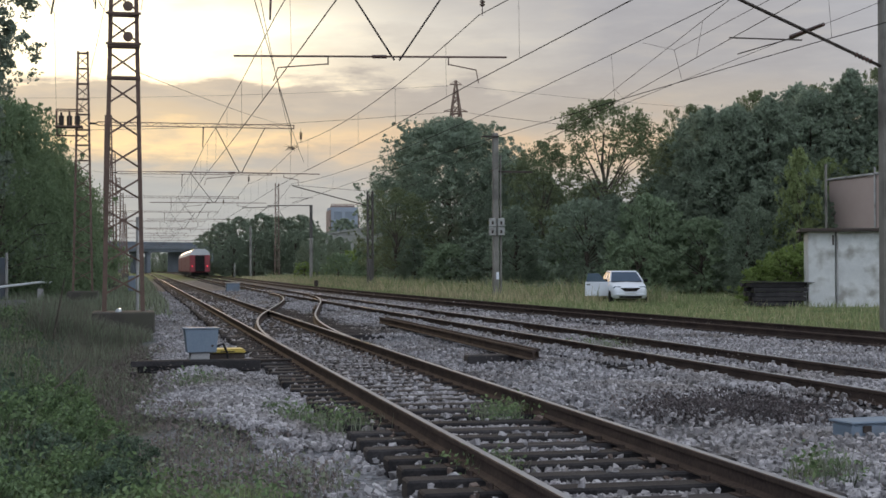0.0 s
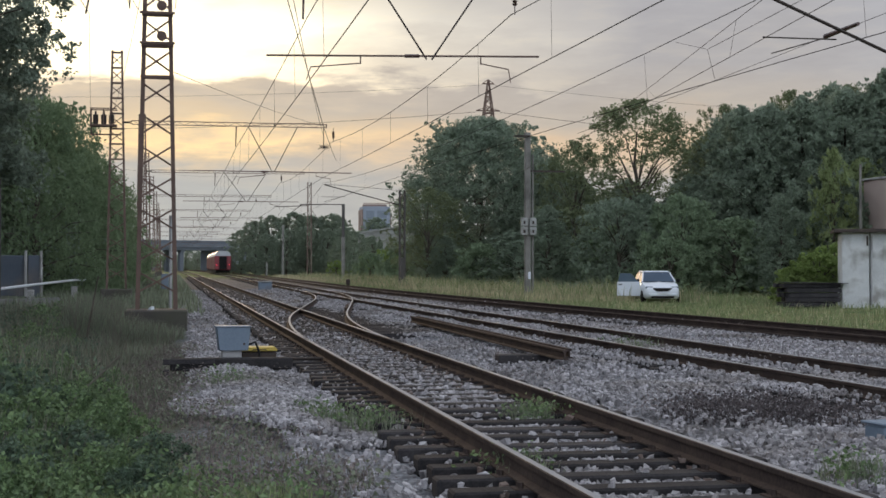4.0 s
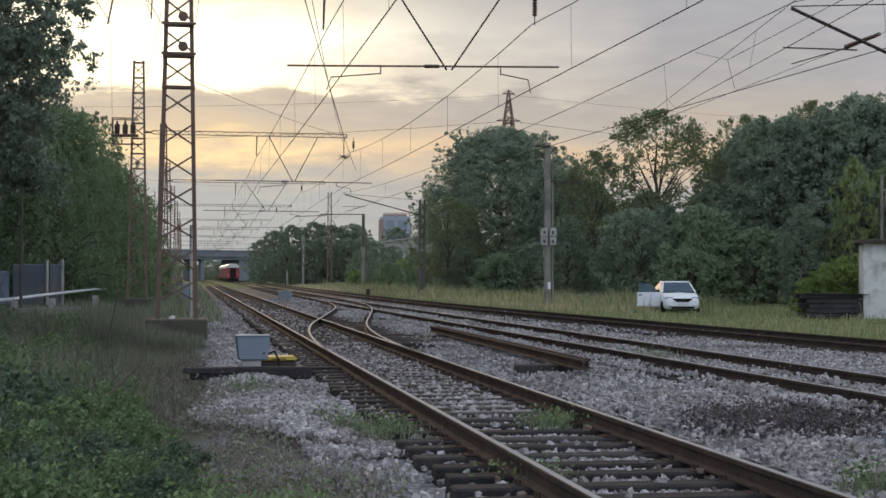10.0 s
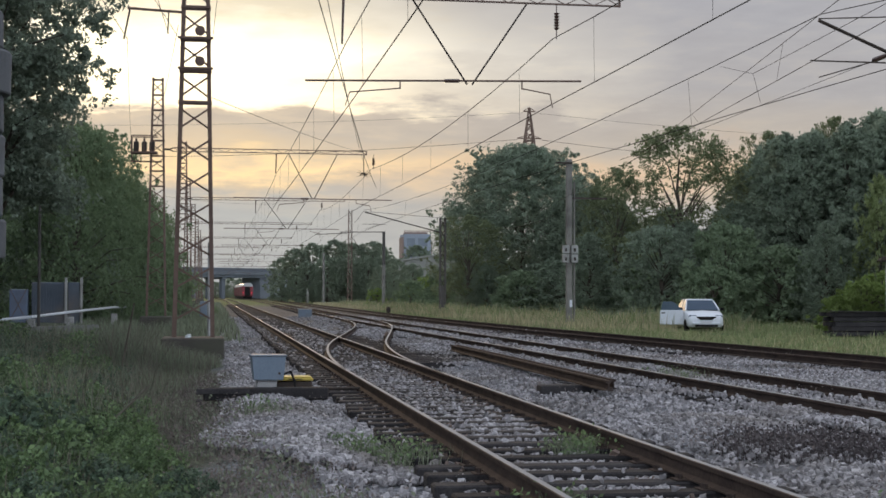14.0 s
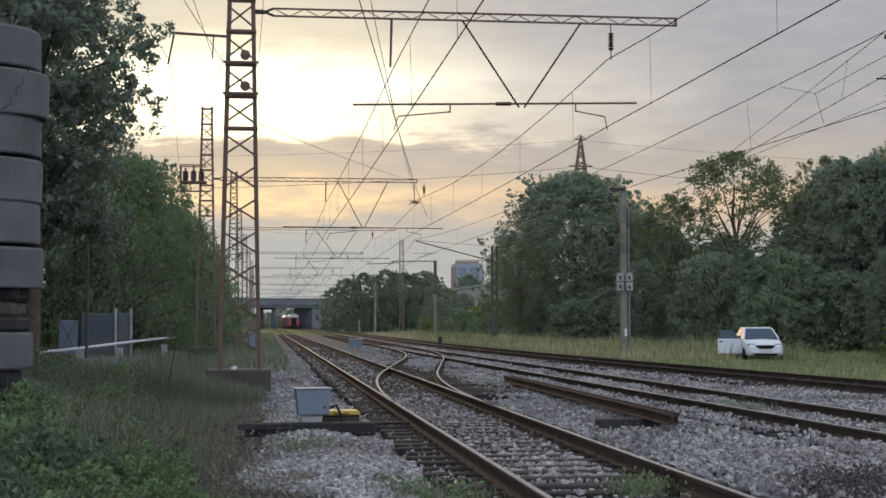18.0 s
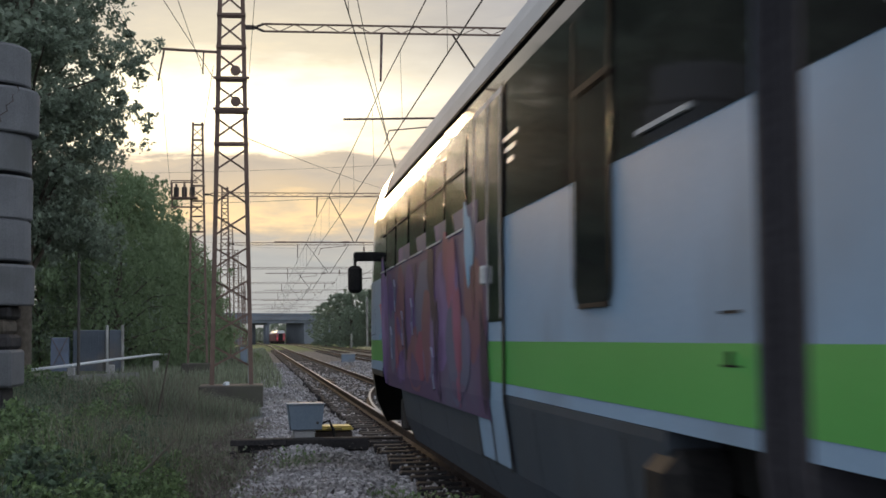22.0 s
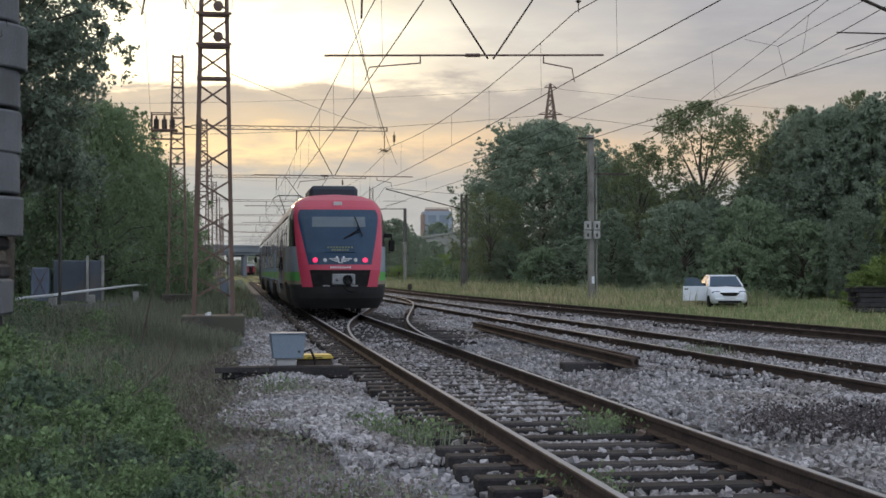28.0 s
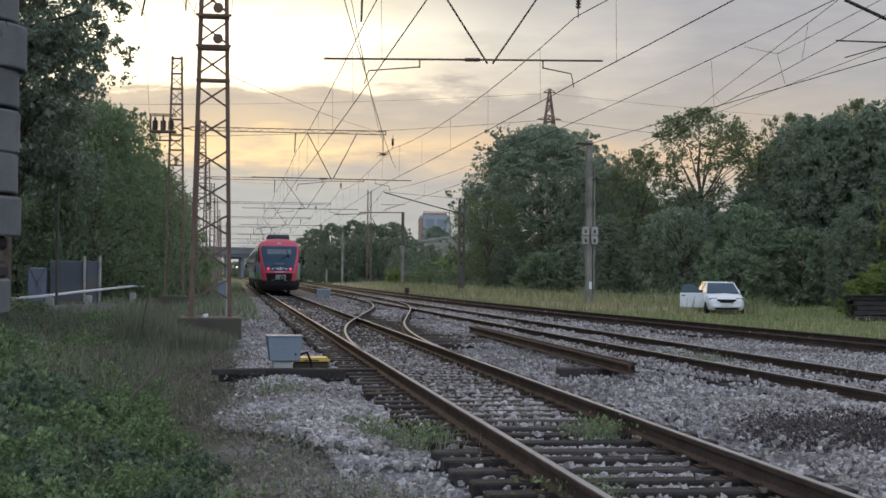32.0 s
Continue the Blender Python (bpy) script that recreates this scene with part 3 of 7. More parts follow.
# ---- overhead line ----
def lattice_mast(parent, z0, z1, w0, w1, panel, leg=0.07, bar=0.035):
    """Four legs that lean in, with crossed bars on each face."""
    def corner(i, z):
        k = (z - z0) / (z1 - z0)
        w = (w0 + (w1 - w0) * k) / 2
        sx, sy = ((-1, -1), (1, -1), (1, 1), (-1, 1))[i % 4]
        return Vector((sx * w, sy * w, z))
    for i in range(4):
        part("leg", Shape().beam(corner(i, z0), corner(i, z1), leg, leg, (0, 1, 0)), "mast_steel", parent)
    n = max(2, round((z1 - z0) / panel))
    for i in range(4):
        s = Shape()
        for k in range(n):
            za, zb = z0 + (z1 - z0) * k / n, z0 + (z1 - z0) * (k + 1) / n
            s.beam(corner(i, za), corner(i + 1, zb), 0.015, bar)
            s.beam(corner(i + 1, za), corner(i, zb), 0.015, bar)
            if k % 2 == 0:
                s.beam(corner(i, za), corner(i + 1, za), bar * 1.4, bar * 1.4)
        tagged(part("bracing", s, "mast_steel", parent), kind="stuff")


def channel_mast(parent, z0, z1, w0, w1, pitch, cross_from, fine):
    """Two channel legs that lean together, laced with flat crossed bars; crosspieces between the upper panels."""
    def wide(z):
        return (w0 + (w1 - w0) * (z - z0) / (z1 - z0)) / 2
    for sx in (-1, 1):
        leg = part("leg", Shape().beam((sx * wide(z0), 0, z0), (sx * wide(z1), 0, z1), 0.035, 0.24, (0, 1, 0)), "mast_steel", parent)
        for y in (-0.105, 0.105):
            part("flange", Shape().beam((sx * (wide(z0) - 0.035), y, z0), (sx * (wide(z1) - 0.035), y, z1), 0.085, 0.022, (0, 1, 0)), "mast_steel", leg)
    n = int((z1 - z0) / pitch)
    top = z1 - 0.1
    lace = Shape()
    for k in range(n):
        zb = top - pitch * k
        za, ze = zb - pitch + 0.12, zb - 0.12
        if za < z0:
            break
        for y, g in ((-0.125, 1), (0.125, -1)):
            p, q = (-g * wide(za), y, za), (g * wide(ze), y, ze)
            if fine:
                part("brace", Shape().beam(p, q, 0.042, 0.012, (0, 1, 0)), "mast_steel", parent)
            else:
                lace.beam(p, q, 0.055, 0.012, (0, 1, 0))
        if zb > cross_from:
            for y in (-0.13, 0.13):
                bar = Shape().beam((-wide(zb) - 0.03, y, zb), (wide(zb) + 0.03, y, zb), 0.05, 0.06)
                if fine:
                    part("crosspiece", bar, "mast_steel", parent)
                else:
                    lace.add(bar.v, bar.f)
    if not fine:
        tagged(part("bracing", lace, "mast_steel", parent), kind="stuff")


def insulator_string(parent, p0, p1, n=5, r=0.06):
    """A string of porcelain sheds on a rod."""
    p0, p1 = Vector(p0), Vector(p1)
    s = Shape().tube(p0, p1, 0.014, n=5)
    for i in range(n):
        c = p0.lerp(p1, 0.25 + 0.5 * (i + 0.5) / n)
        d = (p1 - p0).normalized() * 0.025
        s.tube(c - d, c + d, r, r * 0.45, 8)
    part("insulator", s, "insulator", parent)


def truss_arm(parent, x0, x1, z, h=0.17, fine=0.35):
    for dz, nm in ((0, "lower_chord"), (h, "upper_chord")):
        part(nm, Shape().beam((x0 + 0.5, 0, z + dz), (x1, 0, z + dz), 0.06, 0.035), "mast_steel", parent)
    s = Shape()
    x = x0 + 0.5
    k = 0
    while x < x1 - 0.05:
        e = min(x + fine, x1)
        s.beam((x, 0, z if k % 2 else z + h), (e, 0, z + h if k % 2 else z), 0.018, 0.018)
        x, k = e, k + 1
    s.beam((x1, 0, z - 0.02), (x1, 0, z + h + 0.02), 0.05)
    part("truss_web", s, "mast_steel", parent)
    e = Shape().beam((x0, 0, z + h / 2), (x0 + 0.3, 0, z + h / 2), 0.09)
    e.beam((x0 + 0.3, 0, z + h / 2), (x0 + 0.5, 0, z), 0.05).beam((x0 + 0.3, 0, z + h / 2), (x0 + 0.5, 0, z + h), 0.05)
    part("arm_root", e, "iron_dark", parent)


def rod_gear(parent, xl, xr, zl, zr, vx, v1, v2, zarm, xa, xb):
    """The V hanger, the insulated rod and the two steady arms."""
    part("hanger", Shape().tube((v1, 0, zarm), (vx - 0.06, 0, zl), 0.022), "iron_dark", parent)
    part("hanger", Shape().tube((v2, 0, zarm), (vx + 0.06, 0, zl), 0.022), "iron_dark", parent)
    zat = lambda x: zl + (zr - zl) * (x - xl) / (xr - xl)
    part("cross_rod", Shape().tube((xl, 0, zl), (xr, 0, zr), 0.024), "mast_steel", parent)
    part("insulator", Shape().tube((vx - 0.6, 0, zat(vx - 0.6)), (vx - 0.25, 0, zat(vx - 0.25)), 0.045, n=8), "insulator", parent, "brown rod insulator")
    for x, end in ((xa + 1.3, xa), (xb - 0.75, xb)):
        z = zat(x)
        s = Shape().tube((x, 0, z), (x, 0, z - 0.2), 0.016)
        kx = x + (end - x) * 0.92
        s.tube((x, 0, z - 0.18), (kx, 0, z - 0.30), 0.015).tube((kx, 0, z - 0.30), (end, 0, z - 0.62), 0.012)
        part("steady_arm", s, "mast_steel", parent)


def portal(y, tx, base_z, top, w0, w1, arm_z, arm_end, rod, v, near=False):
    p = thing("catenary_mast", (tx, y, 0), "rust-red lattice mast with a long lattice arm carrying overhead wires", "catenary mast", "catenary masts")
    part("footing", Shape().box(-w0 / 2 - 0.24, w0 / 2 + 0.24, -w0 / 2 - 0.24, w0 / 2 + 0.24, -0.4, base_z, 0.03), "footing_concrete", p, "dark stained concrete footing block")
    channel_mast(p, base_z, top, w0, w1, 0.735, 5.7 if near else 6.5, y < 80)
    truss_arm(p, w1 / 2, arm_end - tx, arm_z)
    xl, xr, zl, zr = rod
    rod_gear(p, xl - tx, xr - tx, zl, zr, v[0] - tx, v[1] - tx, v[2] - tx, arm_z, track_a(y) - tx, track_b(y) - tx)
    part("rod_insulator", Shape().tube((track_a(y) - 0.05 - tx, 0, arm_z), (track_a(y) - 0.08 - tx, 0, 7.38), 0.032, 0.024, 8), "insulator", p)
    insulator_string(p, (track_b(y) + 0.1 - tx, 0, arm_z), (track_b(y) + 0.1 - tx, 0, 7.66), 6, 0.075)
    return p


t1 = portal(33.3, -0.50, 0.5, 11.89, 0.93, 0.46, 8.50, 9.63, (2.03, 8.67, 6.50, 6.65), (5.94, 4.56, 7.34), True)
# the near mast's left bracket and its round weights
part("bracket", Shape().beam((-0.25, 0, 8.0), (-1.55, 0, 8.06), 0.07, 0.05), "mast_steel", t1)
part("hanger", Shape().tube((-1.5, 0, 8.02), (-1.63, 0, 7.34), 0.022), "iron_dark", t1)
part("hanger", Shape().tube((-0.62, 0, 8.0), (-0.64, 0, 7.5), 0.016), "iron_dark", t1)
for z in (6.72, 7.42):
    part("shelf", Shape().beam((-0.40, -0.36, z - 0.06), (0.40, -0.36, z - 0.06), 0.06, 0.05), "mast_steel", t1)
    part("pulley", Shape().lathe([(0.02, -0.05), (0.11, -0.04), (0.115, 0.04), (0.02, 0.05)], 12, pose(0.10, -0.36, z + 0.10, 90, 0, 0)), "mast_steel", t1, "rusty round wire pulley")
t2 = portal(70.0, -2.78, 0.4, 11.9, 0.95, 0.50, 8.36, 7.33, (0.85, 8.60, 6.17, 6.13), (4.72, 3.5, 5.9))
part("platform", Shape().box(-1.25, 0, -0.4, 0.4, 8.22, 8.30), "mast_steel", t2)
for y in (-0.38, 0.38):
    part("platform_rail", Shape().beam((-1.22, y, 9.06), (0, y, 9.06), 0.05).beam((-1.22, y, 8.3), (-1.22, y, 9.06), 0.05).beam((-0.62, y, 8.3), (-0.62, y, 9.06), 0.04), "mast_steel", t2)
part("bracket", Shape().beam((-1.25, 0, 7.84), (0.2, 0, 7.84), 0.07).beam((-1.2, 0, 7.84), (-1.2, 0, 8.22), 0.05), "mast_steel", t2)
for x in (-1.0, -0.62, -0.25):
    part("switch_pot", Shape().lathe([(0.09, 8.3), (0.13, 8.4), (0.13, 8.78), (0.05, 8.82), (0.05, 8.95)], 10, pose(x, 0, 0)), "iron_dark", t2)
R9 = random.Random(9)
nest = Shape()
for i in range(26):
    a = R9.uniform(0, 6.28)
    nest.tube((10.0 + R9.uniform(-0.12, 0.12), R9.uniform(-0.1, 0.1), 7.42 + R9.uniform(-0.1, 0.06)), (10.0 + 0.36 * math.cos(a), 0.25 * math.sin(a), 7.40 + R9.uniform(-0.14, 0.22)), 0.012, 0.004, 4, False)
part("cable_clamp", nest, "iron_dark", t2, "dark tangle of clamps and cable ends")
part("hanger", Shape().tube((9.98, 0, 8.36), (9.98, 0, 7.45), 0.02), "iron_dark", t2)
for i, y in enumerate((105.0, 141.0, 178.0, 214.0, 252.0, 290.0, 330.0)):
    fb = far_bend(y)
    portal(y, (-2.3 if i == 0 else -2.6) + fb, 0.4, 12.5, 0.90, 0.46, 8.3, 9.4 + fb, (0.6 + fb, 9.0 + fb, 6.25, 6.25), (5.2 + fb, 3.6 + fb, 6.6 + fb))

SPANS = [-3.0, 33.3, 70.0, 105.0, 141.0, 178.0, 214.0, 252.0, 290.0, 330.0, 420.0]


def overhead_line(name, f, spans, zc, zm, sag, label, dx=0.18):
    ln = thing(name, (0, 0, 0), label, "overhead line", "overhead lines", "structure")
    con, mes, dr = Shape(), Shape(), Shape()
    for k, (a, b) in enumerate(zip(spans, spans[1:])):
        pts_c, pts_m = [], []
        n = 10
        for i in range(n + 1):
            u = i / n
            y = a + (b - a) * u
            zig = dx * (1 - 2 * u) * (1 if k % 2 else -1)
            s = 4 * u * (1 - u)
            pts_c.append((f(y) + zig, y, zc - 0.04 * s))
            pts_m.append((f(y) + zig * 0.3, y, zm - sag * s))
        con.line(pts_c, 0.011)
        mes.line(pts_m, 0.011)
        if b < 180:
            for i in (1, 3, 5, 7, 9):
                dr.tube(pts_c[i], pts_m[i], 0.005, n=3, caps=False)
    part("contact_wire", con, "wire", ln)
    part("messenger_wire", mes, "wire", ln)
    part("droppers", dr, "wire", ln)


overhead_line("overhead_line", track_a, SPANS, 5.90, 7.42, 0.12, "contact and carrying wire over the near track", 0.06)
overhead_line("overhead_line", track_b, SPANS, 6.10, 7.66, 0.45, "contact and carrying wire over the middle track", 0.03)
overhead_line("overhead_line", track_c, [-8.0, 30.0, 107.0, 150.0, 200.0, 260.0, 330.0, 420.0], 6.18, 7.80, 0.9, "contact and carrying wire over the outer track")



def crossover_wire():
    """The wires that lead from the near track across to the middle one."""
    ln = thing("overhead_line", (0, 0, 0), "contact and carrying wire over the crossover", "overhead line", "overhead lines", "structure")
    con = [(-1.33 + 0.132 * y, y, 5.95 + (0.0 if y < 50 else 0.03 * (y - 50))) for y in (-3, 10, 20.2, 31.4, 45, 58, 66)]
    mes = [(-1.28 + 0.1215 * y, y, 7.3 + 0.0006 * (y - 40) ** 2) for y in (-3, 5, 12, 20, 29.2, 36, 45, 56.6, 70)]
    part("contact_wire", Shape().line(con, 0.009), "wire", ln)
    part("messenger_wire", Shape().line(mes, 0.009), "wire", ln)
    part("droppers", Shape().tube((1.34, 20.2, 5.95), (1.25, 20.2, 7.5), 0.005, n=3).tube((2.82, 31.4, 5.95), (2.55, 31.4, 7.3), 0.005, n=3).tube((4.6, 45, 5.95), (4.2, 45, 7.3), 0.005, n=3), "wire", ln)


def siding_wires():
    """Wires that swing away from the outer track towards the switch pole."""
    ln = thing("overhead_line", (0, 0, 0), "thin contact and carrying wire swinging away over the grass", "overhead line", "overhead lines", "structure")
    carry = lambda y: (11.85 + 0.172 * (y - 26.7), y, 7.1)
    touch = lambda y: (11.5 + 0.122 * (y - 26.1), y, 6.1)
    part("messenger_wire", Shape().line([carry(y) for y in (-3, 12, 27, 45, 67.7)], 0.0075), "wire", ln)
    part("contact_wire", Shape().line([touch(y) for y in (-3, 12, 27, 45, 67.7)], 0.008), "wire", ln)
    part("droppers", Shape().tube(carry(29.9), touch(28.9), 0.005, n=3).tube(carry(42.3), touch(36.5), 0.005, n=3), "wire", ln)
    part("stay_wire", Shape().line([(10.2, -3, 7.07), (12.9, 29.2, 7.07), (13.3, 34, 7.07)], 0.007), "wire", ln)
    part("bridle", Shape().line([(12.95, 35.4, 7.46), (13.3, 34, 7.07), (13.1, 33, 6.2)], 0.006), "wire", ln)
    part("anchor_wire", Shape().line([(16.87, 30, 7.7), (15.7, 36, 7.12), (14.6, 41.8, 6.56), (13.6, 47, 6.1)], 0.007), "wire", ln)
    part("anchor_insulator", Shape().tube((16.2, 33.3, 7.38), (16.45, 32.0, 7.5), 0.07, 0.05, 8), "insulator", ln)


siding_wires()
crossover_wire()
setmat("grey_paint", (0.24, 0.25, 0.24), (0.34, 0.34, 0.32), 3.0, 0.7, stain=(0.16, 0.15, 0.14), stain_scale=2.0)


def side_pole(x, y, h, r, group="line poles", bracket=True, arm_x=None, mat="pole_grey", label="grey concrete line pole with a slanting bracket beside the grass"):
    p = thing("line_pole", (x, y, 0), label, "line pole", group)
    part("shaft", Shape().box(-r, r, -r, r, -0.3, h, r * 0.25), mat, p)
    if bracket:
        e = (arm_x if arm_x is not None else track_c(y)) - x
        part("bracket_tube", Shape().tube((-r, 0, 6.2), (e, 0, 7.66), 0.04, n=8), "iron_dark", p)
        part("tie_rod", Shape().tube((-r, 0, min(h, 7.9)), (e, 0, 7.70), 0.015, n=5), "iron_dark", p)
        part("steady_arm", Shape().tube((e + 1.6, 0, 6.75), (e - 0.2, 0, 6.75), 0.018, n=5).tube((e + 1.2, 0, 6.74), (e, 0, 6.38), 0.014, n=5), "iron_dark", p)
        insulator_string(p, (-r, 0, 6.2), (-r + (e + r) * 0.25, 0, 6.2 + 0.365), 5, 0.07)
    return p


side_pole(17.02, 30.0, 9.0, 0.15)
p2 = side_pole(17.0, 67.7, 8.1, 0.14, bracket=False)
for x in (-0.22, 0.22):
    for z in (3.05, 3.49):
        b = part("switch_box", Shape().box(x - 0.17, x + 0.17, -0.3, -0.16, z, z + 0.41, 0.02), "grey_paint", p2, "pale cable box fixed to the pole")
        part("slot", Shape().box(x - 0.05, x + 0.05, -0.306, -0.298, z + 0.10, z + 0.26), "iron_dark", b)
part("second_post", Shape().tube((0.26, 0, -0.3), (0.26, 0, 7.0), 0.06, 0.05, 8), "pole_grey", p2)
part("plate", Shape().box(0.0, 0.13, -0.16, -0.145, 0.9, 1.25), "white_paint", p2, "small white plate")
part("crossbar", Shape().beam((-0.7, -0.2, 7.9), (0.1, -0.2, 7.9), 0.09), "iron_dark", p2)
part("crossbar", Shape().beam((0.1, 0, 6.2), (1.9, 0, 6.2), 0.09), "iron_dark", p2)
p3 = side_pole(16.85, 107.0, 7.3, 0.075, mat="pole_dark", label="dark two-legged laced line mast with a slanting bracket")
part("second_leg", Shape().box(0.30, 0.45, -0.075, 0.075, -0.3, 7.3, 0.02), "pole_dark", p3)
for k in range(9):
    z = 0.5 + 0.75 * k
    part("lacing", Shape().beam((0.0, -0.08, z), (0.37, -0.08, z + 0.72), 0.05, 0.02, (0, 1, 0)).beam((0.37, 0.08, z), (0.0, 0.08, z + 0.72), 0.05, 0.02, (0, 1, 0)), "iron_dark", p3)
p4 = side_pole(17.6, 150.0, 4.6, 0.17, bracket=False, label="grey concrete line pole, upper shaft darkened as against the sky, with side bar")
# upper half coloured dark, the way the pole looks against bright sky
part("steel_head", Shape().box(-0.15, 0.15, -0.15, 0.15, 4.603, 8.1, 0.03), "pole_dark", p4, "upper shaft darkened as it looks against the sky")
part("crossbar", Shape().beam((-4.6, 0, 8.0), (0.15, 0, 8.05), 0.09), "iron_dark", p4)
part("stay", Shape().tube((-4.4, 0, 8.0), (-5.4, 0, 7.2), 0.03, n=5), "iron_dark", p4)
side_pole(16.55, 220.0, 7.8, 0.17, bracket=False)
side_pole(15.1, 235.0, 2.2, 0.14, bracket=False, label="short pale concrete post")
p5 = thing("catenary_mast", (19.85, 212.0, 0), "slim dark lattice mast rising above distant trees", "catenary mast", "line poles")
lattice_mast(p5, -0.3, 14.0, 0.62, 0.50, 1.3, 0.07, 0.03)
part("crossbar", Shape().beam((-5.2, 0, 10.3), (-0.4, 0, 10.5), 0.10).beam((0.4, 0, 9.8), (1.3, 0, 8.4), 0.08), "iron_dark", p5)
side_pole(15.9, 100.0, 2.1, 0.12, bracket=False, mat="pole_dark", label="short dark post in the dry grass")
side_pole(36.6, 71.6, 7.1, 0.06, bracket=False, label="thin grey pole beside the young trees")
side_pole(23.8, 300.0, 9.0, 0.2, bracket=False)

# ties and feeders between the masts
t = thing("feeder_wires", (0, 0, 0), "thin dark feeder and tie wires strung between the masts", "feeder wire", kind="structure")
for a, b, sag in (((-0.15, 33.3, 6.05), (7.2, 70, 8.45), 0.1), ((-2.05, 33.3, 7.35), (-4.0, 70, 8.6), 0.4), ((-2.05, 33.3, 7.35), (-3.95, -3, 7.35), 0.0), ((-0.92, 33.3, 7.45), (-4.0, -3, 7.45), 0.0), ((-1.12, 33.3, 7.5), (-2.05, -3, 7.5), 0.0), ((-0.9, 33.3, 7.7), (-3.2, 70, 8.4), 0.4), ((-2.6, 70, 6.2), (7.0, 105, 8.3), 0.3), ((17.0, 67.7, 8.0), (16.8, 107, 7.2), 0.8), ((17.0, 67.7, 5.7), (19.1, 107, 6.7), 0.6), ((17.0, 67.7, 6.2), (36.0, 90, 6.2), 0.8), ((-0.1, 33.2, 7.5), (0.6, -3, 7.4), 0.0)):
    a, b = Vector(a), Vector(b)
    part("wire", Shape().line([a.lerp(b, i / 12) - Vector((0, 0, sag * 4 * (i / 12) * (1 - i / 12))) for i in range(13)], 0.007), "wire", t)


# ---- trees ----
def leaf_cloud(rng, centres, radii, per, size, flat=0.8, droop=0.0, knots=0):
    """Leaves as small diamond blades gathered in clumps; with knots, each clump breaks up into that many tufts."""
    c = np.repeat(np.array(centres), per, 0)
    r = np.repeat(np.array(radii), per, 0)
    n = len(c)
    if knots:
        m = len(centres)
        k = rng.normal(size=(m, knots, 3))
        k /= np.linalg.norm(k, axis=2)[..., None]
        k *= rng.uniform(0.35, 1.0, (m, knots, 1))
        which = rng.integers(0, knots, (m, per))
        k = k[np.arange(m)[:, None], which].reshape(-1, 3)
        p = c + (k + rng.normal(size=(n, 3)) * 0.17) * r[:, None] * np.array((1, 1, flat))
    else:
        d = rng.normal(size=(n, 3))
        d /= np.linalg.norm(d, axis=1)[:, None]
        p = c + d * rng.uniform(0.25, 1.0, (n, 1)) ** 0.5 * r[:, None] * np.array((1, 1, flat))
    if droop:
        p[:, 2] -= droop * rng.uniform(0, 1, n) ** 2 * r
    u = rng.normal(size=(n, 3)); u /= np.linalg.norm(u, axis=1)[:, None]
    if droop:
        u[:, 2] -= 1.2; u /= np.linalg.norm(u, axis=1)[:, None]
    w = np.cross(u, rng.normal(size=(n, 3))); w /= np.linalg.norm(w, axis=1)[:, None]
    s = size * rng.uniform(0.6, 1.3, (n, 1))
    v = np.stack((p + u * s, p + w * s * 0.55, p - u * s, p - w * s * 0.55), 1).reshape(-1, 3)
    return v, np.arange(4 * n).reshape(n, 4)


TREES = {}


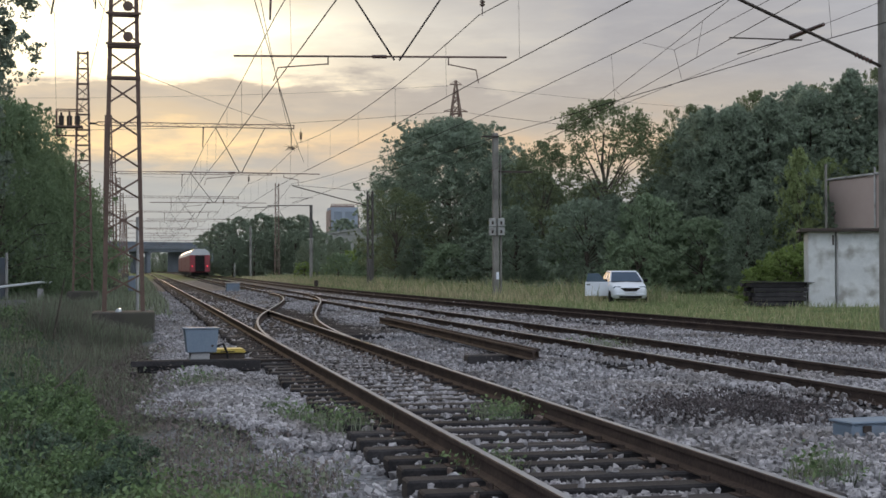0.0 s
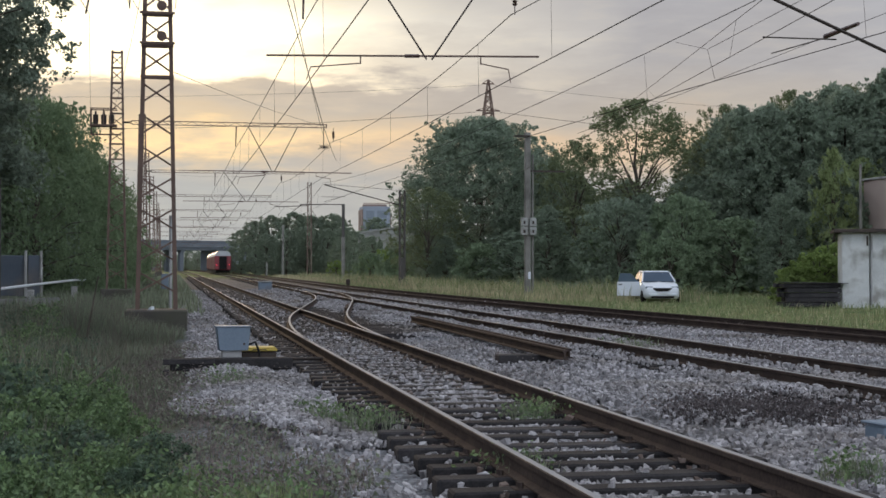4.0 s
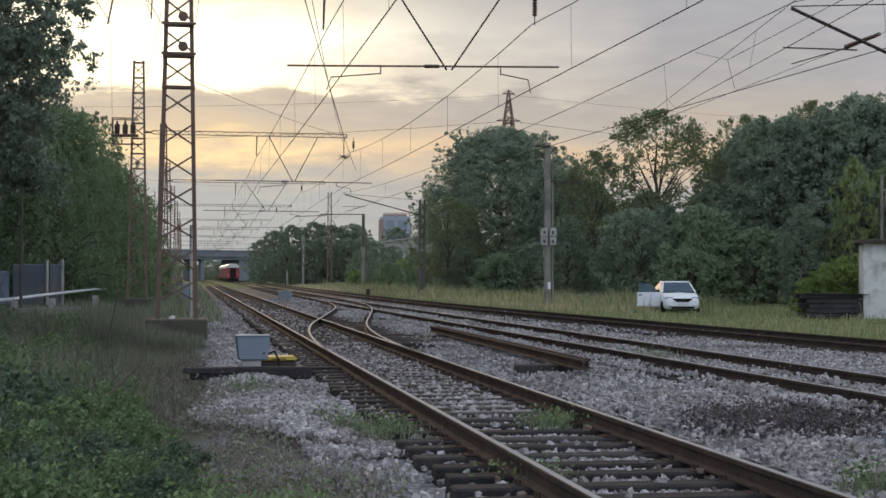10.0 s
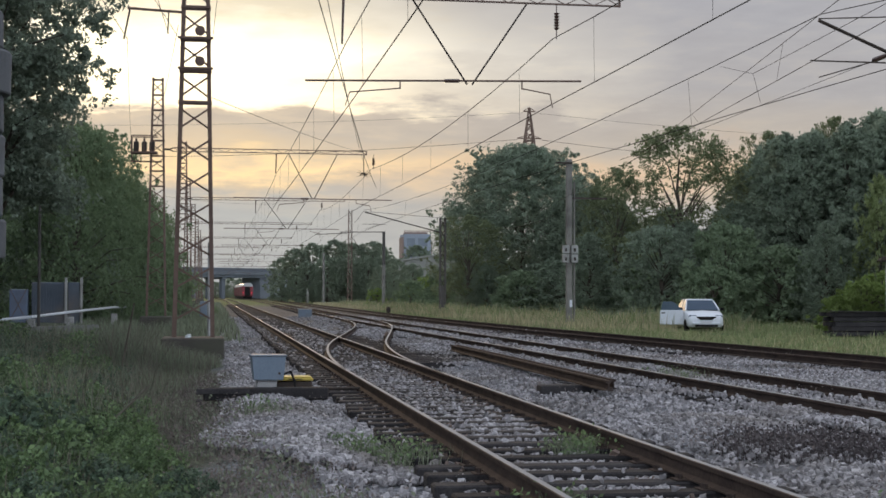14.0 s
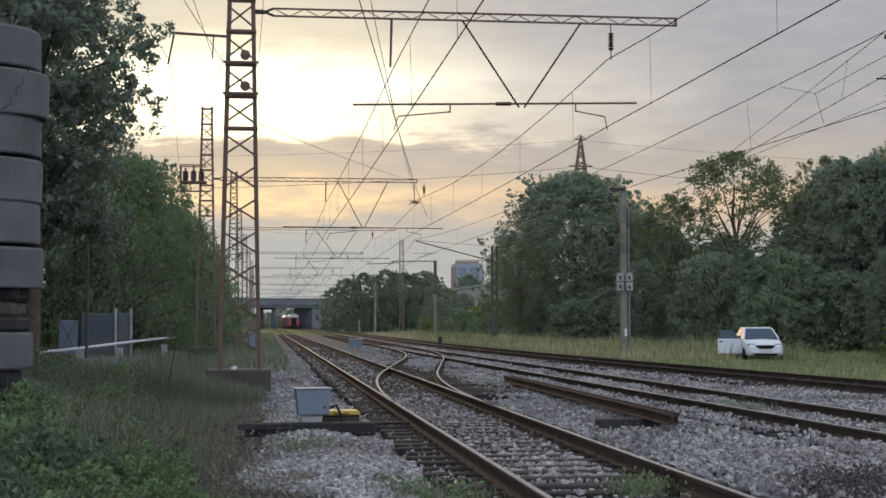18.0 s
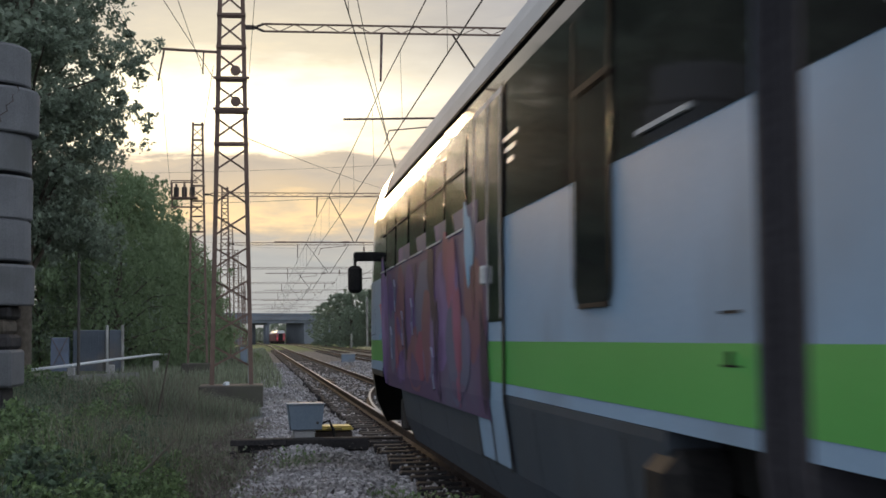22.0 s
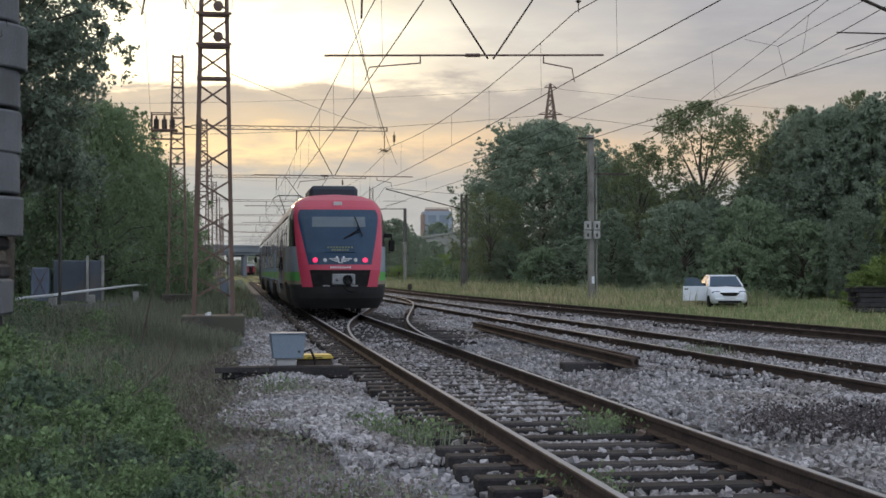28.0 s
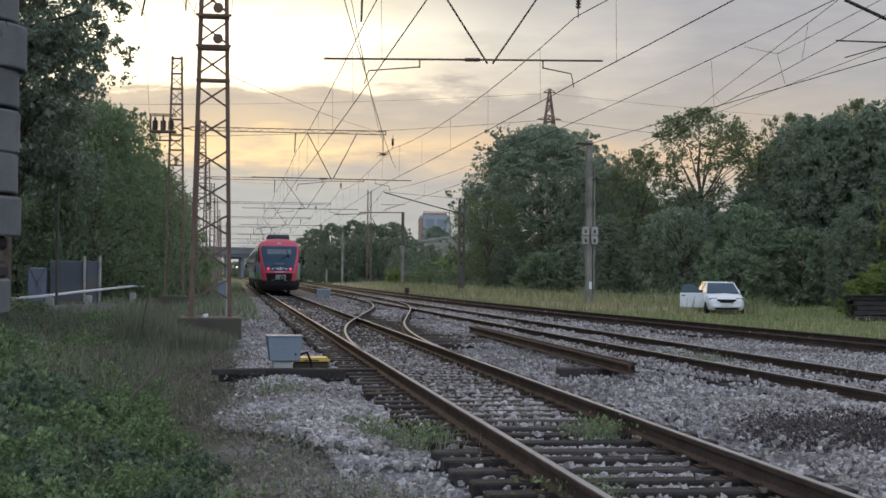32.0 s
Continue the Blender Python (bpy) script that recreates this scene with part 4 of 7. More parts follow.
def tree_meshes(kind, h, r, z0, clumps, per, leaf, leafmat, seed, shape="dome", droop=0.0, gap=0.0):
    rng = np.random.default_rng(seed)
    R = random.Random(seed)
    cs, rs = [], []
    while len(cs) < clumps:
        a, q = rng.uniform(0, 2 * math.pi), rng.uniform(0.05, 1) ** 0.36
        t = rng.uniform(0, 1)
        if shape == "dome":
            prof = (1 - max(0.0, (t - 0.35) / 0.65) ** 2.3) ** 0.5 * (0.82 + 0.18 * min(1.0, t / 0.35))
        elif shape == "wood":
            prof = (1 - t ** 1.9) ** 0.72 * (0.82 + 0.18 * min(1.0, t / 0.3))
        elif shape == "airy":
            prof = (1 - t ** 3.2) ** 0.6 * (0.82 + 0.18 * min(1.0, t / 0.3))
        elif shape == "column":
            prof = (0.6 + 0.4 * math.sin(3.1 * t)) * (1 - t ** 3.5)
        else:
            prof = (1 - t * t) ** 0.5
        prof *= 0.88 + 0.26 * noise.noise(Vector((math.cos(a) * 1.7, math.sin(a) * 1.7, t * 3.5 + seed)))
        prof *= 1.0 + 0.26 * noise.noise(Vector((math.cos(a) * 4.5, math.sin(a) * 4.5, t * 10.0 + seed)))
        x, y = q * prof * r * math.cos(a), q * prof * r * math.sin(a)
        if gap and noise.noise(Vector((x * 0.55, y * 0.55, t * h * 0.45 + seed * 3.1))) < gap - 0.5:
            continue
        lift = 1.0
        if rng.uniform() < 0.16 and t < 0.9:              # sprigs that stand out of the crown
            x, y, lift = x * 1.2, y * 1.2, 1.09
        rc = rng.uniform(0.060, 0.165) * (0.6 if lift > 1 else 1.0) * r * (1.0 if shape != "column" else 1.05)
        cs.append((x, y, z0 + t * lift * (h - z0 - rc * 0.7)))
        rs.append(rc)
    v, f = leaf_cloud(rng, cs, rs, per, leaf, 0.75, droop, 7 if shape != "column" else 9)
    crown = bulk(kind + "_crown", v.tolist(), f.tolist(), leafmat)
    s = Shape()
    tr = max(0.12, h * 0.022)
    top = Vector((0, 0, h * 0.82))
    prev, k = Vector((0, 0, -0.3)), 5
    for i in range(1, k + 1):
        q = top * (i / k) + Vector((R.uniform(-1, 1), R.uniform(-1, 1), 0)) * 0.012 * h
        s.tube(prev, q, tr * (1 - 0.17 * (i - 1)), tr * (1 - 0.17 * i), 8, False)
        prev = q
    for c in cs[:: max(1, clumps // 26)]:
        st = Vector((0, 0, max(z0 * 0.6, c[2] * 0.62)))
        mid = st.lerp(Vector(c), 0.55) + Vector((0, 0, 0.05 * h))
        s.tube(st, mid, tr * 0.24, tr * 0.13, 5, False).tube(mid, c, tr * 0.13, tr * 0.04, 5, False)
    TREES[kind] = (s.data(kind + "_trunk", "bark", True), crown)


def tree(kind, x, y, scale, rz, label, group="", sz=None):
    t = thing("tree", (x, y, ground_z(x, y) if abs(x) < 60 else 0), label, "tree", group)
    m = Matrix.Rotation(radians(rz), 4, "Z") @ Matrix.Diagonal((scale, scale, sz or scale, 1))
    part("trunk", TREES[kind][0], "", t, at=m)
    part("crown", TREES[kind][1], "", t, at=m)
    return t


tree_meshes("dome", 14.6, 8.0, 0.4, 1700, 64, 0.125, "leaf_dark", 1)
tree_meshes("broad", 11.9, 5.0, 0.3, 980, 38, 0.122, "leaf_dark", 2, "wood")
tree_meshes("spire", 11.9, 3.9, 0.3, 760, 38, 0.122, "leaf_dark", 22, "wood")
tree_meshes("airy", 13.4, 6.4, 2.6, 470, 46, 0.10, "leaf_olive", 3, "airy", gap=0.57)
tree_meshes("young", 6.6, 3.6, 0.3, 260, 44, 0.10, "leaf_pale", 33, "wood")
tree_meshes("far_broad", 11.5, 4.8, 0.3, 300, 60, 0.17, "leaf_haze", 23, "dome")
tree_meshes("willow", 10.9, 5.9, 0.3, 760, 46, 0.105, "leaf_willow", 4, "half", droop=1.8)
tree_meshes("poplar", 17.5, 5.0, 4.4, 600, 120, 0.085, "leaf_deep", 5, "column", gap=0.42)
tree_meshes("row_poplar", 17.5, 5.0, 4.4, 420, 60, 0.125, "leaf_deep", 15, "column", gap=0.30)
tree_meshes("hedge", 6.5, 4.2, 0.2, 420, 40, 0.115, "leaf_dark", 12, "half")
tree_meshes("shrub", 3.2, 2.4, 0.1, 220, 44, 0.085, "leaf_mid", 6, "half")
tree_meshes("dark_shrub", 3.6, 2.3, 0.1, 260, 46, 0.08, "leaf_dark", 16, "dome")
tree_meshes("bright_shrub", 3.0, 2.2, 0.1, 90, 130, 0.075, "leaf_light", 7, "half")


def build_trees():
    R = random.Random(8)
    tree("dome", 26.0, 120, 0.96, 20, "large round dark green tree beyond the grass", sz=1.0)
    tree("airy", 19.9, 112, 0.60, 80, "small open tree at the edge of a large round tree")
    tree("airy", 32.4, 97, 1.10, 10, "tall open-crowned tree with sky showing through", sz=1.02)
    tree("airy", 28.9, 101, 0.62, 200, "open tree at the edge of the wood", sz=0.82)
    for x, y, h, k in ((31.0, 108, 9.0, 0), (30.6, 101, 6.0, 1), (34.6, 92, 7.6, 0), (37.4, 90, 11.9, 1), (38.3, 88, 12.2, 0), (39.8, 86, 12.4, 1), (41.8, 84, 12.6, 0), (43.6, 82, 12.9, 1), (46, 81, 13.0, 0), (49, 83, 13.8, 0), (52, 81, 13.8, 1), (34.6, 106, 8.4, 0), (38.2, 99, 10.9, 1), (28.4, 112, 10.2, 0), (29.8, 110, 9.8, 1), (40.0, 98, 12.2, 0), (41, 94, 12.4, 0), (31.5, 93, 6.4, 0), (55, 86, 14.6, 0), (45, 92, 13.4, 0), (27.5, 110, 8.0, 1)):
        tree("spire" if k else "broad", x, y, h / 11.5 * R.uniform(0.9, 1.05), R.uniform(0, 360), "dense dark green broadleaf tree in a wood", "woodland trees", h / 11.5 * R.uniform(0.97, 1.05))
    for x, y, k in ((40.5, 101, 1.04), (44.5, 98, 1.10), (48.5, 97, 1.13), (53.0, 96, 1.22)):
        tree("airy", x, y, 0.62, R.uniform(0, 360), "thin-topped tree at the back of the wood", "back trees", k)
    for x, y, s in ((27.5, 86, 1.5), (25, 94, 1.3), (30.2, 82, 1.6), (32.8, 80, 1.7), (35.0, 77, 1.6), (37.4, 75, 1.7), (22.6, 104, 1.2), (21.0, 110, 1.1), (33.5, 75, 1.2), (28.4, 79, 1.1), (25.5, 103, 1.6), (30.0, 96, 1.6)):
        k = (int(x * 10) + int(y)) % 3
        kind, q = (("shrub", 1.0), ("dark_shrub", 1.0), ("spire", 0.42))[k]
        tree(kind, x, y, s * q * R.uniform(0.8, 1.25), R.uniform(0, 360), "thick green shrub at the foot of the wood", "shrubs", s * q * R.uniform(0.7, 1.2))
    for x, y, s in ((25.9, 57.0, 0.55), (26.6, 57.2, 0.66), (27.5, 57.5, 0.78), (28.6, 58.2, 0.92), (30.6, 59.5, 0.95)):
        tree("bright_shrub", x, y, s, R.uniform(0, 360), "bright yellow-green bush beside the white hut", "bright bushes")
    for x, y, s in ((36.2, 74, 0.62), (41.2, 80.5, 1.1), (44.0, 80, 1.1)):
        tree("young", x, y, s, R.uniform(0, 360), "light green young tree behind the hut", "young trees", 1.28)
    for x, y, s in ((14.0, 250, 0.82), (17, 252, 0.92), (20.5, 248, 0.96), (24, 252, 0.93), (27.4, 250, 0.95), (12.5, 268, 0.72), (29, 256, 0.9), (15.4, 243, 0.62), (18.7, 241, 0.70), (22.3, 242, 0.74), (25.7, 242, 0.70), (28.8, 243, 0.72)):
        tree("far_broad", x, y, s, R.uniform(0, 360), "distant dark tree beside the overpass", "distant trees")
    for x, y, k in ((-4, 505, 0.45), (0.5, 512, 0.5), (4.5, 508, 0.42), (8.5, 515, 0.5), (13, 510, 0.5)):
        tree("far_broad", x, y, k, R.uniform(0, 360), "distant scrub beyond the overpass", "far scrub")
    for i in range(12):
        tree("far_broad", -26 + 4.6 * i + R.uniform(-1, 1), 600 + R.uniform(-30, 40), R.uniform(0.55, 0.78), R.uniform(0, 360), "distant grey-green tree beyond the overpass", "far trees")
    for x, y, s in ((23.5, 168, 1.0), (26, 172, 1.0), (29, 168, 1.1), (20.5, 150, 1.0), (23, 142, 1.3), (32, 160, 1.8), (26, 200, 1.2), (31, 205, 1.3), (36, 200, 1.4)):
        tree("shrub", x, y, s, R.uniform(0, 360), "green scrub beyond the outer track", "scrub")
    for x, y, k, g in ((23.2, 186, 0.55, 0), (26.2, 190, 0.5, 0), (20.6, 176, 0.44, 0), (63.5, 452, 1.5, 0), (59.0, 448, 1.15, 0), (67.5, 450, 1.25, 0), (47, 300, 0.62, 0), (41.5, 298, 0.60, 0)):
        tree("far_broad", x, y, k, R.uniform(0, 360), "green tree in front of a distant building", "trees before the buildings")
    for x, y, k in ((23.6, 160, 1.25), (21.8, 158, 1.0), (25.0, 164, 1.3), (19.2, 170, 0.8), (27, 170, 1.4)):
        tree("bright_shrub", x, y, k, R.uniform(0, 360), "light green bush beyond the outer track", "light bushes")
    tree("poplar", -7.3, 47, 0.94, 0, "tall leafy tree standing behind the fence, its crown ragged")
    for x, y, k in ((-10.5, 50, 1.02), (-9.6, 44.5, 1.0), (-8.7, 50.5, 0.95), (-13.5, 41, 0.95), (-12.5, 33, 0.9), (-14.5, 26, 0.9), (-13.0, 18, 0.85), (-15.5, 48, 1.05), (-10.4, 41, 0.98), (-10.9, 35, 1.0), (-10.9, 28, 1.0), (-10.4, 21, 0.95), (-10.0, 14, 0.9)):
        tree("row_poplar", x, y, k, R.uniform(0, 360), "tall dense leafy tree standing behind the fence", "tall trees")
    for x, y, s in ((-13.5, 57, 1.0), (-12.5, 46, 1.0), (-11.5, 80, 1.15), (-12.0, 37, 1.0), (-14.5, 30, 1.1), (-9.0, 86, 1.0)):
        tree("hedge", x, y, s, R.uniform(0, 360), "thick dark green bushy tree behind the sheds", "bushy trees")
    for x, y, s in ((-7.3, 79, 1.0), (-17, 76, 0.95), (-18, 66, 1.0), (-5.9, 93, 0.85), (-6.2, 108, 0.80), (-6.8, 126, 0.8), (-7.5, 150, 0.85), (-17, 58, 0.9), (-11.5, 88, 1.05), (-9.0, 100, 1.0)):
        tree("willow", x, y, s, R.uniform(0, 360), "drooping green willow-like tree", "drooping trees")


build_trees()


# ---- buildings and bridge ----
def build_overpass():
    o = thing("overpass", (6.8, 462, 0), "grey concrete road bridge across the railway in the distance", "bridge", rz=38)
    part("deck", Shape().box(-90, 70, -5, 5, 6.5, 8.0, 0.1), "concrete_far", o)
    part("edge_beam", Shape().box(-90, 70, -5.6, -5.0, 7.4, 8.5, 0.05), "concrete_far", o)
    part("parapet", Shape().box(-90, 70, -5.5, -5.3, 8.5, 9.6, 0.05), "parapet_steel", o)
    part("parapet", Shape().box(-90, 70, 5.0, 5.3, 8.0, 9.6, 0.05), "parapet_steel", o)
    for x in (-44, -30, -19, -8.2):
        for y in (-3.5, 3.5):
            part("pier", Shape().box(x - 0.7, x + 0.7, y - 0.7, y + 0.7, -0.5, 6.1, 0.1), "concrete_far", o)
        part("pier_head", Shape().box(x - 0.8, x + 0.8, -4.8, 4.8, 6.0, 6.5, 0.05), "concrete_far", o)
    part("abutment", Shape().box(6.2, 60, -4.6, 4.6, -0.5, 6.497, 0.1), "concrete_far", o, "solid concrete bridge abutment")


def build_far_block():
    b = thing("apartment_block", (66.9, 480, 0), "distant grey apartment tower above the trees", "building")
    part("wall", Shape().box(-4.4, 4.8, -5, 5, 0, 21.6, 0.1), "tower_pale", b)
    part("stair_tower", Shape().box(-4.95, -4.42, -5.3, 3, 0, 20.6, 0.1), "tower_rust", b, "rust-red stair tower")
    part("stair_tower", Shape().box(4.82, 5.3, -4.0, 3, 0, 19.0, 0.1), "tower_rust", b, "rust-red stair tower")
    part("roof", Shape().box(-3.6, 3.9, -3, 3, 21.6, 22.4, 0.1), "tower_rust", b)
    part("railing", Shape().box(-4.3, 4.7, -4.9, -4.8, 22.5, 22.75).box(-4.3, -4.1, -4.9, -4.7, 21.6, 22.6).box(4.5, 4.7, -4.9, -4.7, 21.6, 22.6).box(0.0, 0.2, -4.9, -4.7, 21.6, 22.6), "tower_rust", b)
    for z in (4.2, 7.4, 10.6):
        part("balcony", Shape().box(-3.6, 3.8, -5.6, -5.0, z - 0.5, z + 0.5, 0.04), "tower_pale", b)
    for x0, x1, z0, z1 in ((-3.4, -0.6, 17.6, 20.2), (0.4, 3.6, 17.6, 20.2), (-3.4, -0.6, 13.4, 16.2), (0.4, 3.6, 13.4, 16.2)):
        part("window", Shape().box(x0, x1, -5.06, -4.99, z0, z1, 0.02), "tower_glass", b)
    h = thing("long_hall", (53, 330, 0), "long low grey hall with a sloping roof in the distance", "building")
    part("wall", Shape().box(-12, 12, -8, 8, 0, 8.9, 0.1), "hall_grey", h)
    part("gable", Shape().add([(x, y, z) for y in (-8.0, 8.0) for x, z in ((-12, 8.9), (12, 8.9), (12, 12.4))], [(0, 1, 2), (5, 4, 3), (0, 3, 4, 1), (1, 4, 5, 2), (2, 5, 3, 0)]), "hall_grey", h)
    part("roof", Shape().add([(x, y, z + 0.152 * (x + 12)) for z in (8.9, 9.25) for x, y in ((-12.4, -8.5), (12.4, -8.5), (12.4, 8.5), (-12.4, 8.5))], [(0, 3, 2, 1), (4, 5, 6, 7), (0, 1, 5, 4), (1, 2, 6, 5), (2, 3, 7, 6), (3, 0, 4, 7)]), "hall_grey", h)


def build_hut():
    h = thing("hut", (26.15, 52.6, 0), "weathered whitewashed concrete trackside hut with a flat dark roof", "hut", rz=-23)
    part("wall", Shape().box(0, 1.06, 0, 3.0, -0.3, 2.90, 0.03), "hut_wall", h)
    part("wall", Shape().box(1.10, 4.2, 0.06, 3.0, -0.3, 2.90, 0.03), "hut_wall", h)
    part("downpipe", Shape().tube((1.14, -0.02, 0), (1.14, -0.02, 2.75), 0.04, n=8), "concrete", h, "grey downpipe")
    part("stain_slot", Shape().box(0.94, 1.02, -0.006, 0.01, 2.35, 2.75), "iron_dark", h)
    part("roof", Shape().box(-0.30, 4.6, -0.35, 3.3, 2.91, 3.02, 0.02), "roof_felt", h, "thin dark flat roof slab")
    part("roof_edge", Shape().box(-0.33, 4.63, -0.38, -0.35, 2.88, 3.0, 0.005), "iron_dark", h)
    w = thing("pale_hall", (38.5, 56, 0), "plain pale pink windowless building behind the hut", "building")
    part("wall", Shape().box(0, 12, 0, 19, -0.3, 6.4, 0.05), "pink_wall", w)
    part("roof", Shape().box(-0.1, 12.1, -0.1, 19.1, 6.402, 6.52, 0.02), "concrete", w)
    part("drainpipe", Shape().tube((-0.08, 13.6, 0), (-0.08, 13.6, 6.8), 0.06, n=8), "concrete", w)
    d = thing("timber_pile", (23.85, 52.6, -0.1), "pile of old black timber sleepers under a dark board", "timber pile", rz=-4)
    R = random.Random(4)
    for k in range(5):
        for j in range(5):
            z, a = 0.02 + 0.19 * k, R.uniform(-0.18, 0.22)
            part("timber", Shape().box(a, a + 2.25 + R.uniform(-0.25, 0.1), 0.26 * j + R.uniform(0, 0.05), 0.26 * j + 0.23, z, z + R.uniform(0.15, 0.18), 0.012), "sleeper_wood", d)
    part("cover_plate", Shape().box(-0.1, 2.45, -0.1, 1.4, 0.975, 1.0, 0.008, pose(0, 0, 0, 0, 0.8, 0)), "sleeper_wood", d, "dark cover board")


setmat("tower_pale", (0.21, 0.245, 0.30), (0.28, 0.31, 0.36), 0.3, 0.85)
setmat("tower_rust", (0.20, 0.145, 0.13), (0.27, 0.20, 0.17), 0.5, 0.9)
setmat("tower_glass", (0.12, 0.15, 0.19), (0.17, 0.20, 0.24), 0.4, 0.35)
setmat("hall_grey", (0.21, 0.21, 0.195), (0.28, 0.28, 0.26), 0.3, 0.9)
setmat("roof_felt", (0.05, 0.04, 0.04), (0.10, 0.07, 0.06), 3.0, 0.9, bump=0.3)
setmat("parapet_steel", (0.085, 0.10, 0.125), (0.12, 0.135, 0.16), 0.5, 0.7)
setmat("hut_wall", (0.46, 0.47, 0.47), (0.66, 0.67, 0.66), 1.2, 0.85, bump=0.3, stain=(0.30, 0.29, 0.27), stain_scale=1.3)
setmat("pink_wall", (0.40, 0.31, 0.28), (0.45, 0.36, 0.33), 0.7, 0.9)
build_overpass()
build_far_block()
build_hut()


# ---- stack of concrete rings and fence ----
def build_ring_stack():
    s = thing("concrete_rings", (-4.30, 24.0, 0), "tall stack of grey concrete well rings, one cracked", "concrete rings")
    part("base_block", Shape().box(-0.9, 0.66, -0.65, 0.65, 0.80, 1.38, 0.04), "ring_concrete", s)
    part("bearer", Shape().box(-0.9, 0.50, -0.5, 0.55, -0.3, 0.797, 0.04), "sleeper_wood", s, "dark timbers under the concrete block")
    part("timber", Shape().box(-0.95, 0.63, -0.55, 0.55, 1.385, 1.62, 0.05), "sleeper_wood", s, "dark timbers under the rings")
    part("timber", Shape().box(-0.95, 0.56, -0.50, 0.55, 1.625, 1.85, 0.05), "bark", s, "dark timbers under the rings")
    part("timber", Shape().box(-0.95, 0.62, -0.52, 0.55, 1.855, 2.075, 0.05), "sleeper_wood", s, "dark timbers under the rings")
    zs = (2.08, 2.74, 3.42, 4.12, 4.76, 5.49, 6.14)
    for i, dx in enumerate((0.0, -0.05, -0.035, -0.05, 0.055, -0.06)):
        z, h, r = zs[i], zs[i + 1] - zs[i] - 0.02, 0.89 - 0.01 * (i == 5)
        g = part("ring", Shape().lathe([(r - 0.15, 0), (r - 0.02, 0), (r, 0.025), (r, h - 0.05), (r - 0.03, h - 0.008), (r - 0.15, h)], 40, pose(dx, 0, z, 0.8 * (-1) ** i, 0.9 * (-1) ** i, 0)), "ring_concrete", s)
        if i == 4:
            pts = []
            for k in range(9):
                a = radians(-66 + 3.2 * k + (2.5 if k % 2 else -2))
                pts.append((dx + r * math.cos(a) * 1.002, r * math.sin(a) * 1.002, z + h * (0.04 + 0.118 * k)))
            part("crack", Shape().line(pts, 0.012, 4), "iron_dark", g, "dark crack")


build_ring_stack()


# ---- the multiple unit ----
SEC = [(1.24, 0.42), (1.36, 0.70), (1.415, 1.12), (1.415, 2.22), (1.409, 2.65), (1.398, 3.02), (1.380, 3.17), (1.328, 3.36), (1.22, 3.57), (0.95, 3.73), (0.55, 3.81), (0.0, 3.84)]


def sec_x(z, out=0.0):
    for (xa, za), (xb, zb) in zip(SEC, SEC[1:]):
        if za <= z <= zb:
            return xa + (xb - xa) * (z - za) / (zb - za) + out
    return SEC[0][0] + out if z < SEC[0][1] else out


def side_patch(s, side, y0, y1, z0, z1, out=0.004):
    """A piece of skin that follows the car's side."""
    zs = sorted({z0, z1, *[z for x, z in SEC if z0 < z < z1]})
    for za, zb in zip(zs, zs[1:]):
        q = [(side * sec_x(za, out), y0, za), (side * sec_x(za, out), y1, za), (side * sec_x(zb, out), y1, zb), (side * sec_x(zb, out), y0, zb)]
        s.add(q, [(0, 1, 2, 3) if side > 0 else (3, 2, 1, 0)])
    return s


def rounded_pane(side, y0, y1, z0, z1, out, r=0.09):
    """A window pane with rounded lower corners, on the car's side; no two panes sit quite alike."""
    lean = 0.007 * math.sin(37.0 * y0 + 5.0 * z0)
    pts = []
    for cy, cz, a0 in ((y1 - r, z0 + r, -90), (y0 + r, z0 + r, 180)):
        for k in range(5):
            a = radians(a0 + 22.5 * k)
            pts.append((cy + r * math.cos(a), cz + r * math.sin(a)))
    low, up = pts[:5], pts[5:]
    ring = up + low + [(y1, z1), (y0, z1)]
    v = [(side * (sec_x(z, out) + lean * (y - y0)), y, z) for y, z in ring]
    f = tuple(range(len(v)))
    return Shape().add(v, [f if side < 0 else f[::-1]])


def shell(y0, y1, zs0, zs1):
    """The car body between two heights, closed at its ends."""
    zs = sorted({zs0, zs1, *[z for x, z in SEC if zs0 < z < zs1]})
    ring = [(sec_x(z), z) for z in zs] + [(-sec_x(z), z) for z in zs[::-1] if sec_x(z) > 0]
    k = len(ring)
    v = [(x, y, z) for y in (y0, y1) for x, z in ring]
    f = [(j, j + k, (j + 1) % k + k, (j + 1) % k) for j in range(k)]
    f += [tuple(range(k)), tuple(range(2 * k - 1, k - 1, -1))]
    return Shape().add(v, f)


def nose_point(u, z, yb=2.9):
    """A point of the rounded end: u from -1 to 1 across, tip at y = 0."""
    yf = np.interp(z, (0.42, 0.7, 1.0, 1.6, 2.0, 2.55, 3.0, 3.35, 3.6, 3.75, 3.84), (0.50, 0.18, 0.02, 0.0, 0.12, 0.42, 0.72, 1.02, 1.42, 1.9, 2.6))
    a = u * math.pi / 2
    x = sec_x(z) * math.copysign(abs(math.sin(a)) ** 0.72, a) if u else 0.0
    y = yb - (yb - yf) * max(0.0, math.cos(a)) ** 0.25
    return (x, y, z)


def on_nose(u, z, out):
    """A place a little in front of the end's skin."""
    x, y, z = nose_point(u, z)
    return Vector((x, y - out, z))


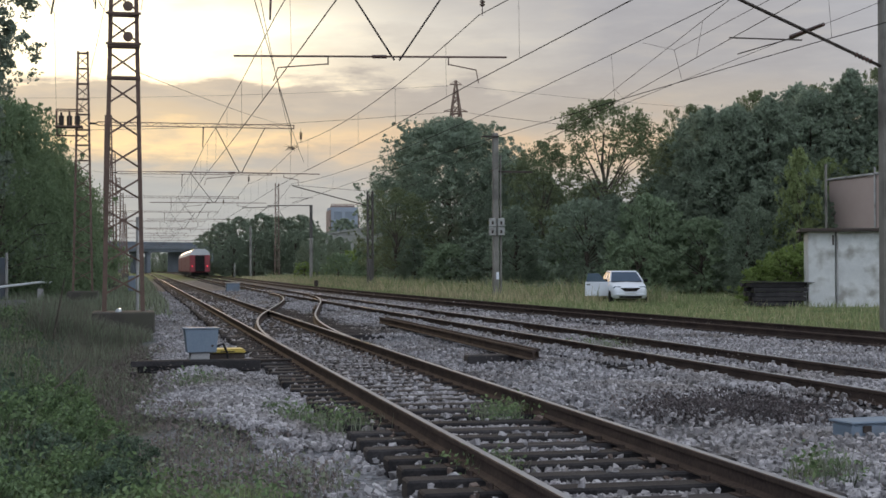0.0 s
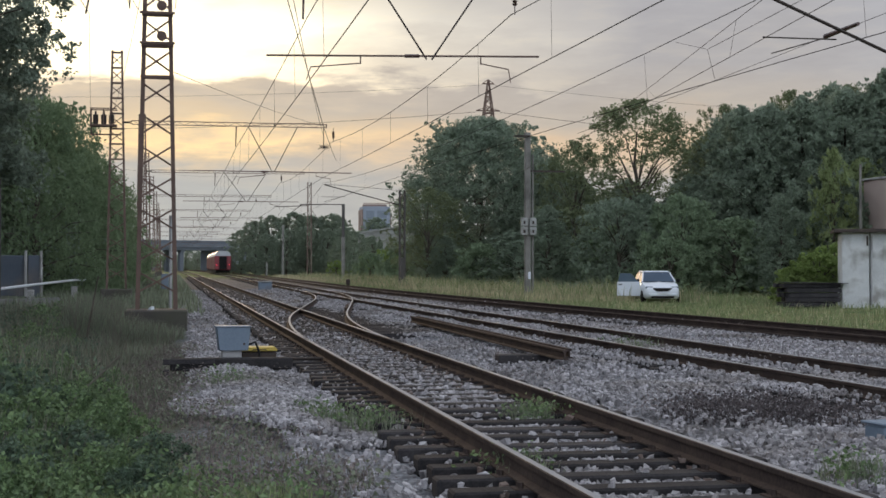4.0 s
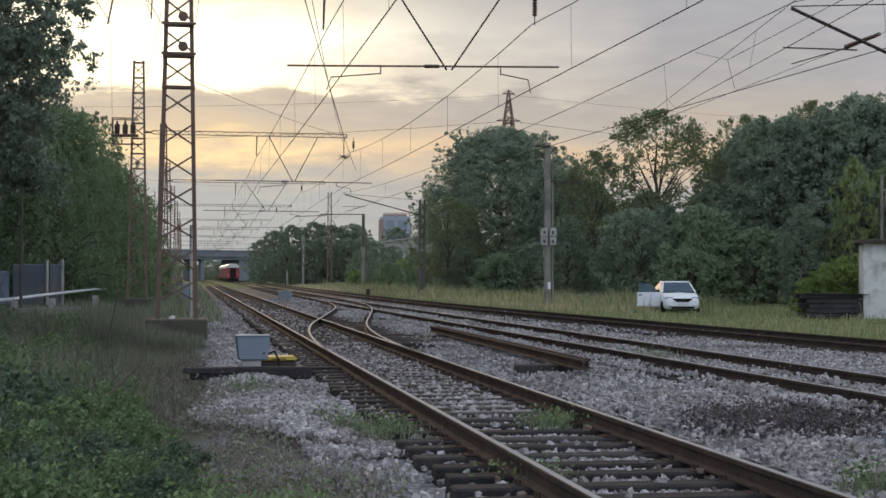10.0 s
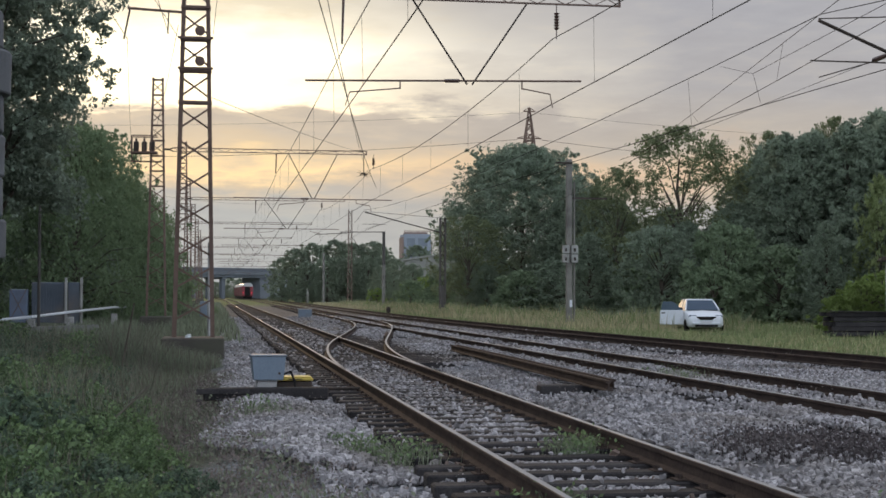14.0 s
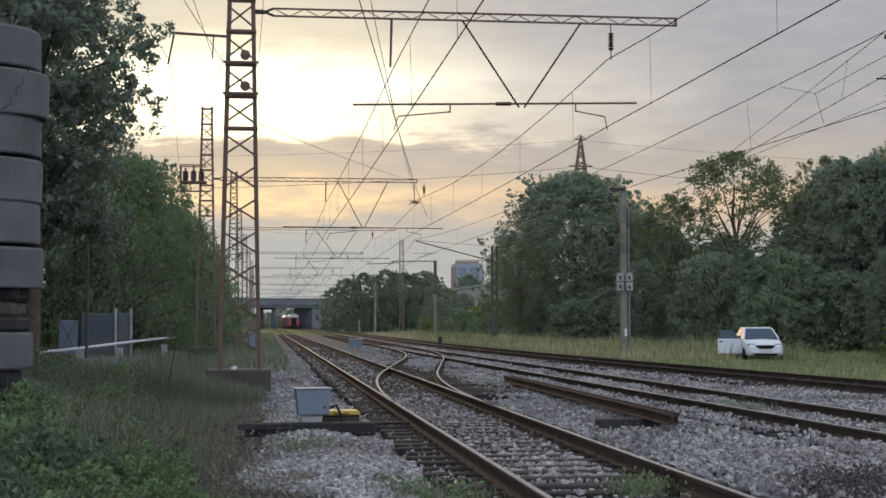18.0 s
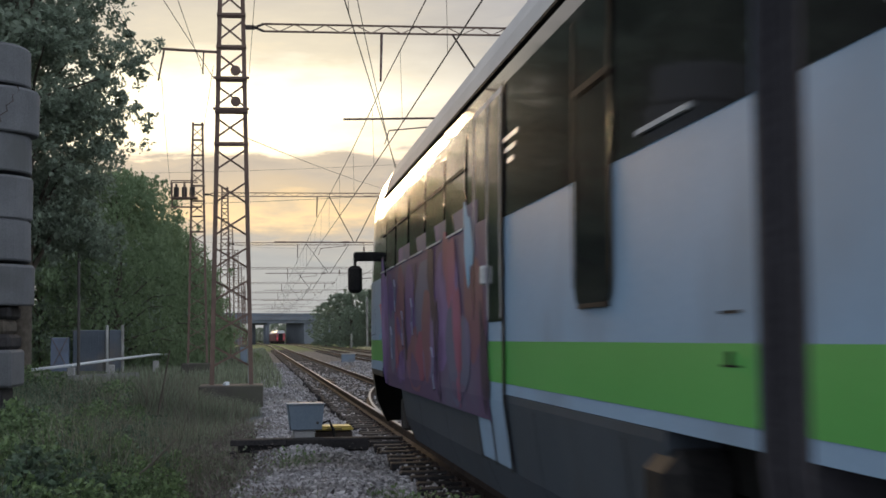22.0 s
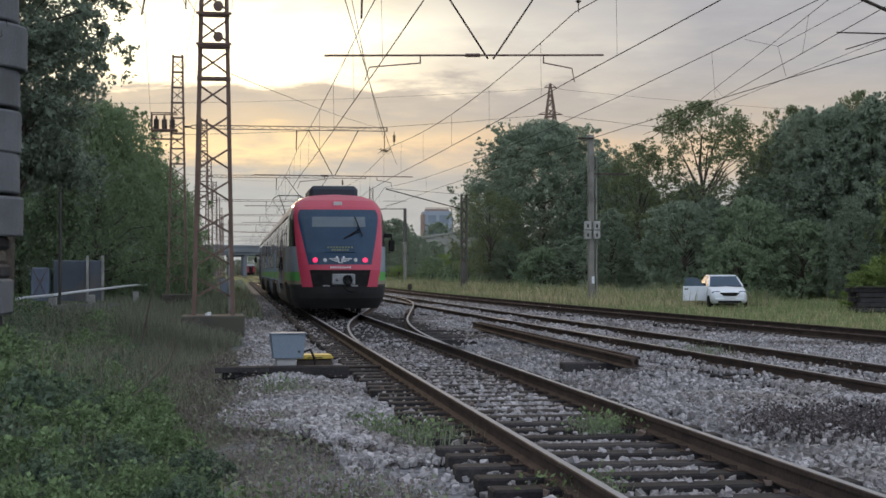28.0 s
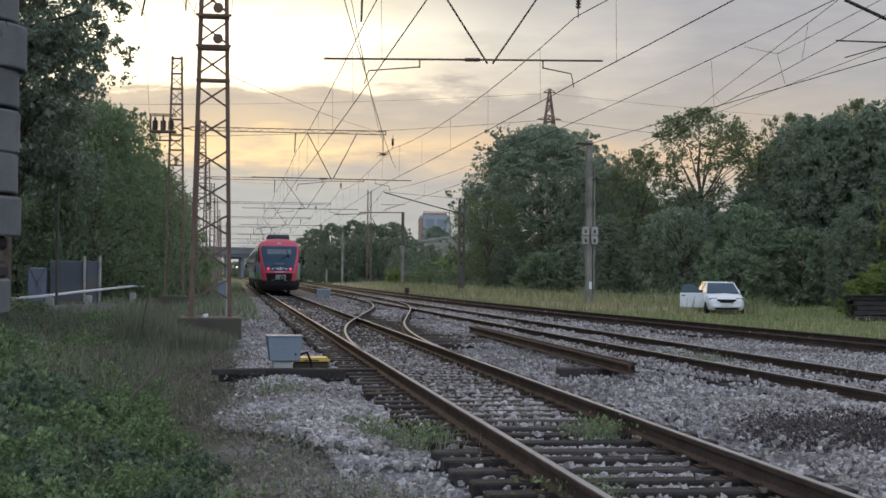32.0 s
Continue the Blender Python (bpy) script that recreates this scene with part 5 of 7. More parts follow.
def build_nose(cab, y, turn, red):
    """A cab end in its coloured panels. turn 0: faces -y."""
    at = pose(0, y, 0, 0, 0, turn)
    ws = lambda z: float(np.interp(z, (1.05, 1.55, 1.69, 2.0, 2.5, 3.0, 3.2, 3.34, 3.84), (0.29, 0.344, 0.36, 0.405, 0.484, 0.57, 0.59, 0.56, 0.5)))
    rd = lambda z: float(np.interp(z, (0.42, 1.05, 1.55, 2.0, 2.5, 3.0, 3.2, 3.42, 3.6, 3.84), (0.42, 0.486, 0.562, 0.608, 0.666, 0.70, 0.74, 0.86, 1.0, 1.0)))
    zs = [0.42, 0.56, 0.72, 0.88, 1.05, 1.12, 1.23, 1.35, 1.48, 1.54, 1.69, 1.86, 2.04, 2.22, 2.45, 2.65, 2.85, 3.02, 3.18, 3.31, 3.40, 3.50, 3.60, 3.68, 3.75, 3.80, 3.84]
    groups = {}
    cols = lambda z: [0.0] + [ws(z) * i / 8 for i in range(1, 9)] + [ws(z) + (rd(z) - ws(z)) * i / 4 for i in range(1, 5)] + [rd(z) + (1 - rd(z)) * i / 12 for i in range(1, 13)]
    for za, zb in zip(zs, zs[1:]):
        zm = (za + zb) / 2
        ca, cb = cols(za), cols(zb)
        for i in range(len(ca) - 1):
            for s in (1, -1):
                if i == 23 and zm < 1.05:
                    continue                      # the bogie shows behind the end's skirt
                if zm < 1.05 or (i >= 12 and zm < 1.12):
                    key = "nose_skirt"
                elif i < 8:
                    key = "windscreen" if 1.69 < zm < 3.31 else "coupler_recess" if zm < 1.54 else "nose_panel"
                elif i < 12:
                    key = "nose_panel"
                else:
                    key = "nose_panel" if zm > 3.50 else "cab_window" if zm > 2.22 else "cab_side" if zm > 1.48 else "cab_stripe" if zm > 1.23 else "cab_sill"
                    if key != "nose_panel":
                        key += "+" if s > 0 else "-"
                q = [nose_point(s * ca[i], za), nose_point(s * ca[i + 1], za), nose_point(s * cb[i + 1], zb), nose_point(s * cb[i], zb)]
                groups.setdefault(key, Shape()).add(q, [(0, 1, 2, 3) if s > 0 else (3, 2, 1, 0)])
    mats = {"windscreen": "screen_glass", "coupler_recess": "black_rubber", "nose_panel": "train_red" if red else "train_white", "cab_window": "dark_glass", "cab_side": "train_white_grey" if red else "train_white", "cab_stripe": "train_green", "cab_sill": "sill_beige" if red else "train_white", "nose_skirt": "skirt_dark"}
    for key, g in groups.items():
        part(key.strip("+-"), g, mats[key.strip("+-")], cab, smooth=True, at=at)
    if not red:
        return
    # lamps, crest, sign, wiper and coupler of the tail end
    def disc(name, u, z, r, mat, label, depth=0.05):
        c = on_nose(u, z, 0.012)
        part(name, Shape().lathe([(r * 0.8, -depth), (r, -0.01), (r, 0.008), (r * 0.8, 0.016)], 18, at @ Matrix.Translation(c) @ pose(0, 0, 0, 90 - 12, 0, 0)), mat, cab, label)
    for s in (-1, 1):
        disc("tail_lamp", s * 0.255, 1.82, 0.068, "tail_red", "lit round red tail lamp")
        disc("headlamp", s * 0.125, 1.82, 0.055, "lamp_glass", "unlit round headlamp")
    c = on_nose(0, 2.14, 0.02)
    part("destination_sign", Shape().box(-0.42, 0.42, -0.012, 0.012, -0.11, 0.11, 0.005, at @ Matrix.Translation(c) @ pose(0, 0, 0, -26, 0, 0)), "screen_glass", cab, "dark destination sign")
    for k, (zz, hw) in enumerate(((0.045, 0.34), (-0.04, 0.22))):
        for j in range(9 if k == 0 else 7):
            x = -hw + 2 * hw * j / (8 if k == 0 else 6)
            part("sign_character", Shape().box(x - 0.022, x + 0.022, -0.022, -0.016, zz - 0.026, zz + 0.026, 0, at @ Matrix.Translation(c) @ pose(0, 0, 0, -26, 0, 0)), "sign_amber", cab)
    c = on_nose(0, 1.82, 0.03)
    crest = at @ Matrix.Translation(c) @ pose(0, 0, 0, -14, 0, 0)
    for x0, x1, z0, z1 in ((-0.33, -0.07, 0.025, 0.045), (0.07, 0.33, 0.025, 0.045), (-0.25, -0.07, -0.015, 0.003), (0.07, 0.25, -0.015, 0.003), (-0.17, -0.07, -0.05, -0.034), (0.07, 0.17, -0.05, -0.034), (-0.06, -0.035, -0.09, 0.05), (0.035, 0.06, -0.09, 0.05), (-0.06, 0.06, -0.09, -0.07), (-0.12, -0.07, 0.06, 0.11), (0.07, 0.12, 0.06, 0.11)):
        part("crest_bar", Shape().box(x0, x1, -0.01, 0.0, z0, z1, 0, crest), "crest_silver", cab)
    c = on_nose(0, 1.61, 0.006)
    for j in range(9):
        x = -0.27 + 0.068 * j
        part("number_bar", Shape().box(x - 0.02, x + 0.02, -0.004, 0.004, -0.028, 0.028, 0, at @ Matrix.Translation(c)), "crest_silver", cab)
    wm = at @ Matrix.Translation(on_nose(0.12, 2.46, 0.03))
    part("wiper", Shape().tube(wm @ Vector((-0.30, 0, -0.02)), wm @ Vector((0.16, 0.18, 0.26)), 0.022, n=6).tube(wm @ Vector((0.04, 0.30, 0.62)), wm @ Vector((0.24, 0.02, 0.06)), 0.018, n=6).tube(wm @ Vector((-0.22, 0.02, 0.02)), wm @ Vector((0.20, 0.14, 0.20)), 0.014, n=6), "black_rubber", cab, "black windscreen wiper")
    us = [-0.29 + 0.58 * k / 10 for k in range(11)]
    zs = [2.79, 2.89, 2.99, 3.09]
    part("sunblind", Shape().add([at @ on_nose(u, z, 0.008) for z in zs for u in us], [(r * 11 + k, r * 11 + k + 1, (r + 1) * 11 + k + 1, (r + 1) * 11 + k) for r in range(3) for k in range(10)]), "blind_white", cab, "pale roller blind behind the glass")
    k = at @ Matrix.Translation((0, -0.03, 1.27))
    cp = part("coupler_plate", Shape().box(-0.25, 0.42, -0.02, 0.25, -0.16, 0.16, 0.03, k), "coupler_grey", cab, "grey coupler head")
    part("coupler_mouth", Shape().lathe([(0.14, 0), (0.145, 0.04), (0.11, 0.05), (0.10, -0.02)], 18, k @ pose(0.20, -0.02, -0.02, 90, 0, 0)), "black_rubber", cp, "round black coupler opening")
    part("coupler_cone", Shape().lathe([(0.05, 0), (0.05, 0.08), (0.02, 0.16)], 12, k @ pose(-0.10, -0.02, 0.0, 90, 0, 0)), "coupler_grey", cp)
    for x in (-0.4, 0.4):
        part("coupler_bar", Shape().box(x - 0.1, x + 0.1, 0.02, 0.08, -0.21, -0.17, 0.01, k), "coupler_grey", cab)
    part("brake_hose", Shape().line([k @ Vector(p) for p in ((0.1, -0.02, -0.2), (0.2, -0.08, -0.32), (0.35, -0.06, -0.36), (0.48, 0.05, -0.3))], 0.025, 6), "black_rubber", cab)
    part("upper_lamp", Shape().box(-0.13, 0.13, -0.03, 0.05, -0.09, 0.09, 0.02, at @ Matrix.Translation(on_nose(0, 3.46, 0.0))), "lamp_glass", cab, "square upper headlamp")


def bogie(parent, y):
    b = part("bogie", Shape().box(-1.12, -1.0, -1.55, 1.55, 0.45, 0.68, 0.04).box(1.0, 1.12, -1.55, 1.55, 0.45, 0.68, 0.04).box(-1.0, 1.0, -0.25, 0.25, 0.4, 0.75, 0.04), "bogie_dirt", parent, at=pose(0, y, 0))
    for dy in (-1.05, 1.05):
        for sx in (-1, 1):
            w = part("wheel", Shape().lathe([(0.05, -0.06), (0.40, -0.06), (0.41, 0.02), (0.44, 0.03), (0.44, 0.055), (0.34, 0.06), (0.05, 0.04)], 20, pose(sx * 0.75, dy, 0.62, 0, -90 * sx, 0)), "bogie_dirt", b)
            part("axle_box", Shape().box(sx * 1.06 - 0.12, sx * 1.06 + 0.12, dy - 0.17, dy + 0.17, 0.42, 0.80, 0.03), "bogie_dirt", b)
    return b


CARS = [(0.0, 16.6), (17.0, 29.55), (29.95, 42.5), (42.9, 58.7)]
LENGTH = 58.7


def side_window(car, s, y0, y1, z0=1.64):
    w = part("window", rounded_pane(s, y0, y1, z0, 2.95, 0.014), "dark_glass", car)
    part("window_seal", Shape().beam((s * sec_x(z0, 0.008), y0 + 0.08, z0), (s * sec_x(z0, 0.008), y1 - 0.08, z0), 0.02, 0.02), "black_rubber", w)
    part("vent_bar", side_patch(Shape(), s, y0 + 0.03, y1 - 0.03, 2.60, 2.63, 0.024), "black_rubber", w)
    for y in (y0, y1):
        part("window_seal", side_patch(Shape(), s, y - 0.014, y + 0.014, z0 + 0.08, 2.96, 0.020), "black_rubber", w)


def upper_pane(car, s, y0, y1):
    """A tall black pane in the band over the plain part of the side."""
    w = part("window", rounded_pane(s, y0, y1, 2.27, 2.95, 0.014, 0.07), "dark_glass", car)
    part("window_seal", Shape().beam((s * sec_x(2.27, 0.018), y0 + 0.07, 2.27), (s * sec_x(2.27, 0.018), y1 - 0.07, 2.27), 0.016, 0.014), "roof_silver", w, "bright metal sash edge")
    part("vent_bar", side_patch(Shape(), s, y0 + 0.03, y1 - 0.03, 2.68, 2.705, 0.024), "black_rubber", w)


def side_door(car, s, y0, y1):
    """Double plug doors: pale leaves with tall panes and bright edges."""
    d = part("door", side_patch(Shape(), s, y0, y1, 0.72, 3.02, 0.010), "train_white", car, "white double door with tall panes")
    part("door_stripe", side_patch(Shape(), s, y0, y1, 1.23, 1.48, 0.013), "train_green", d)
    m = (y0 + y1) / 2
    for a, b in ((y0 + 0.05, m - 0.05), (m + 0.05, y1 - 0.05)):
        part("pane", side_patch(Shape(), s, a, b, 1.60, 2.98, 0.014), "dark_glass", d)
    for y, w in ((y0, 0.025), (m, 0.02), (y1, 0.025)):
        part("seal", side_patch(Shape(), s, y - w, y + w, 0.70, 3.04, 0.016), "black_rubber", d)
    for y in (m - 0.045, y0 + 0.05, y1 - 0.05):
        part("edge_strip", side_patch(Shape(), s, y - 0.018, y + 0.018, 1.62, 3.02, 0.020), "roof_silver", d, "bright metal edge")
    part("button", Shape().box(-0.03, 0.03, -0.04, 0.04, -0.06, 0.06, 0.01, pose(s * sec_x(1.9, 0.02), m + 0.06, 1.9)), "lamp_glass", d)


def emblem(car, s, y, z):
    """A red winged badge made of plain bars, split down the middle."""
    for k, w in enumerate((0.25, 0.17, 0.105)):
        for d in (-1, 1):
            u0, u1 = sorted((y + d * 0.058, y + d * w))
            part("emblem_bar", side_patch(Shape(), s, u0, u1, z - 0.045 * k - 0.017, z - 0.045 * k + 0.011, 0.005), "train_red", car, "red bar of a badge" if k == 0 else "")
    for d in (-0.033, 0.033):
        part("emblem_bar", side_patch(Shape(), s, y + d - 0.014, y + d + 0.014, z - 0.13, z + 0.045, 0.006), "train_red", car)
        part("emblem_bar", side_patch(Shape(), s, y + d - 0.015, y + d + 0.015, z + 0.062, z + 0.082, 0.006), "train_red", car)
    part("emblem_bar", side_patch(Shape(), s, y - 0.022, y + 0.022, z - 0.168, z - 0.145, 0.006), "train_red", car)


def pantograph(parent, y):
    p = part("pantograph", Shape().box(-0.5, 0.5, -0.7, 0.7, 4.02, 4.10, 0.01), "iron_dark", parent, "raised dark pantograph", at=pose(0, y, 0))
    for x in (-0.4, 0.4):
        part("lower_arm", Shape().tube((x * 0.5, 0.6, 4.1), (x * 0.7, -0.75, 4.85), 0.035), "iron_dark", p)
        part("upper_arm", Shape().tube((x * 0.7, -0.75, 4.85), (x * 1.35, 0.35, 5.72), 0.028), "iron_dark", p)
        part("foot", Shape().tube((x, 0.5, 3.8), (x, 0.5, 4.05), 0.06, n=8).tube((x, -0.5, 3.8), (x, -0.5, 4.05), 0.06, n=8), "insulator", p)
    for dy in (0.15, 0.5):
        part("collector", Shape().beam((-0.62, dy, 5.76), (0.62, dy, 5.76), 0.05, 0.035).tube((-0.62, dy, 5.76), (-0.88, dy, 5.60), 0.018).tube((0.62, dy, 5.76), (0.88, dy, 5.60), 0.018), "iron_dark", p)


SKIRT_END = CARS[0][1] + 0.2 - 11.80


def build_train():
    t = thing("train", (XA, 0, 0), "white and green electric multiple unit with red cab end and graffiti", "train")
    for ci, (y0, y1) in enumerate(CARS):
        a, b = (y0 + 2.9 if ci == 0 else y0), (y1 - 2.9 if ci == 3 else y1)
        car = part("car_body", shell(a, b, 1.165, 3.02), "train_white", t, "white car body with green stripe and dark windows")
        part("skirt", shell(SKIRT_END if ci == 0 else a + 0.98, LENGTH - SKIRT_END if ci == 3 else b - 0.98, 0.46, 1.162), "skirt_brown" if ci == 0 else "train_grey", car, "brown dusty lower skirt" if ci == 0 else "grey lower skirt")
        part("floor", Shape().box(-1.2, 1.2, a, b, 0.95, 1.162), "underframe", car)
        part("lower_roof", shell(a, b, 3.023, 3.167), "band_black", car, "glossy black cove below the roof")
        part("roof", shell(a, b, 3.17, 3.84), "roof_silver", car, "pale metal roof")
        for s in (-1, 1):
            part("stripe", side_patch(Shape(), s, a, b, 1.23, 1.48, 0.003), "train_green", car, "bright green stripe")
            if ci == 0:
                part("sill", side_patch(Shape(), s, a, y1 + 0.2 - 6.2, 1.16, 1.227, 0.004), "sill_beige", car, "dirty beige sill strip")
            part("window_band", side_patch(Shape(), s, a, b, 2.22, 3.02, 0.003), "band_black", car, "black upper window band")
            part("rain_gutter", Shape().beam((s * sec_x(3.17, 0.008), a, 3.17), (s * sec_x(3.17, 0.008), b, 3.17), 0.02, 0.02), "black_rubber", car)
            if ci in (1, 2):
                for u0, u1 in ((1.9, 2.9), (3.25, 4.3), (4.57, 5.52), (7.6, 8.44), (8.76, 9.8), (10.16, 11.3)):
                    side_window(car, s, y0 - 0.2 + u0, y0 - 0.2 + u1)
                side_door(car, s, y0 - 0.2 + 5.85, y0 - 0.2 + 7.0)
                emblem(car, s, y0 - 0.2 + 1.06, 1.90)
            elif ci == 0:
                for u0, u1 in ((1.9, 3.0), (3.3, 4.13)):
                    side_window(car, s, y1 + 0.2 - u1, y1 + 0.2 - u0)
                side_door(car, s, y1 + 0.2 - 5.82, y1 + 0.2 - 4.67)
                emblem(car, s, y1 + 0.2 - 13.40, 1.89)
                for u0, u1 in ((6.05, 6.85), (7.0, 8.75), (9.05, 10.35), (10.55, 11.65), (11.9, 13.1)):
                    upper_pane(car, s, y1 + 0.2 - u1, y1 + 0.2 - u0)
            else:
                side_window(car, s, y0 - 0.2 + 1.9, y0 - 0.2 + 2.6)
                side_door(car, s, y0 - 0.2 + 4.55, y0 - 0.2 + 5.7)
                emblem(car, s, b + 0.06, 1.90)
                part("panel_seam", side_patch(Shape(), s, b + 0.0, b + 0.012, 1.5, 2.2, 0.004), "black_rubber", car)
                for u0, u1 in ((5.9, 6.9), (7.1, 8.2), (8.45, 9.55), (9.85, 10.95), (11.15, 12.1), (12.25, 12.85)):
                    upper_pane(car, s, y0 + u0, y0 + u1)
            for yy in np.arange(SKIRT_END + 0.6 if ci == 0 else a + 1.6, LENGTH - SKIRT_END - 0.3 if ci == 3 else b - 1.2, 1.9):
                part("skirt_seam", side_patch(Shape(), s, float(yy) - 0.008, float(yy) + 0.008, 0.50, 1.10, 0.004), "black_rubber", car)
            for ye, d in ((a, 1), (b, -1)):
                if (ye == a and ci > 0) or (ye == b and ci < 3):
                    c = ye + d * 0.93
                    part("sash_edge", Shape().beam((s * sec_x(2.28, 0.012), c - 0.33, 2.28), (s * sec_x(2.28, 0.012), c + 0.33, 2.28), 0.016, 0.02), "roof_silver", car, "bright metal sash edge")
                if (ye == a and ci == 3) or (ye == b and ci == 0):
                    c = ye + d * 0.24
                    part("hatch_line", side_patch(Shape(), s, c - 0.10, c + 0.10, 1.572, 1.582, 0.004), "black_rubber", car)
                    part("grab_handle", side_patch(Shape(), s, c - 0.09, c + 0.09, 1.405, 1.413, 0.004).box(s * 1.418 - 0.01, s * 1.418 + 0.01, c - 0.02, c + 0.02, 1.41, 1.455, 0.004), "black_rubber", car)
        for ye, go in ((y0, ci > 0), (y1, ci < 3)):
            if go:
                e0, e1 = (ye - 0.035, ye - 0.003) if ye == y0 else (ye + 0.003, ye + 0.035)
                part("end_frame", shell(e0, e1, 0.90, 3.70), "bellows_grey", car, "black rubber end frame")
        if ci < 3:
            g = part("gangway", shell(y1 + 0.04, y1 + 0.36, 0.95, 3.66), "bellows_grey", t, "black corrugated gangway bellows", at=Matrix.Diagonal((0.93, 1, 0.985, 1)))
            for k in range(5):
                yy = y1 + 0.07 + 0.065 * k
                part("fold", shell(yy - 0.016, yy + 0.016, 0.93, 3.68), "bellows_grey", g, at=Matrix.Diagonal((1.03, 1, 1.002, 1)))
            for s in (-1, 1):
                part("damper_cover", Shape().box(s * 1.30 - 0.16, s * 1.30 + 0.16, y1 - 1.0, y1 - 0.62, 0.40, 1.10, 0.08), "black_rubber", t, "black cover over the bogie")
                part("damper_cover", Shape().box(s * 1.30 - 0.16, s * 1.30 + 0.16, y1 + 1.22, y1 + 1.60, 0.40, 1.10, 0.08), "black_rubber", t, "black cover over the bogie")
                part("damper", Shape().tube((s * 1.40, y1 - 0.3, 0.72), (s * 1.40, y1 + 0.9, 0.66), 0.05, n=8), "bogie_dirt", t)
    # paint sprayed on the sides that show
    s = -1
    car0 = CARS[0][1] + 0.2
    for u0, u1, z0, z1, mat in ((5.83, 6.75, 1.1, 2.18, "spray_yellow"), (6.7, 11.05, 1.1, 2.20, "spray_lilac"), (11.0, 11.72, 1.1, 2.22, "spray_yellow"), (8.8, 9.5, 2.2, 2.9, "spray_lilac")):
        part("graffiti", side_patch(Shape(), s, car0 - u1, car0 - u0, z0, z1, 0.018 if "yellow" in mat else 0.021), mat, t, "sprayed graffiti field")
    part("graffiti", Shape().add([(s * sec_x(z, 0.019), car0 - u, z) for u, z in ((11.40, 2.22), (11.72, 2.22), (11.74, 2.5), (11.66, 2.8))], [(3, 2, 1, 0)]), "spray_yellow", t, "yellow sprayed wedge")

    def outline(u, z, ru, rz, fill=None):
        q = [(car0 - u + ru * math.cos(k * math.pi / 10), z + rz * math.sin(k * math.pi / 10)) for k in range(21)]
        if fill:
            part("graffiti_eye", Shape().add([(s * sec_x(b, 0.023), a, b) for a, b in q[:-1]], [tuple(range(20))]), fill, t)
        part("graffiti_line", Shape().line([(s * sec_x(b, 0.022), a, b) for a, b in q], 0.016, 4), "black_rubber", t)
    outline(6.35, 1.78, 0.16, 0.26)
    outline(8.75, 1.75, 0.13, 0.24, "spray_yellow")
    outline(10.15, 1.76, 0.17, 0.22, "spray_yellow")
    for pts in (((7.35, 1.30), (7.15, 1.70), (7.6, 1.76), (7.85, 2.10), (7.9, 2.6)), ((7.1, 1.78), (7.2, 1.0), (7.4, 0.92), (7.45, 1.74)), ((7.9, 1.9), (7.95, 1.0), (8.15, 0.9), (8.2, 2.0)), ((9.35, 2.15), (9.30, 1.2), (9.42, 0.85)), ((9.45, 1.95), (9.75, 1.95), (9.78, 1.80)), ((9.5, 1.62), (9.8, 1.58), (9.8, 1.75))):
        part("graffiti_line", Shape().line([(s * sec_x(z, 0.022), car0 - u, z) for u, z in pts], 0.016, 4), "black_rubber", t)
    # a wild piece in purple, blue and pink along the front car
    part("graffiti", side_patch(Shape(), s, 47.8, 55.0, 0.98, 2.26, 0.018), "spray_purple", t, "purple and pink graffiti field")
    part("graffiti", side_patch(Shape(), s, 48.2, 53.6, 2.2, 2.42, 0.017), "spray_blue", t, "bluish graffiti mist over the window edge")

    def blot(y, z, ry, rz, mat, out, tilt=0.0, wave=0.12):
        """A rounded sprayed shape on the side."""
        pts = []
        for k in range(24):
            a = k * math.pi / 12
            r = 1 + wave * math.sin(3 * a + y) + wave * 0.6 * math.sin(5 * a + z)
            u, w = ry * r * math.cos(a), rz * r * math.sin(a)
            pts.append((y + u + tilt * w, min(2.6, max(0.99, z + w))))
        return part("graffiti_shape", Shape().add([(s * sec_x(w, out), u, w) for u, w in pts], [tuple(range(24))]), mat, t)
    blot(55.25, 1.66, 0.46, 0.74, "spray_violet", 0.019, 0.2)
    part("panel_seam", side_patch(Shape(), s, 56.74, 56.752, 1.5, 2.2, 0.008), "black_rubber", t)
    part("panel_seam", side_patch(Shape(), s, 56.74, 57.3, 1.545, 1.553, 0.008), "black_rubber", t)
    blot(54.2, 1.65, 0.55, 0.50, "spray_blue", 0.020, 0.3)
    blot(53.4, 1.75, 0.55, 0.45, "spray_pink", 0.021, -0.2)
    blot(53.5, 1.35, 0.45, 0.33, "spray_violet", 0.022, 0.4)
    blot(52.5, 1.80, 0.50, 0.40, "spray_violet", 0.020, 0.2)
    blot(52.1, 1.30, 0.60, 0.30, "spray_pink", 0.021, -0.3)
    blot(51.2, 1.70, 0.70, 0.52, "spray_blue", 0.022, 0.3)
    blot(51.1, 1.55, 0.32, 0.40, "spray_pink", 0.0235, 0.1)
    blot(49.9, 1.75, 0.70, 0.45, "spray_violet", 0.021, -0.2)
    blot(49.2, 1.40, 0.65, 0.36, "spray_blue", 0.022, 0.2)
    blot(48.4, 1.75, 0.45, 0.40, "spray_pink", 0.020, 0.3)
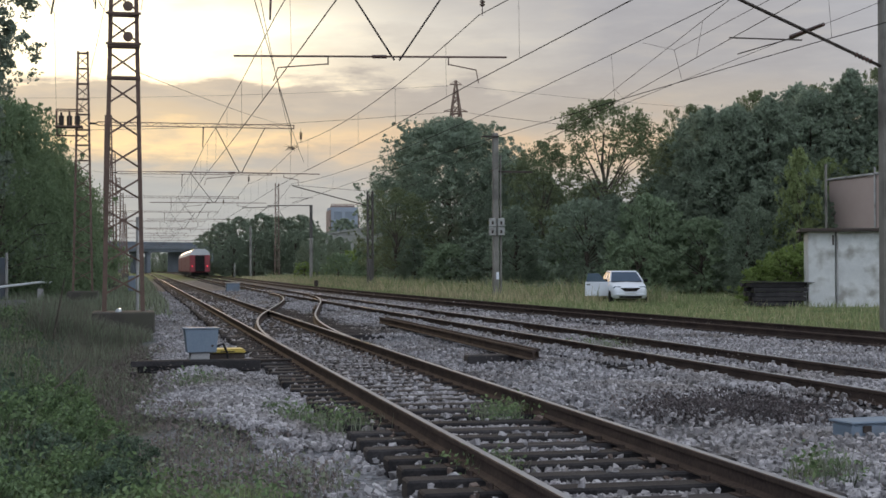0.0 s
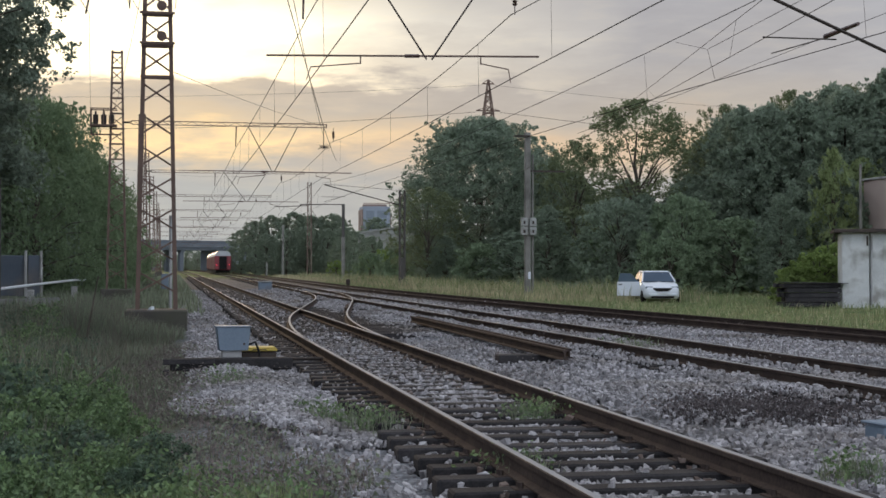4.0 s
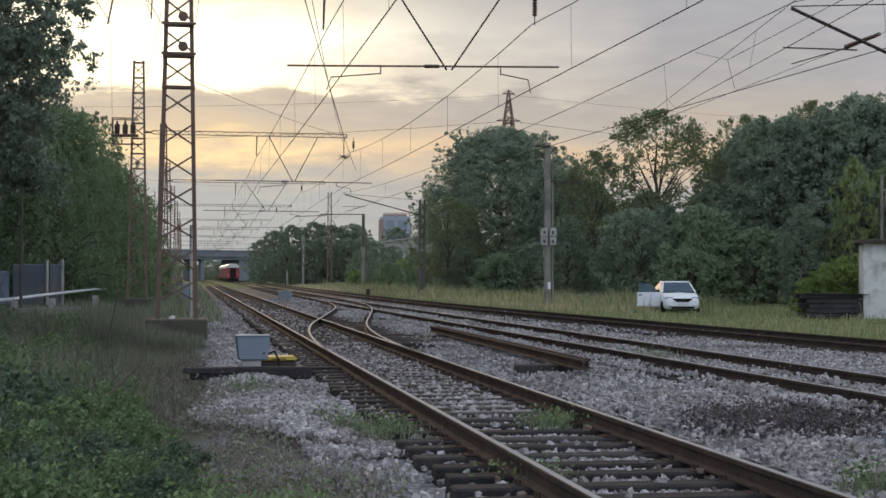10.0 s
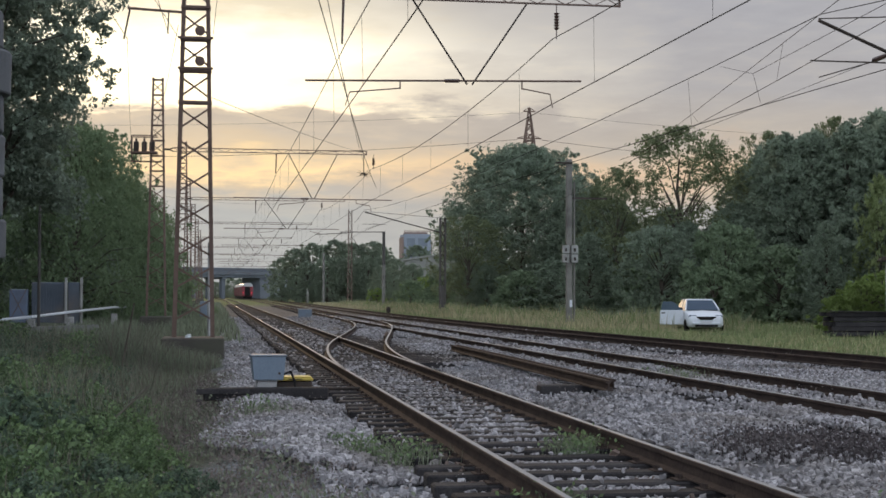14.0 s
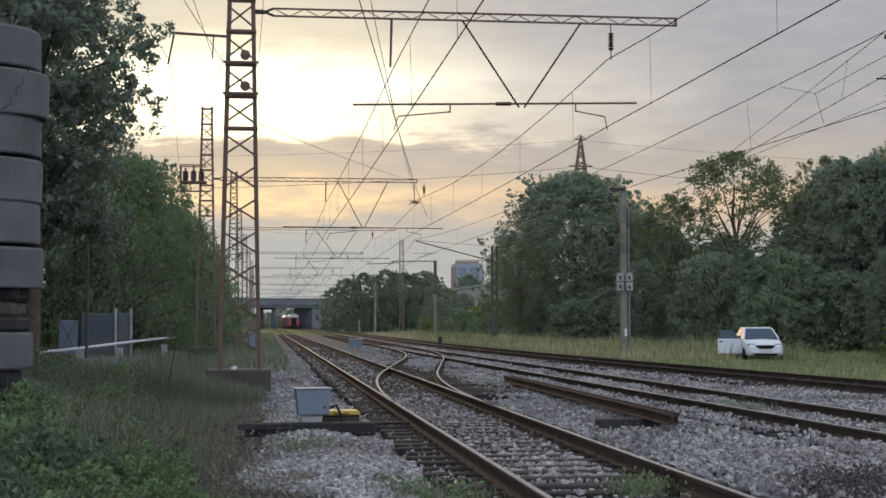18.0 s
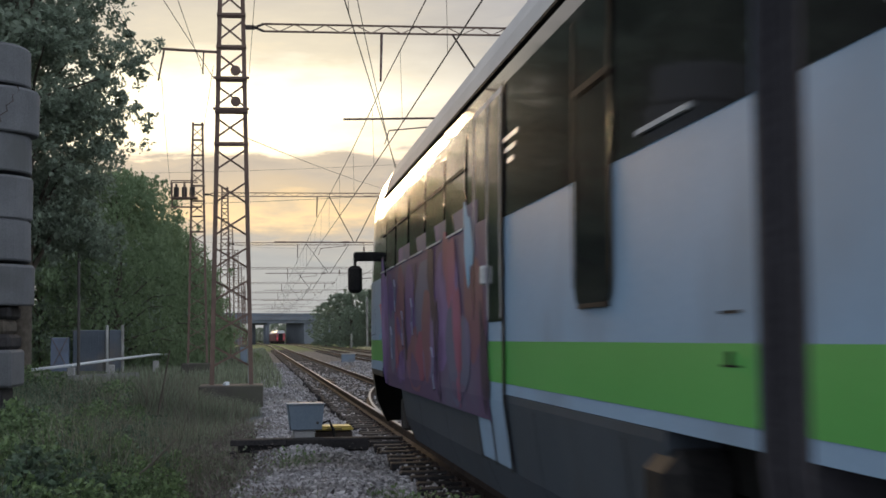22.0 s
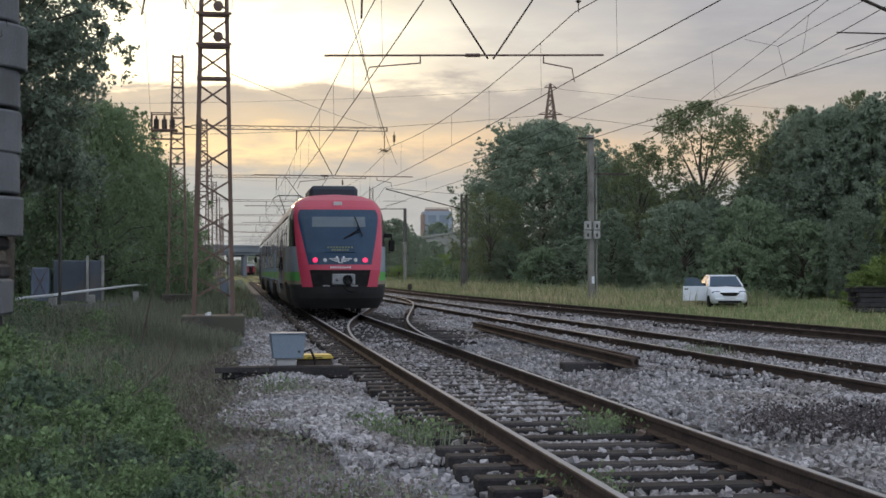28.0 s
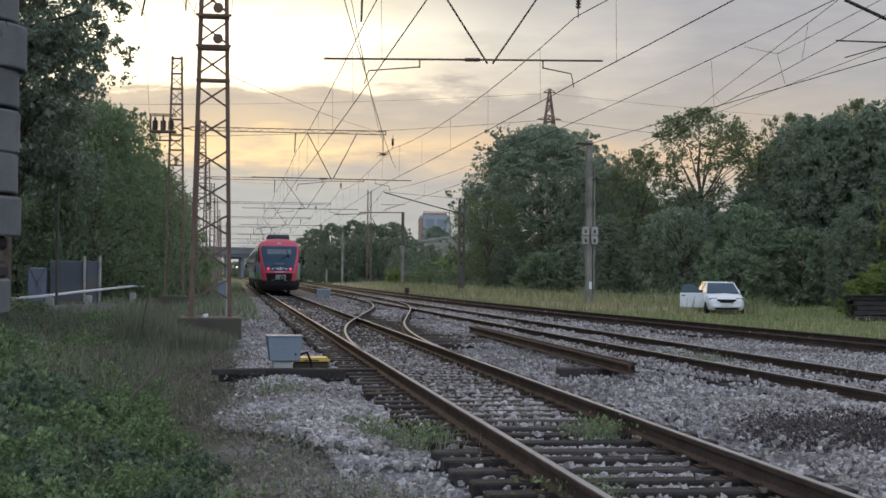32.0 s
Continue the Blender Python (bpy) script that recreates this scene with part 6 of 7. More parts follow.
    for y, z, ry, rz, m, o in ((50.75, 2.0, 0.22, 0.30, "spray_shade", 0.0236), (50.4, 1.45, 0.16, 0.42, "spray_shade", 0.0232), (49.6, 2.05, 0.35, 0.26, "spray_rose", 0.0238), (49.2, 1.55, 0.22, 0.45, "spray_rose", 0.0228), (51.9, 1.85, 0.12, 0.34, "spray_shade", 0.0216), (52.9, 1.6, 0.10, 0.36, "spray_shade", 0.0226), (51.6, 1.35, 0.30, 0.22, "spray_rose", 0.0226), (53.8, 1.45, 0.16, 0.30, "spray_rose", 0.0233), (54.4, 1.95, 0.30, 0.22, "spray_violet", 0.0226), (48.6, 2.15, 0.20, 0.26, "spray_sky", 0.0226), (47.95, 1.35, 0.16, 0.32, "spray_shade", 0.0226)):
        blot(y, z, ry, rz, m, o, 0.25, 0.2)
    blot(55.80, 1.58, 0.20, 0.062, "spray_sky", 0.006)
    blot(56.02, 1.52, 0.12, 0.035, "spray_sky", 0.007)
    for u in (7.6, 8.55, 9.1, 10.35, 11.0):
        part("panel_seam", side_patch(Shape(), s, car0 - u - 0.006, car0 - u + 0.006, 0.6, 2.2, 0.0235), "black_rubber", t)
    part("panel_seam", side_patch(Shape(), s, car0 - 11.7, car0 - 5.9, 0.985, 1.0, 0.0235), "black_rubber", t)
    for y, z in ((53.9, 1.9), (53.1, 1.55), (52.2, 1.65), (54.3, 1.4), (50.6, 1.2)):
        part("graffiti_line", Shape().line([(s * sec_x(z + dz, 0.025), y + dy, z + dz) for dy, dz in ((0, -0.12), (0.08, 0.0), (0.03, 0.14), (0.15, 0.22))], 0.012, 4), "spray_pale", t)
    for y in (3.9, 16.8, 29.75, 42.7, LENGTH - 3.9):
        bogie(t, y)
    part("underframe", Shape().box(-0.9, 0.9, 1.5, LENGTH - 1.5, 0.40, 0.62), "black_rubber", t)
    c0 = part("tail_cab", Shape().box(-1.0, 1.0, 2.6, 2.95, 0.6, 3.3), "black_rubber", t, "red cab end with large dark windscreen")
    build_nose(c0, 0, 0, True)
    c1 = part("front_cab", Shape().box(-1.0, 1.0, LENGTH - 2.95, LENGTH - 2.6, 0.6, 3.3), "black_rubber", t, "white cab end")
    build_nose(c1, LENGTH, 180, False)
    part("air_conditioner", Shape().box(-0.74, 0.74, 2.9, 5.6, 3.6, 4.12, 0.11), "train_grey", c0, "grey roof air conditioner")
    for sy, y in ((1, LENGTH - 1.35), (-1, 1.5)):
        for sx in ((-1, 1) if sy > 0 else (1,)):
            m = part("mirror", Shape().box(sx * 1.63 - 0.09, sx * 1.63 + 0.09, y - 0.07, y + 0.07, 2.09, 2.44, 0.04), "black_rubber", t, "black outside mirror")
            part("mirror_arm", Shape().box(sx * 1.50 - 0.15, sx * 1.50 + 0.15, y - 0.05, y + 0.05, 2.50, 2.62, 0.02).tube((sx * 1.63, y, 2.42), (sx * 1.63, y, 2.54), 0.02), "black_rubber", m)
    for k, w in enumerate((0.24, 0.17, 0.10)):
        part("badge_bar", side_patch(Shape(), s, 47.0 - w, 47.0 + w, 2.66 - 0.07 * k, 2.69 - 0.07 * k, 0.008), "crest_silver", t)
    pantograph(t, 39.9)
    return t


# windscreen: the reflected sky is put into the base colour as blue
setmat("screen_glass", (0.018, 0.042, 0.082), (0.030, 0.060, 0.105), 1.0, 0.10, spec=0.25)
setmat("sill_beige", (0.19, 0.165, 0.12), (0.26, 0.23, 0.17), 1.4, 0.6, stain=(0.13, 0.11, 0.085))
setmat("underframe", (0.008, 0.008, 0.008), (0.016, 0.015, 0.014), 3.0, 0.95, spec=0.05)
setmat("skirt_brown", (0.045, 0.041, 0.038), (0.070, 0.063, 0.057), 0.9, 0.6, stain=(0.055, 0.048, 0.04))
setmat("skirt_dark", (0.014, 0.014, 0.015), (0.030, 0.028, 0.027), 2.0, 0.6)
setmat("lamp_glass", (0.35, 0.36, 0.36), (0.5, 0.5, 0.5), 3.0, 0.2)
setmat("sign_amber", (0.10, 0.12, 0.05), (0.14, 0.16, 0.06), 3.0, 0.5, emit=0.08)
setmat("crest_silver", (0.55, 0.57, 0.60), (0.65, 0.66, 0.68), 3.0, 0.4)
setmat("coupler_grey", (0.17, 0.18, 0.19), (0.26, 0.265, 0.27), 6.0, 0.5, 0.3)
setmat("blind_white", (0.080, 0.110, 0.138), (0.108, 0.138, 0.165), 2.0, 0.25)
setmat("spray_yellow", (0.29, 0.25, 0.045), (0.36, 0.31, 0.075), 1.2, 0.6, spec=0.06)
setmat("spray_lilac", (0.205, 0.215, 0.345), (0.245, 0.235, 0.33), 0.5, 0.6, stain=(0.30, 0.24, 0.33), stain_scale=0.35, spec=0.06)
setmat("spray_purple", (0.070, 0.058, 0.120), (0.115, 0.070, 0.125), 0.6, 0.6, stain=(0.10, 0.11, 0.16), stain_scale=0.5, spec=0.06)
setmat("spray_blue", (0.075, 0.085, 0.150), (0.105, 0.110, 0.170), 0.7, 0.6, stain=(0.16, 0.12, 0.24), stain_scale=0.8, spec=0.06)
setmat("spray_violet", (0.075, 0.050, 0.150), (0.110, 0.070, 0.165), 0.7, 0.6, stain=(0.19, 0.14, 0.30), stain_scale=0.9, spec=0.06)
setmat("spray_pink", (0.135, 0.060, 0.100), (0.150, 0.085, 0.090), 0.7, 0.6, stain=(0.17, 0.10, 0.18), stain_scale=0.9, spec=0.06)
setmat("spray_rose", (0.165, 0.055, 0.095), (0.205, 0.075, 0.105), 0.7, 0.6, stain=(0.24, 0.09, 0.16), stain_scale=0.9, spec=0.06)
setmat("spray_sky", (0.12, 0.30, 0.48), (0.20, 0.36, 0.50), 2.0, 0.6, spec=0.06)
setmat("spray_shade", (0.03, 0.025, 0.045), (0.05, 0.04, 0.06), 2.0, 0.6, spec=0.06)
setmat("spray_pale", (0.14, 0.15, 0.22), (0.19, 0.19, 0.25), 2.0, 0.6, spec=0.06)
train = build_train()


def build_far_train():
    t = thing("coach_train", (0, 0, 0), "red and dark passenger coaches with a pale roof in the distance", "train")
    for k in range(3):
        y = 25.2 * k
        part("coach_body", Shape().box(-1.41, 1.41, y, y + 24.6, 0.85, 3.3, 0.12), "coach_dark", t)
        part("roof", Shape().sweep([(-1.38, 3.3), (1.38, 3.3), (1.2, 3.8), (0.7, 4.15), (-0.7, 4.15), (-1.2, 3.8)], [(0, y, 0), (0, y + 24.6, 0)]), "coach_roof", t)
        part("underframe", Shape().box(-1.2, 1.2, y + 0.5, y + 24, 0.45, 0.85, 0.05), "black_rubber", t)
        bogie(t, y + 3.2)
        bogie(t, y + 21.4)
    for s in (-1, 1):
        part("red_panel", Shape().box(s * 1.05 - 0.34, s * 1.05 + 0.34, -0.05, 0.0, 1.5, 3.3, 0.01), "coach_red", t)
        part("lower_corner", Shape().box(s * 1.05 - 0.30, s * 1.05 + 0.30, -0.05, 0.0, 0.95, 1.5, 0.01), "coach_red", t)
        part("tail_lamp", Shape().lathe([(0.1, 0), (0.1, 0.06)], 10, pose(s * 1.05, -0.07, 1.75, 90, 0, 0)), "tail_dim", t, "lit red tail lamp")
    part("gangway_door", Shape().box(-0.62, 0.62, -0.12, 0.0, 1.0, 3.2, 0.05), "black_rubber", t)
    return t


setmat("tail_dim", (0.8, 0.03, 0.05), (0.8, 0.03, 0.05), 1.0, 0.3, emit=1.3)
setmat("coach_red", (0.17, 0.022, 0.030), (0.22, 0.030, 0.038), 1.0, 0.4)
setmat("coach_dark", (0.095, 0.030, 0.035), (0.135, 0.042, 0.048), 1.0, 0.6, spec=0.1)
setmat("coach_roof", (0.36, 0.37, 0.39), (0.45, 0.46, 0.47), 1.0, 0.4)
far_train = build_far_train()


# ---- trackside equipment ----
setmat("grey_timber", (0.13, 0.13, 0.13), (0.22, 0.22, 0.21), 3.0, 0.9, bump=0.4)
def build_point_gear():
    c = thing("relay_cabinet", (0.72, 20.5, 0.05), "pale grey-blue metal relay cabinet beside the track", "cabinet", rz=4)
    part("pedestal", Shape().box(-0.15, 0.13, -0.10, 0.10, 0, 0.24, 0.01), "concrete", c)
    part("body", Shape().add([(-0.19, -0.15, 0.22), (0.22, -0.15, 0.22), (0.22, 0.15, 0.22), (-0.19, 0.15, 0.22), (-0.23, -0.17, 0.56), (0.25, -0.17, 0.56), (0.25, 0.17, 0.56), (-0.23, 0.17, 0.56)], [(0, 3, 2, 1), (4, 5, 6, 7), (0, 1, 5, 4), (1, 2, 6, 5), (2, 3, 7, 6), (3, 0, 4, 7)]), "cabinet_grey", c)
    part("lid", Shape().box(-0.25, 0.27, -0.19, 0.19, 0.562, 0.585, 0.008), "cabinet_grey", c)
    part("lock", Shape().lathe([(0.018, 0), (0.018, 0.02)], 10, pose(0.16, -0.155, 0.32, 90, 0, 0)), "iron_dark", c)
    part("door_joint", Shape().box(-0.195, 0.225, -0.158, -0.152, 0.225, 0.232), "iron_dark", c)
    part("cable", Shape().line([(0.24, 0, 0.3), (0.34, 0, 0.34), (0.40, 0, 0.2), (0.42, 0, 0.0)], 0.018, 6), "black_rubber", c)
    p = thing("point_machine", (1.14, 21.2, 0), "black point machine under a yellow lid between timbers", "point machine", rz=2)
    part("casing", Shape().box(-0.26, 0.26, -0.20, 0.20, 0.02, 0.222, 0.02), "iron_dark", p)
    part("lid", Shape().box(-0.27, 0.27, -0.22, 0.22, 0.225, 0.262, 0.008).box(-0.25, 0.25, -0.20, 0.20, 0.262, 0.285, 0.008), "yellow_paint", p, "yellow lid")
    part("throw_rod", Shape().tube((0.2, 0.05, 0.09), (1.0, 0.05, 0.09), 0.022, n=8), "iron_dark", p)
    part("lid_handle", Shape().line([(-0.1, -0.225, 0.24), (-0.1, -0.25, 0.25), (0.1, -0.25, 0.25), (0.1, -0.225, 0.24)], 0.008, 5), "iron_dark", p)
    for x in range(4):
        part("marking", Shape().box(-0.42 + 0.045 * x, -0.395 + 0.045 * x, -0.205, -0.2, 0.19, 0.25), "crest_silver", p)
    b = thing("timber_beam", (0.45, 19.9, 0), "long dark weathered timber beam on short posts", "timber beam", rz=1.5)
    part("beam", Shape().box(-0.62, 1.1, -0.13, 0.13, 0.03, 0.20, 0.02), "sleeper_wood", b)
    part("plank", Shape().box(-0.72, 0.0, -0.16, -0.13, 0.12, 0.20, 0.008), "sleeper_wood", b)
    for x in (-0.68, -0.40):
        part("post", Shape().box(x - 0.045, x + 0.045, -0.25, -0.17, -0.30, 0.06, 0.012), "sleeper_wood", b)
    part("broken_slat", Shape().beam((-0.35, -0.3, 0.0), (-0.05, -0.2, 0.06), 0.05, 0.03), "grey_timber", b)


def build_spare_rails():
    s = thing("spare_rails", (0, 0, 0), "rusty spare rails lying on a dark timber between the tracks", "spare rails")
    for dx in (0.0, 0.16):
        part("rail", Shape().sweep(RAIL, [(5.52 + dx, 19.6 + dx * 2, 0.134), (5.76 + dx, 28, 0.10), (6.0 + dx, 36.2, 0.06)]), "rail_rust", s)
    part("timber", Shape().box(4.85, 5.95, 21.0, 21.3, -0.05, 0.13, 0.015), "sleeper_wood", s)
    part("timber", Shape().box(5.5, 6.5, 33.8, 34.05, -0.05, 0.055, 0.012), "sleeper_wood", s)
    b = thing("junction_box", (5.95, 10.6, 0), "low blue-grey steel junction box in the ballast", "junction box", rz=8)
    part("body", Shape().box(-0.22, 0.3, -0.15, 0.15, -0.05, 0.16, 0.02), "cabinet_grey", b)
    part("lid", Shape().box(-0.24, 0.32, -0.17, 0.17, 0.163, 0.185, 0.008), "cabinet_grey", b)
    part("hinge", Shape().box(-0.12, -0.04, -0.175, -0.15, 0.09, 0.15, 0.005), "iron_dark", b)
    d = thing("dwarf_signal", (11.95, 99.0, 0), "small black dwarf signal between the tracks", "signal")
    part("post", Shape().tube((0, 0, -0.1), (0, 0, 0.35), 0.07, n=8), "iron_dark", d)
    part("head", Shape().box(-0.14, 0.14, -0.12, 0.12, 0.22, 0.62, 0.05), "iron_dark", d)
    k = thing("cable_cabinet", (5.6, 90, 0), "grey concrete cable cabinet between the tracks", "cabinet")
    part("body", Shape().box(-0.42, 0.42, -0.3, 0.3, 0, 0.52, 0.03), "cabinet_grey", k)
    part("lid", Shape().box(-0.46, 0.46, -0.34, 0.34, 0.522, 0.58, 0.015), "concrete", k)
    s = thing("signal_post", (-0.2, 48.0, 0), "slim pale post with a small grey box beside the mast", "post")
    part("shaft", Shape().tube((0, 0, -0.2), (0, 0, 3.2), 0.05, n=8), "concrete", s)
    part("box", Shape().box(-0.30, -0.06, -0.1, 0.1, 0.75, 1.25, 0.02), "cabinet_grey", s)


def build_fastenings():
    """Tie plates and screws on the near rails."""
    f = thing("rail_fastenings", (0, 0, 0), "rusty tie plates and screws holding the near rails", "fastening", kind="structure")
    plate = Shape().box(-0.17, 0.17, -0.08, 0.08, 0, 0.012, 0.003)
    for x in (-0.12, 0.12):
        plate.tube((x, -0.03, 0.01), (x, -0.03, 0.05), 0.018, n=6).tube((x, 0.04, 0.01), (x, 0.04, 0.045), 0.018, n=6)
    me = plate.data("tie_plate", "rail_rust")
    for i in range(44):
        y = 5.5 + 0.58 * i
        for s in (-HALF, HALF):
            part("tie_plate", me, "", f, at=pose(XA + s, y, 0.044))


build_point_gear()
build_spare_rails()
build_fastenings()


# ---- parked car ----
# car_glass holds its bluish reflections in the base colour, with little gloss
setmat("car_glass", (0.050, 0.075, 0.115), (0.070, 0.098, 0.140), 1.0, 0.4, spec=0.1)
setmat("pane_blue", (0.09, 0.13, 0.18), (0.13, 0.17, 0.22), 2.0, 0.15)
setmat("lamp_dark", (0.07, 0.09, 0.12), (0.13, 0.16, 0.20), 6.0, 0.2)
def build_car():
    """A small white hatchback that faces the railway, its driver's door open."""
    c = thing("car", (21.60, 61.0, -0.13), "small white hatchback parked on grass with its driver's door open", "car", rz=-9)
    c.scale = (1.02, 1.0, 0.97)
    W = 0.82
    ys = [0.0, 0.06, 0.25, 0.75, 1.05, 1.75, 2.6, 3.2, 3.5, 3.58]
    low = [0.32, 0.22, 0.20, 0.20, 0.20, 0.20, 0.20, 0.22, 0.28, 0.40]
    top = [0.58, 0.70, 0.80, 0.92, 0.97, 1.00, 1.00, 0.98, 0.95, 0.85]
    wid = [0.62, 0.72, 0.78, W, W, W, W, 0.80, 0.74, 0.66]
    rings = []
    for y, a, b, w in zip(ys, low, top, wid):
        rings.append([(-w, y, a + 0.10), (-w - 0.0, y, (a + b) / 2), (-w * 0.97, y, b - 0.06), (-w * 0.88, y, b), (0, y, b + 0.04), (w * 0.88, y, b), (w * 0.97, y, b - 0.06), (w, y, (a + b) / 2), (w, y, a + 0.10), (w * 0.9, y, a), (-w * 0.9, y, a)])
    k = 11
    body = Shape().add([p for r in rings for p in r], [(i * k + j, i * k + (j + 1) % k, (i + 1) * k + (j + 1) % k, (i + 1) * k + j) for i in range(len(rings) - 1) for j in range(k)] + [tuple(range(k))[::-1], tuple((len(rings) - 1) * k + j for j in range(k))])
    part("body", body, "white_paint", c, smooth=True)
    g0, g1, g2, g3 = 0.95, 1.62, 2.9, 3.5
    roof = Shape().add([(-0.60, g1, 1.43), (0.60, g1, 1.43), (0.60, g2, 1.45), (-0.60, g2, 1.45), (-0.56, g1 + 0.05, 1.49), (0.56, g1 + 0.05, 1.49), (0.56, g2, 1.50), (-0.56, g2, 1.50)], [(0, 3, 2, 1), (4, 5, 6, 7), (0, 1, 5, 4), (1, 2, 6, 5), (2, 3, 7, 6), (3, 0, 4, 7)])
    part("roof", roof, "white_paint", c)
    part("windscreen", Shape().add([(-0.70, g0, 0.98), (0.70, g0, 0.98), (0.58, g1, 1.44), (-0.58, g1, 1.44), (-0.70, g0 + 0.06, 0.97), (0.70, g0 + 0.06, 0.97), (0.58, g1 + 0.06, 1.42), (-0.58, g1 + 0.06, 1.42)], [(0, 1, 2, 3), (7, 6, 5, 4), (0, 4, 5, 1), (1, 5, 6, 2), (2, 6, 7, 3), (3, 7, 4, 0)]), "car_glass", c)
    part("wiper_cowl", Shape().box(-0.66, 0.66, g0 - 0.10, g0 + 0.03, 0.965, 0.99, 0.008), "black_rubber", c)
    for s in (-1, 1):
        part("side_window", Shape().add([(s * 0.76, g0 + 0.15, 0.98), (s * 0.76, g3, 0.98), (s * 0.61, g2, 1.42), (s * 0.61, g1, 1.42)], [(0, 1, 2, 3) if s > 0 else (3, 2, 1, 0)]), "car_glass", c)
        part("pillar", Shape().beam((s * 0.74, g0 + 0.02, 0.97), (s * 0.585, g1 + 0.03, 1.42), 0.06, 0.06), "white_paint", c)
        part("pillar", Shape().beam((s * 0.76, 2.15, 0.97), (s * 0.61, 2.15, 1.42), 0.07, 0.05), "white_paint", c)
        part("headlamp", Shape().box(s * 0.57 - 0.19, s * 0.57 + 0.19, -0.06, 0.20, 0.62, 0.77, 0.05, pose(0, 0.0, 0, -6, 0, s * 8)), "lamp_dark", c, "clear glass headlamp")
        part("mirror", Shape().box(s * 0.92 - 0.09, s * 0.92 + 0.09, 1.18, 1.28, 0.96, 1.10, 0.03), "black_rubber", c)
        for y in (0.68, 2.92):
            w = part("wheel", Shape().lathe([(0.18, -0.09), (0.27, -0.09), (0.29, -0.05), (0.29, 0.05), (0.27, 0.09), (0.18, 0.09)], 22, pose(s * 0.74, y, 0.29, 0, 90, 0)), "black_rubber", c, "black tyre")
            part("rim", Shape().lathe([(0.04, 0.07), (0.19, 0.08), (0.19, 0.06), (0.04, 0.04)], 14, pose(s * 0.74, y, 0.29, 0, 90 * s, 0)), "roof_silver", w)
    part("grille", Shape().add([(-0.42, -0.06, 0.70), (0.42, -0.06, 0.70), (0.27, -0.06, 0.55), (-0.27, -0.06, 0.55), (-0.42, 0.05, 0.64), (0.42, 0.05, 0.64), (0.26, 0.05, 0.53), (-0.26, 0.05, 0.53)], [(0, 3, 2, 1), (0, 1, 5, 4), (2, 3, 7, 6), (0, 4, 7, 3), (1, 2, 6, 5), (4, 5, 6, 7)]), "black_rubber", c)
    part("bumper", Shape().box(-0.64, 0.64, -0.04, 0.15, 0.30, 0.47, 0.05), "white_paint", c)
    part("lower_intake", Shape().box(-0.50, 0.50, -0.055, 0.0, 0.23, 0.32, 0.01), "black_rubber", c)
    part("plate", Shape().box(-0.25, 0.25, -0.05, -0.04, 0.38, 0.47), "crest_silver", c, "pale number plate")
    d = part("door", Shape().box(-0.05, 0.0, 0.0, 1.05, 0.30, 0.98, 0.03), "white_paint", c, "open white driver's door", at=pose(-0.80, 1.10, 0, 0, 0, 82))
    part("door_window", Shape().add([(-0.03, 0.08, 0.98), (-0.03, 1.0, 0.98), (-0.10, 0.92, 1.38), (-0.10, 0.45, 1.38)], [(0, 1, 2, 3)]), "pane_blue", d)
    part("handle", Shape().box(-0.07, -0.05, 0.82, 0.98, 0.82, 0.87, 0.008), "black_rubber", d, "black door handle")
    part("cabin", Shape().box(-0.55, 0.55, 1.7, 3.2, 0.6, 1.15, 0.1), "black_rubber", c, "dark seats inside")


build_car()


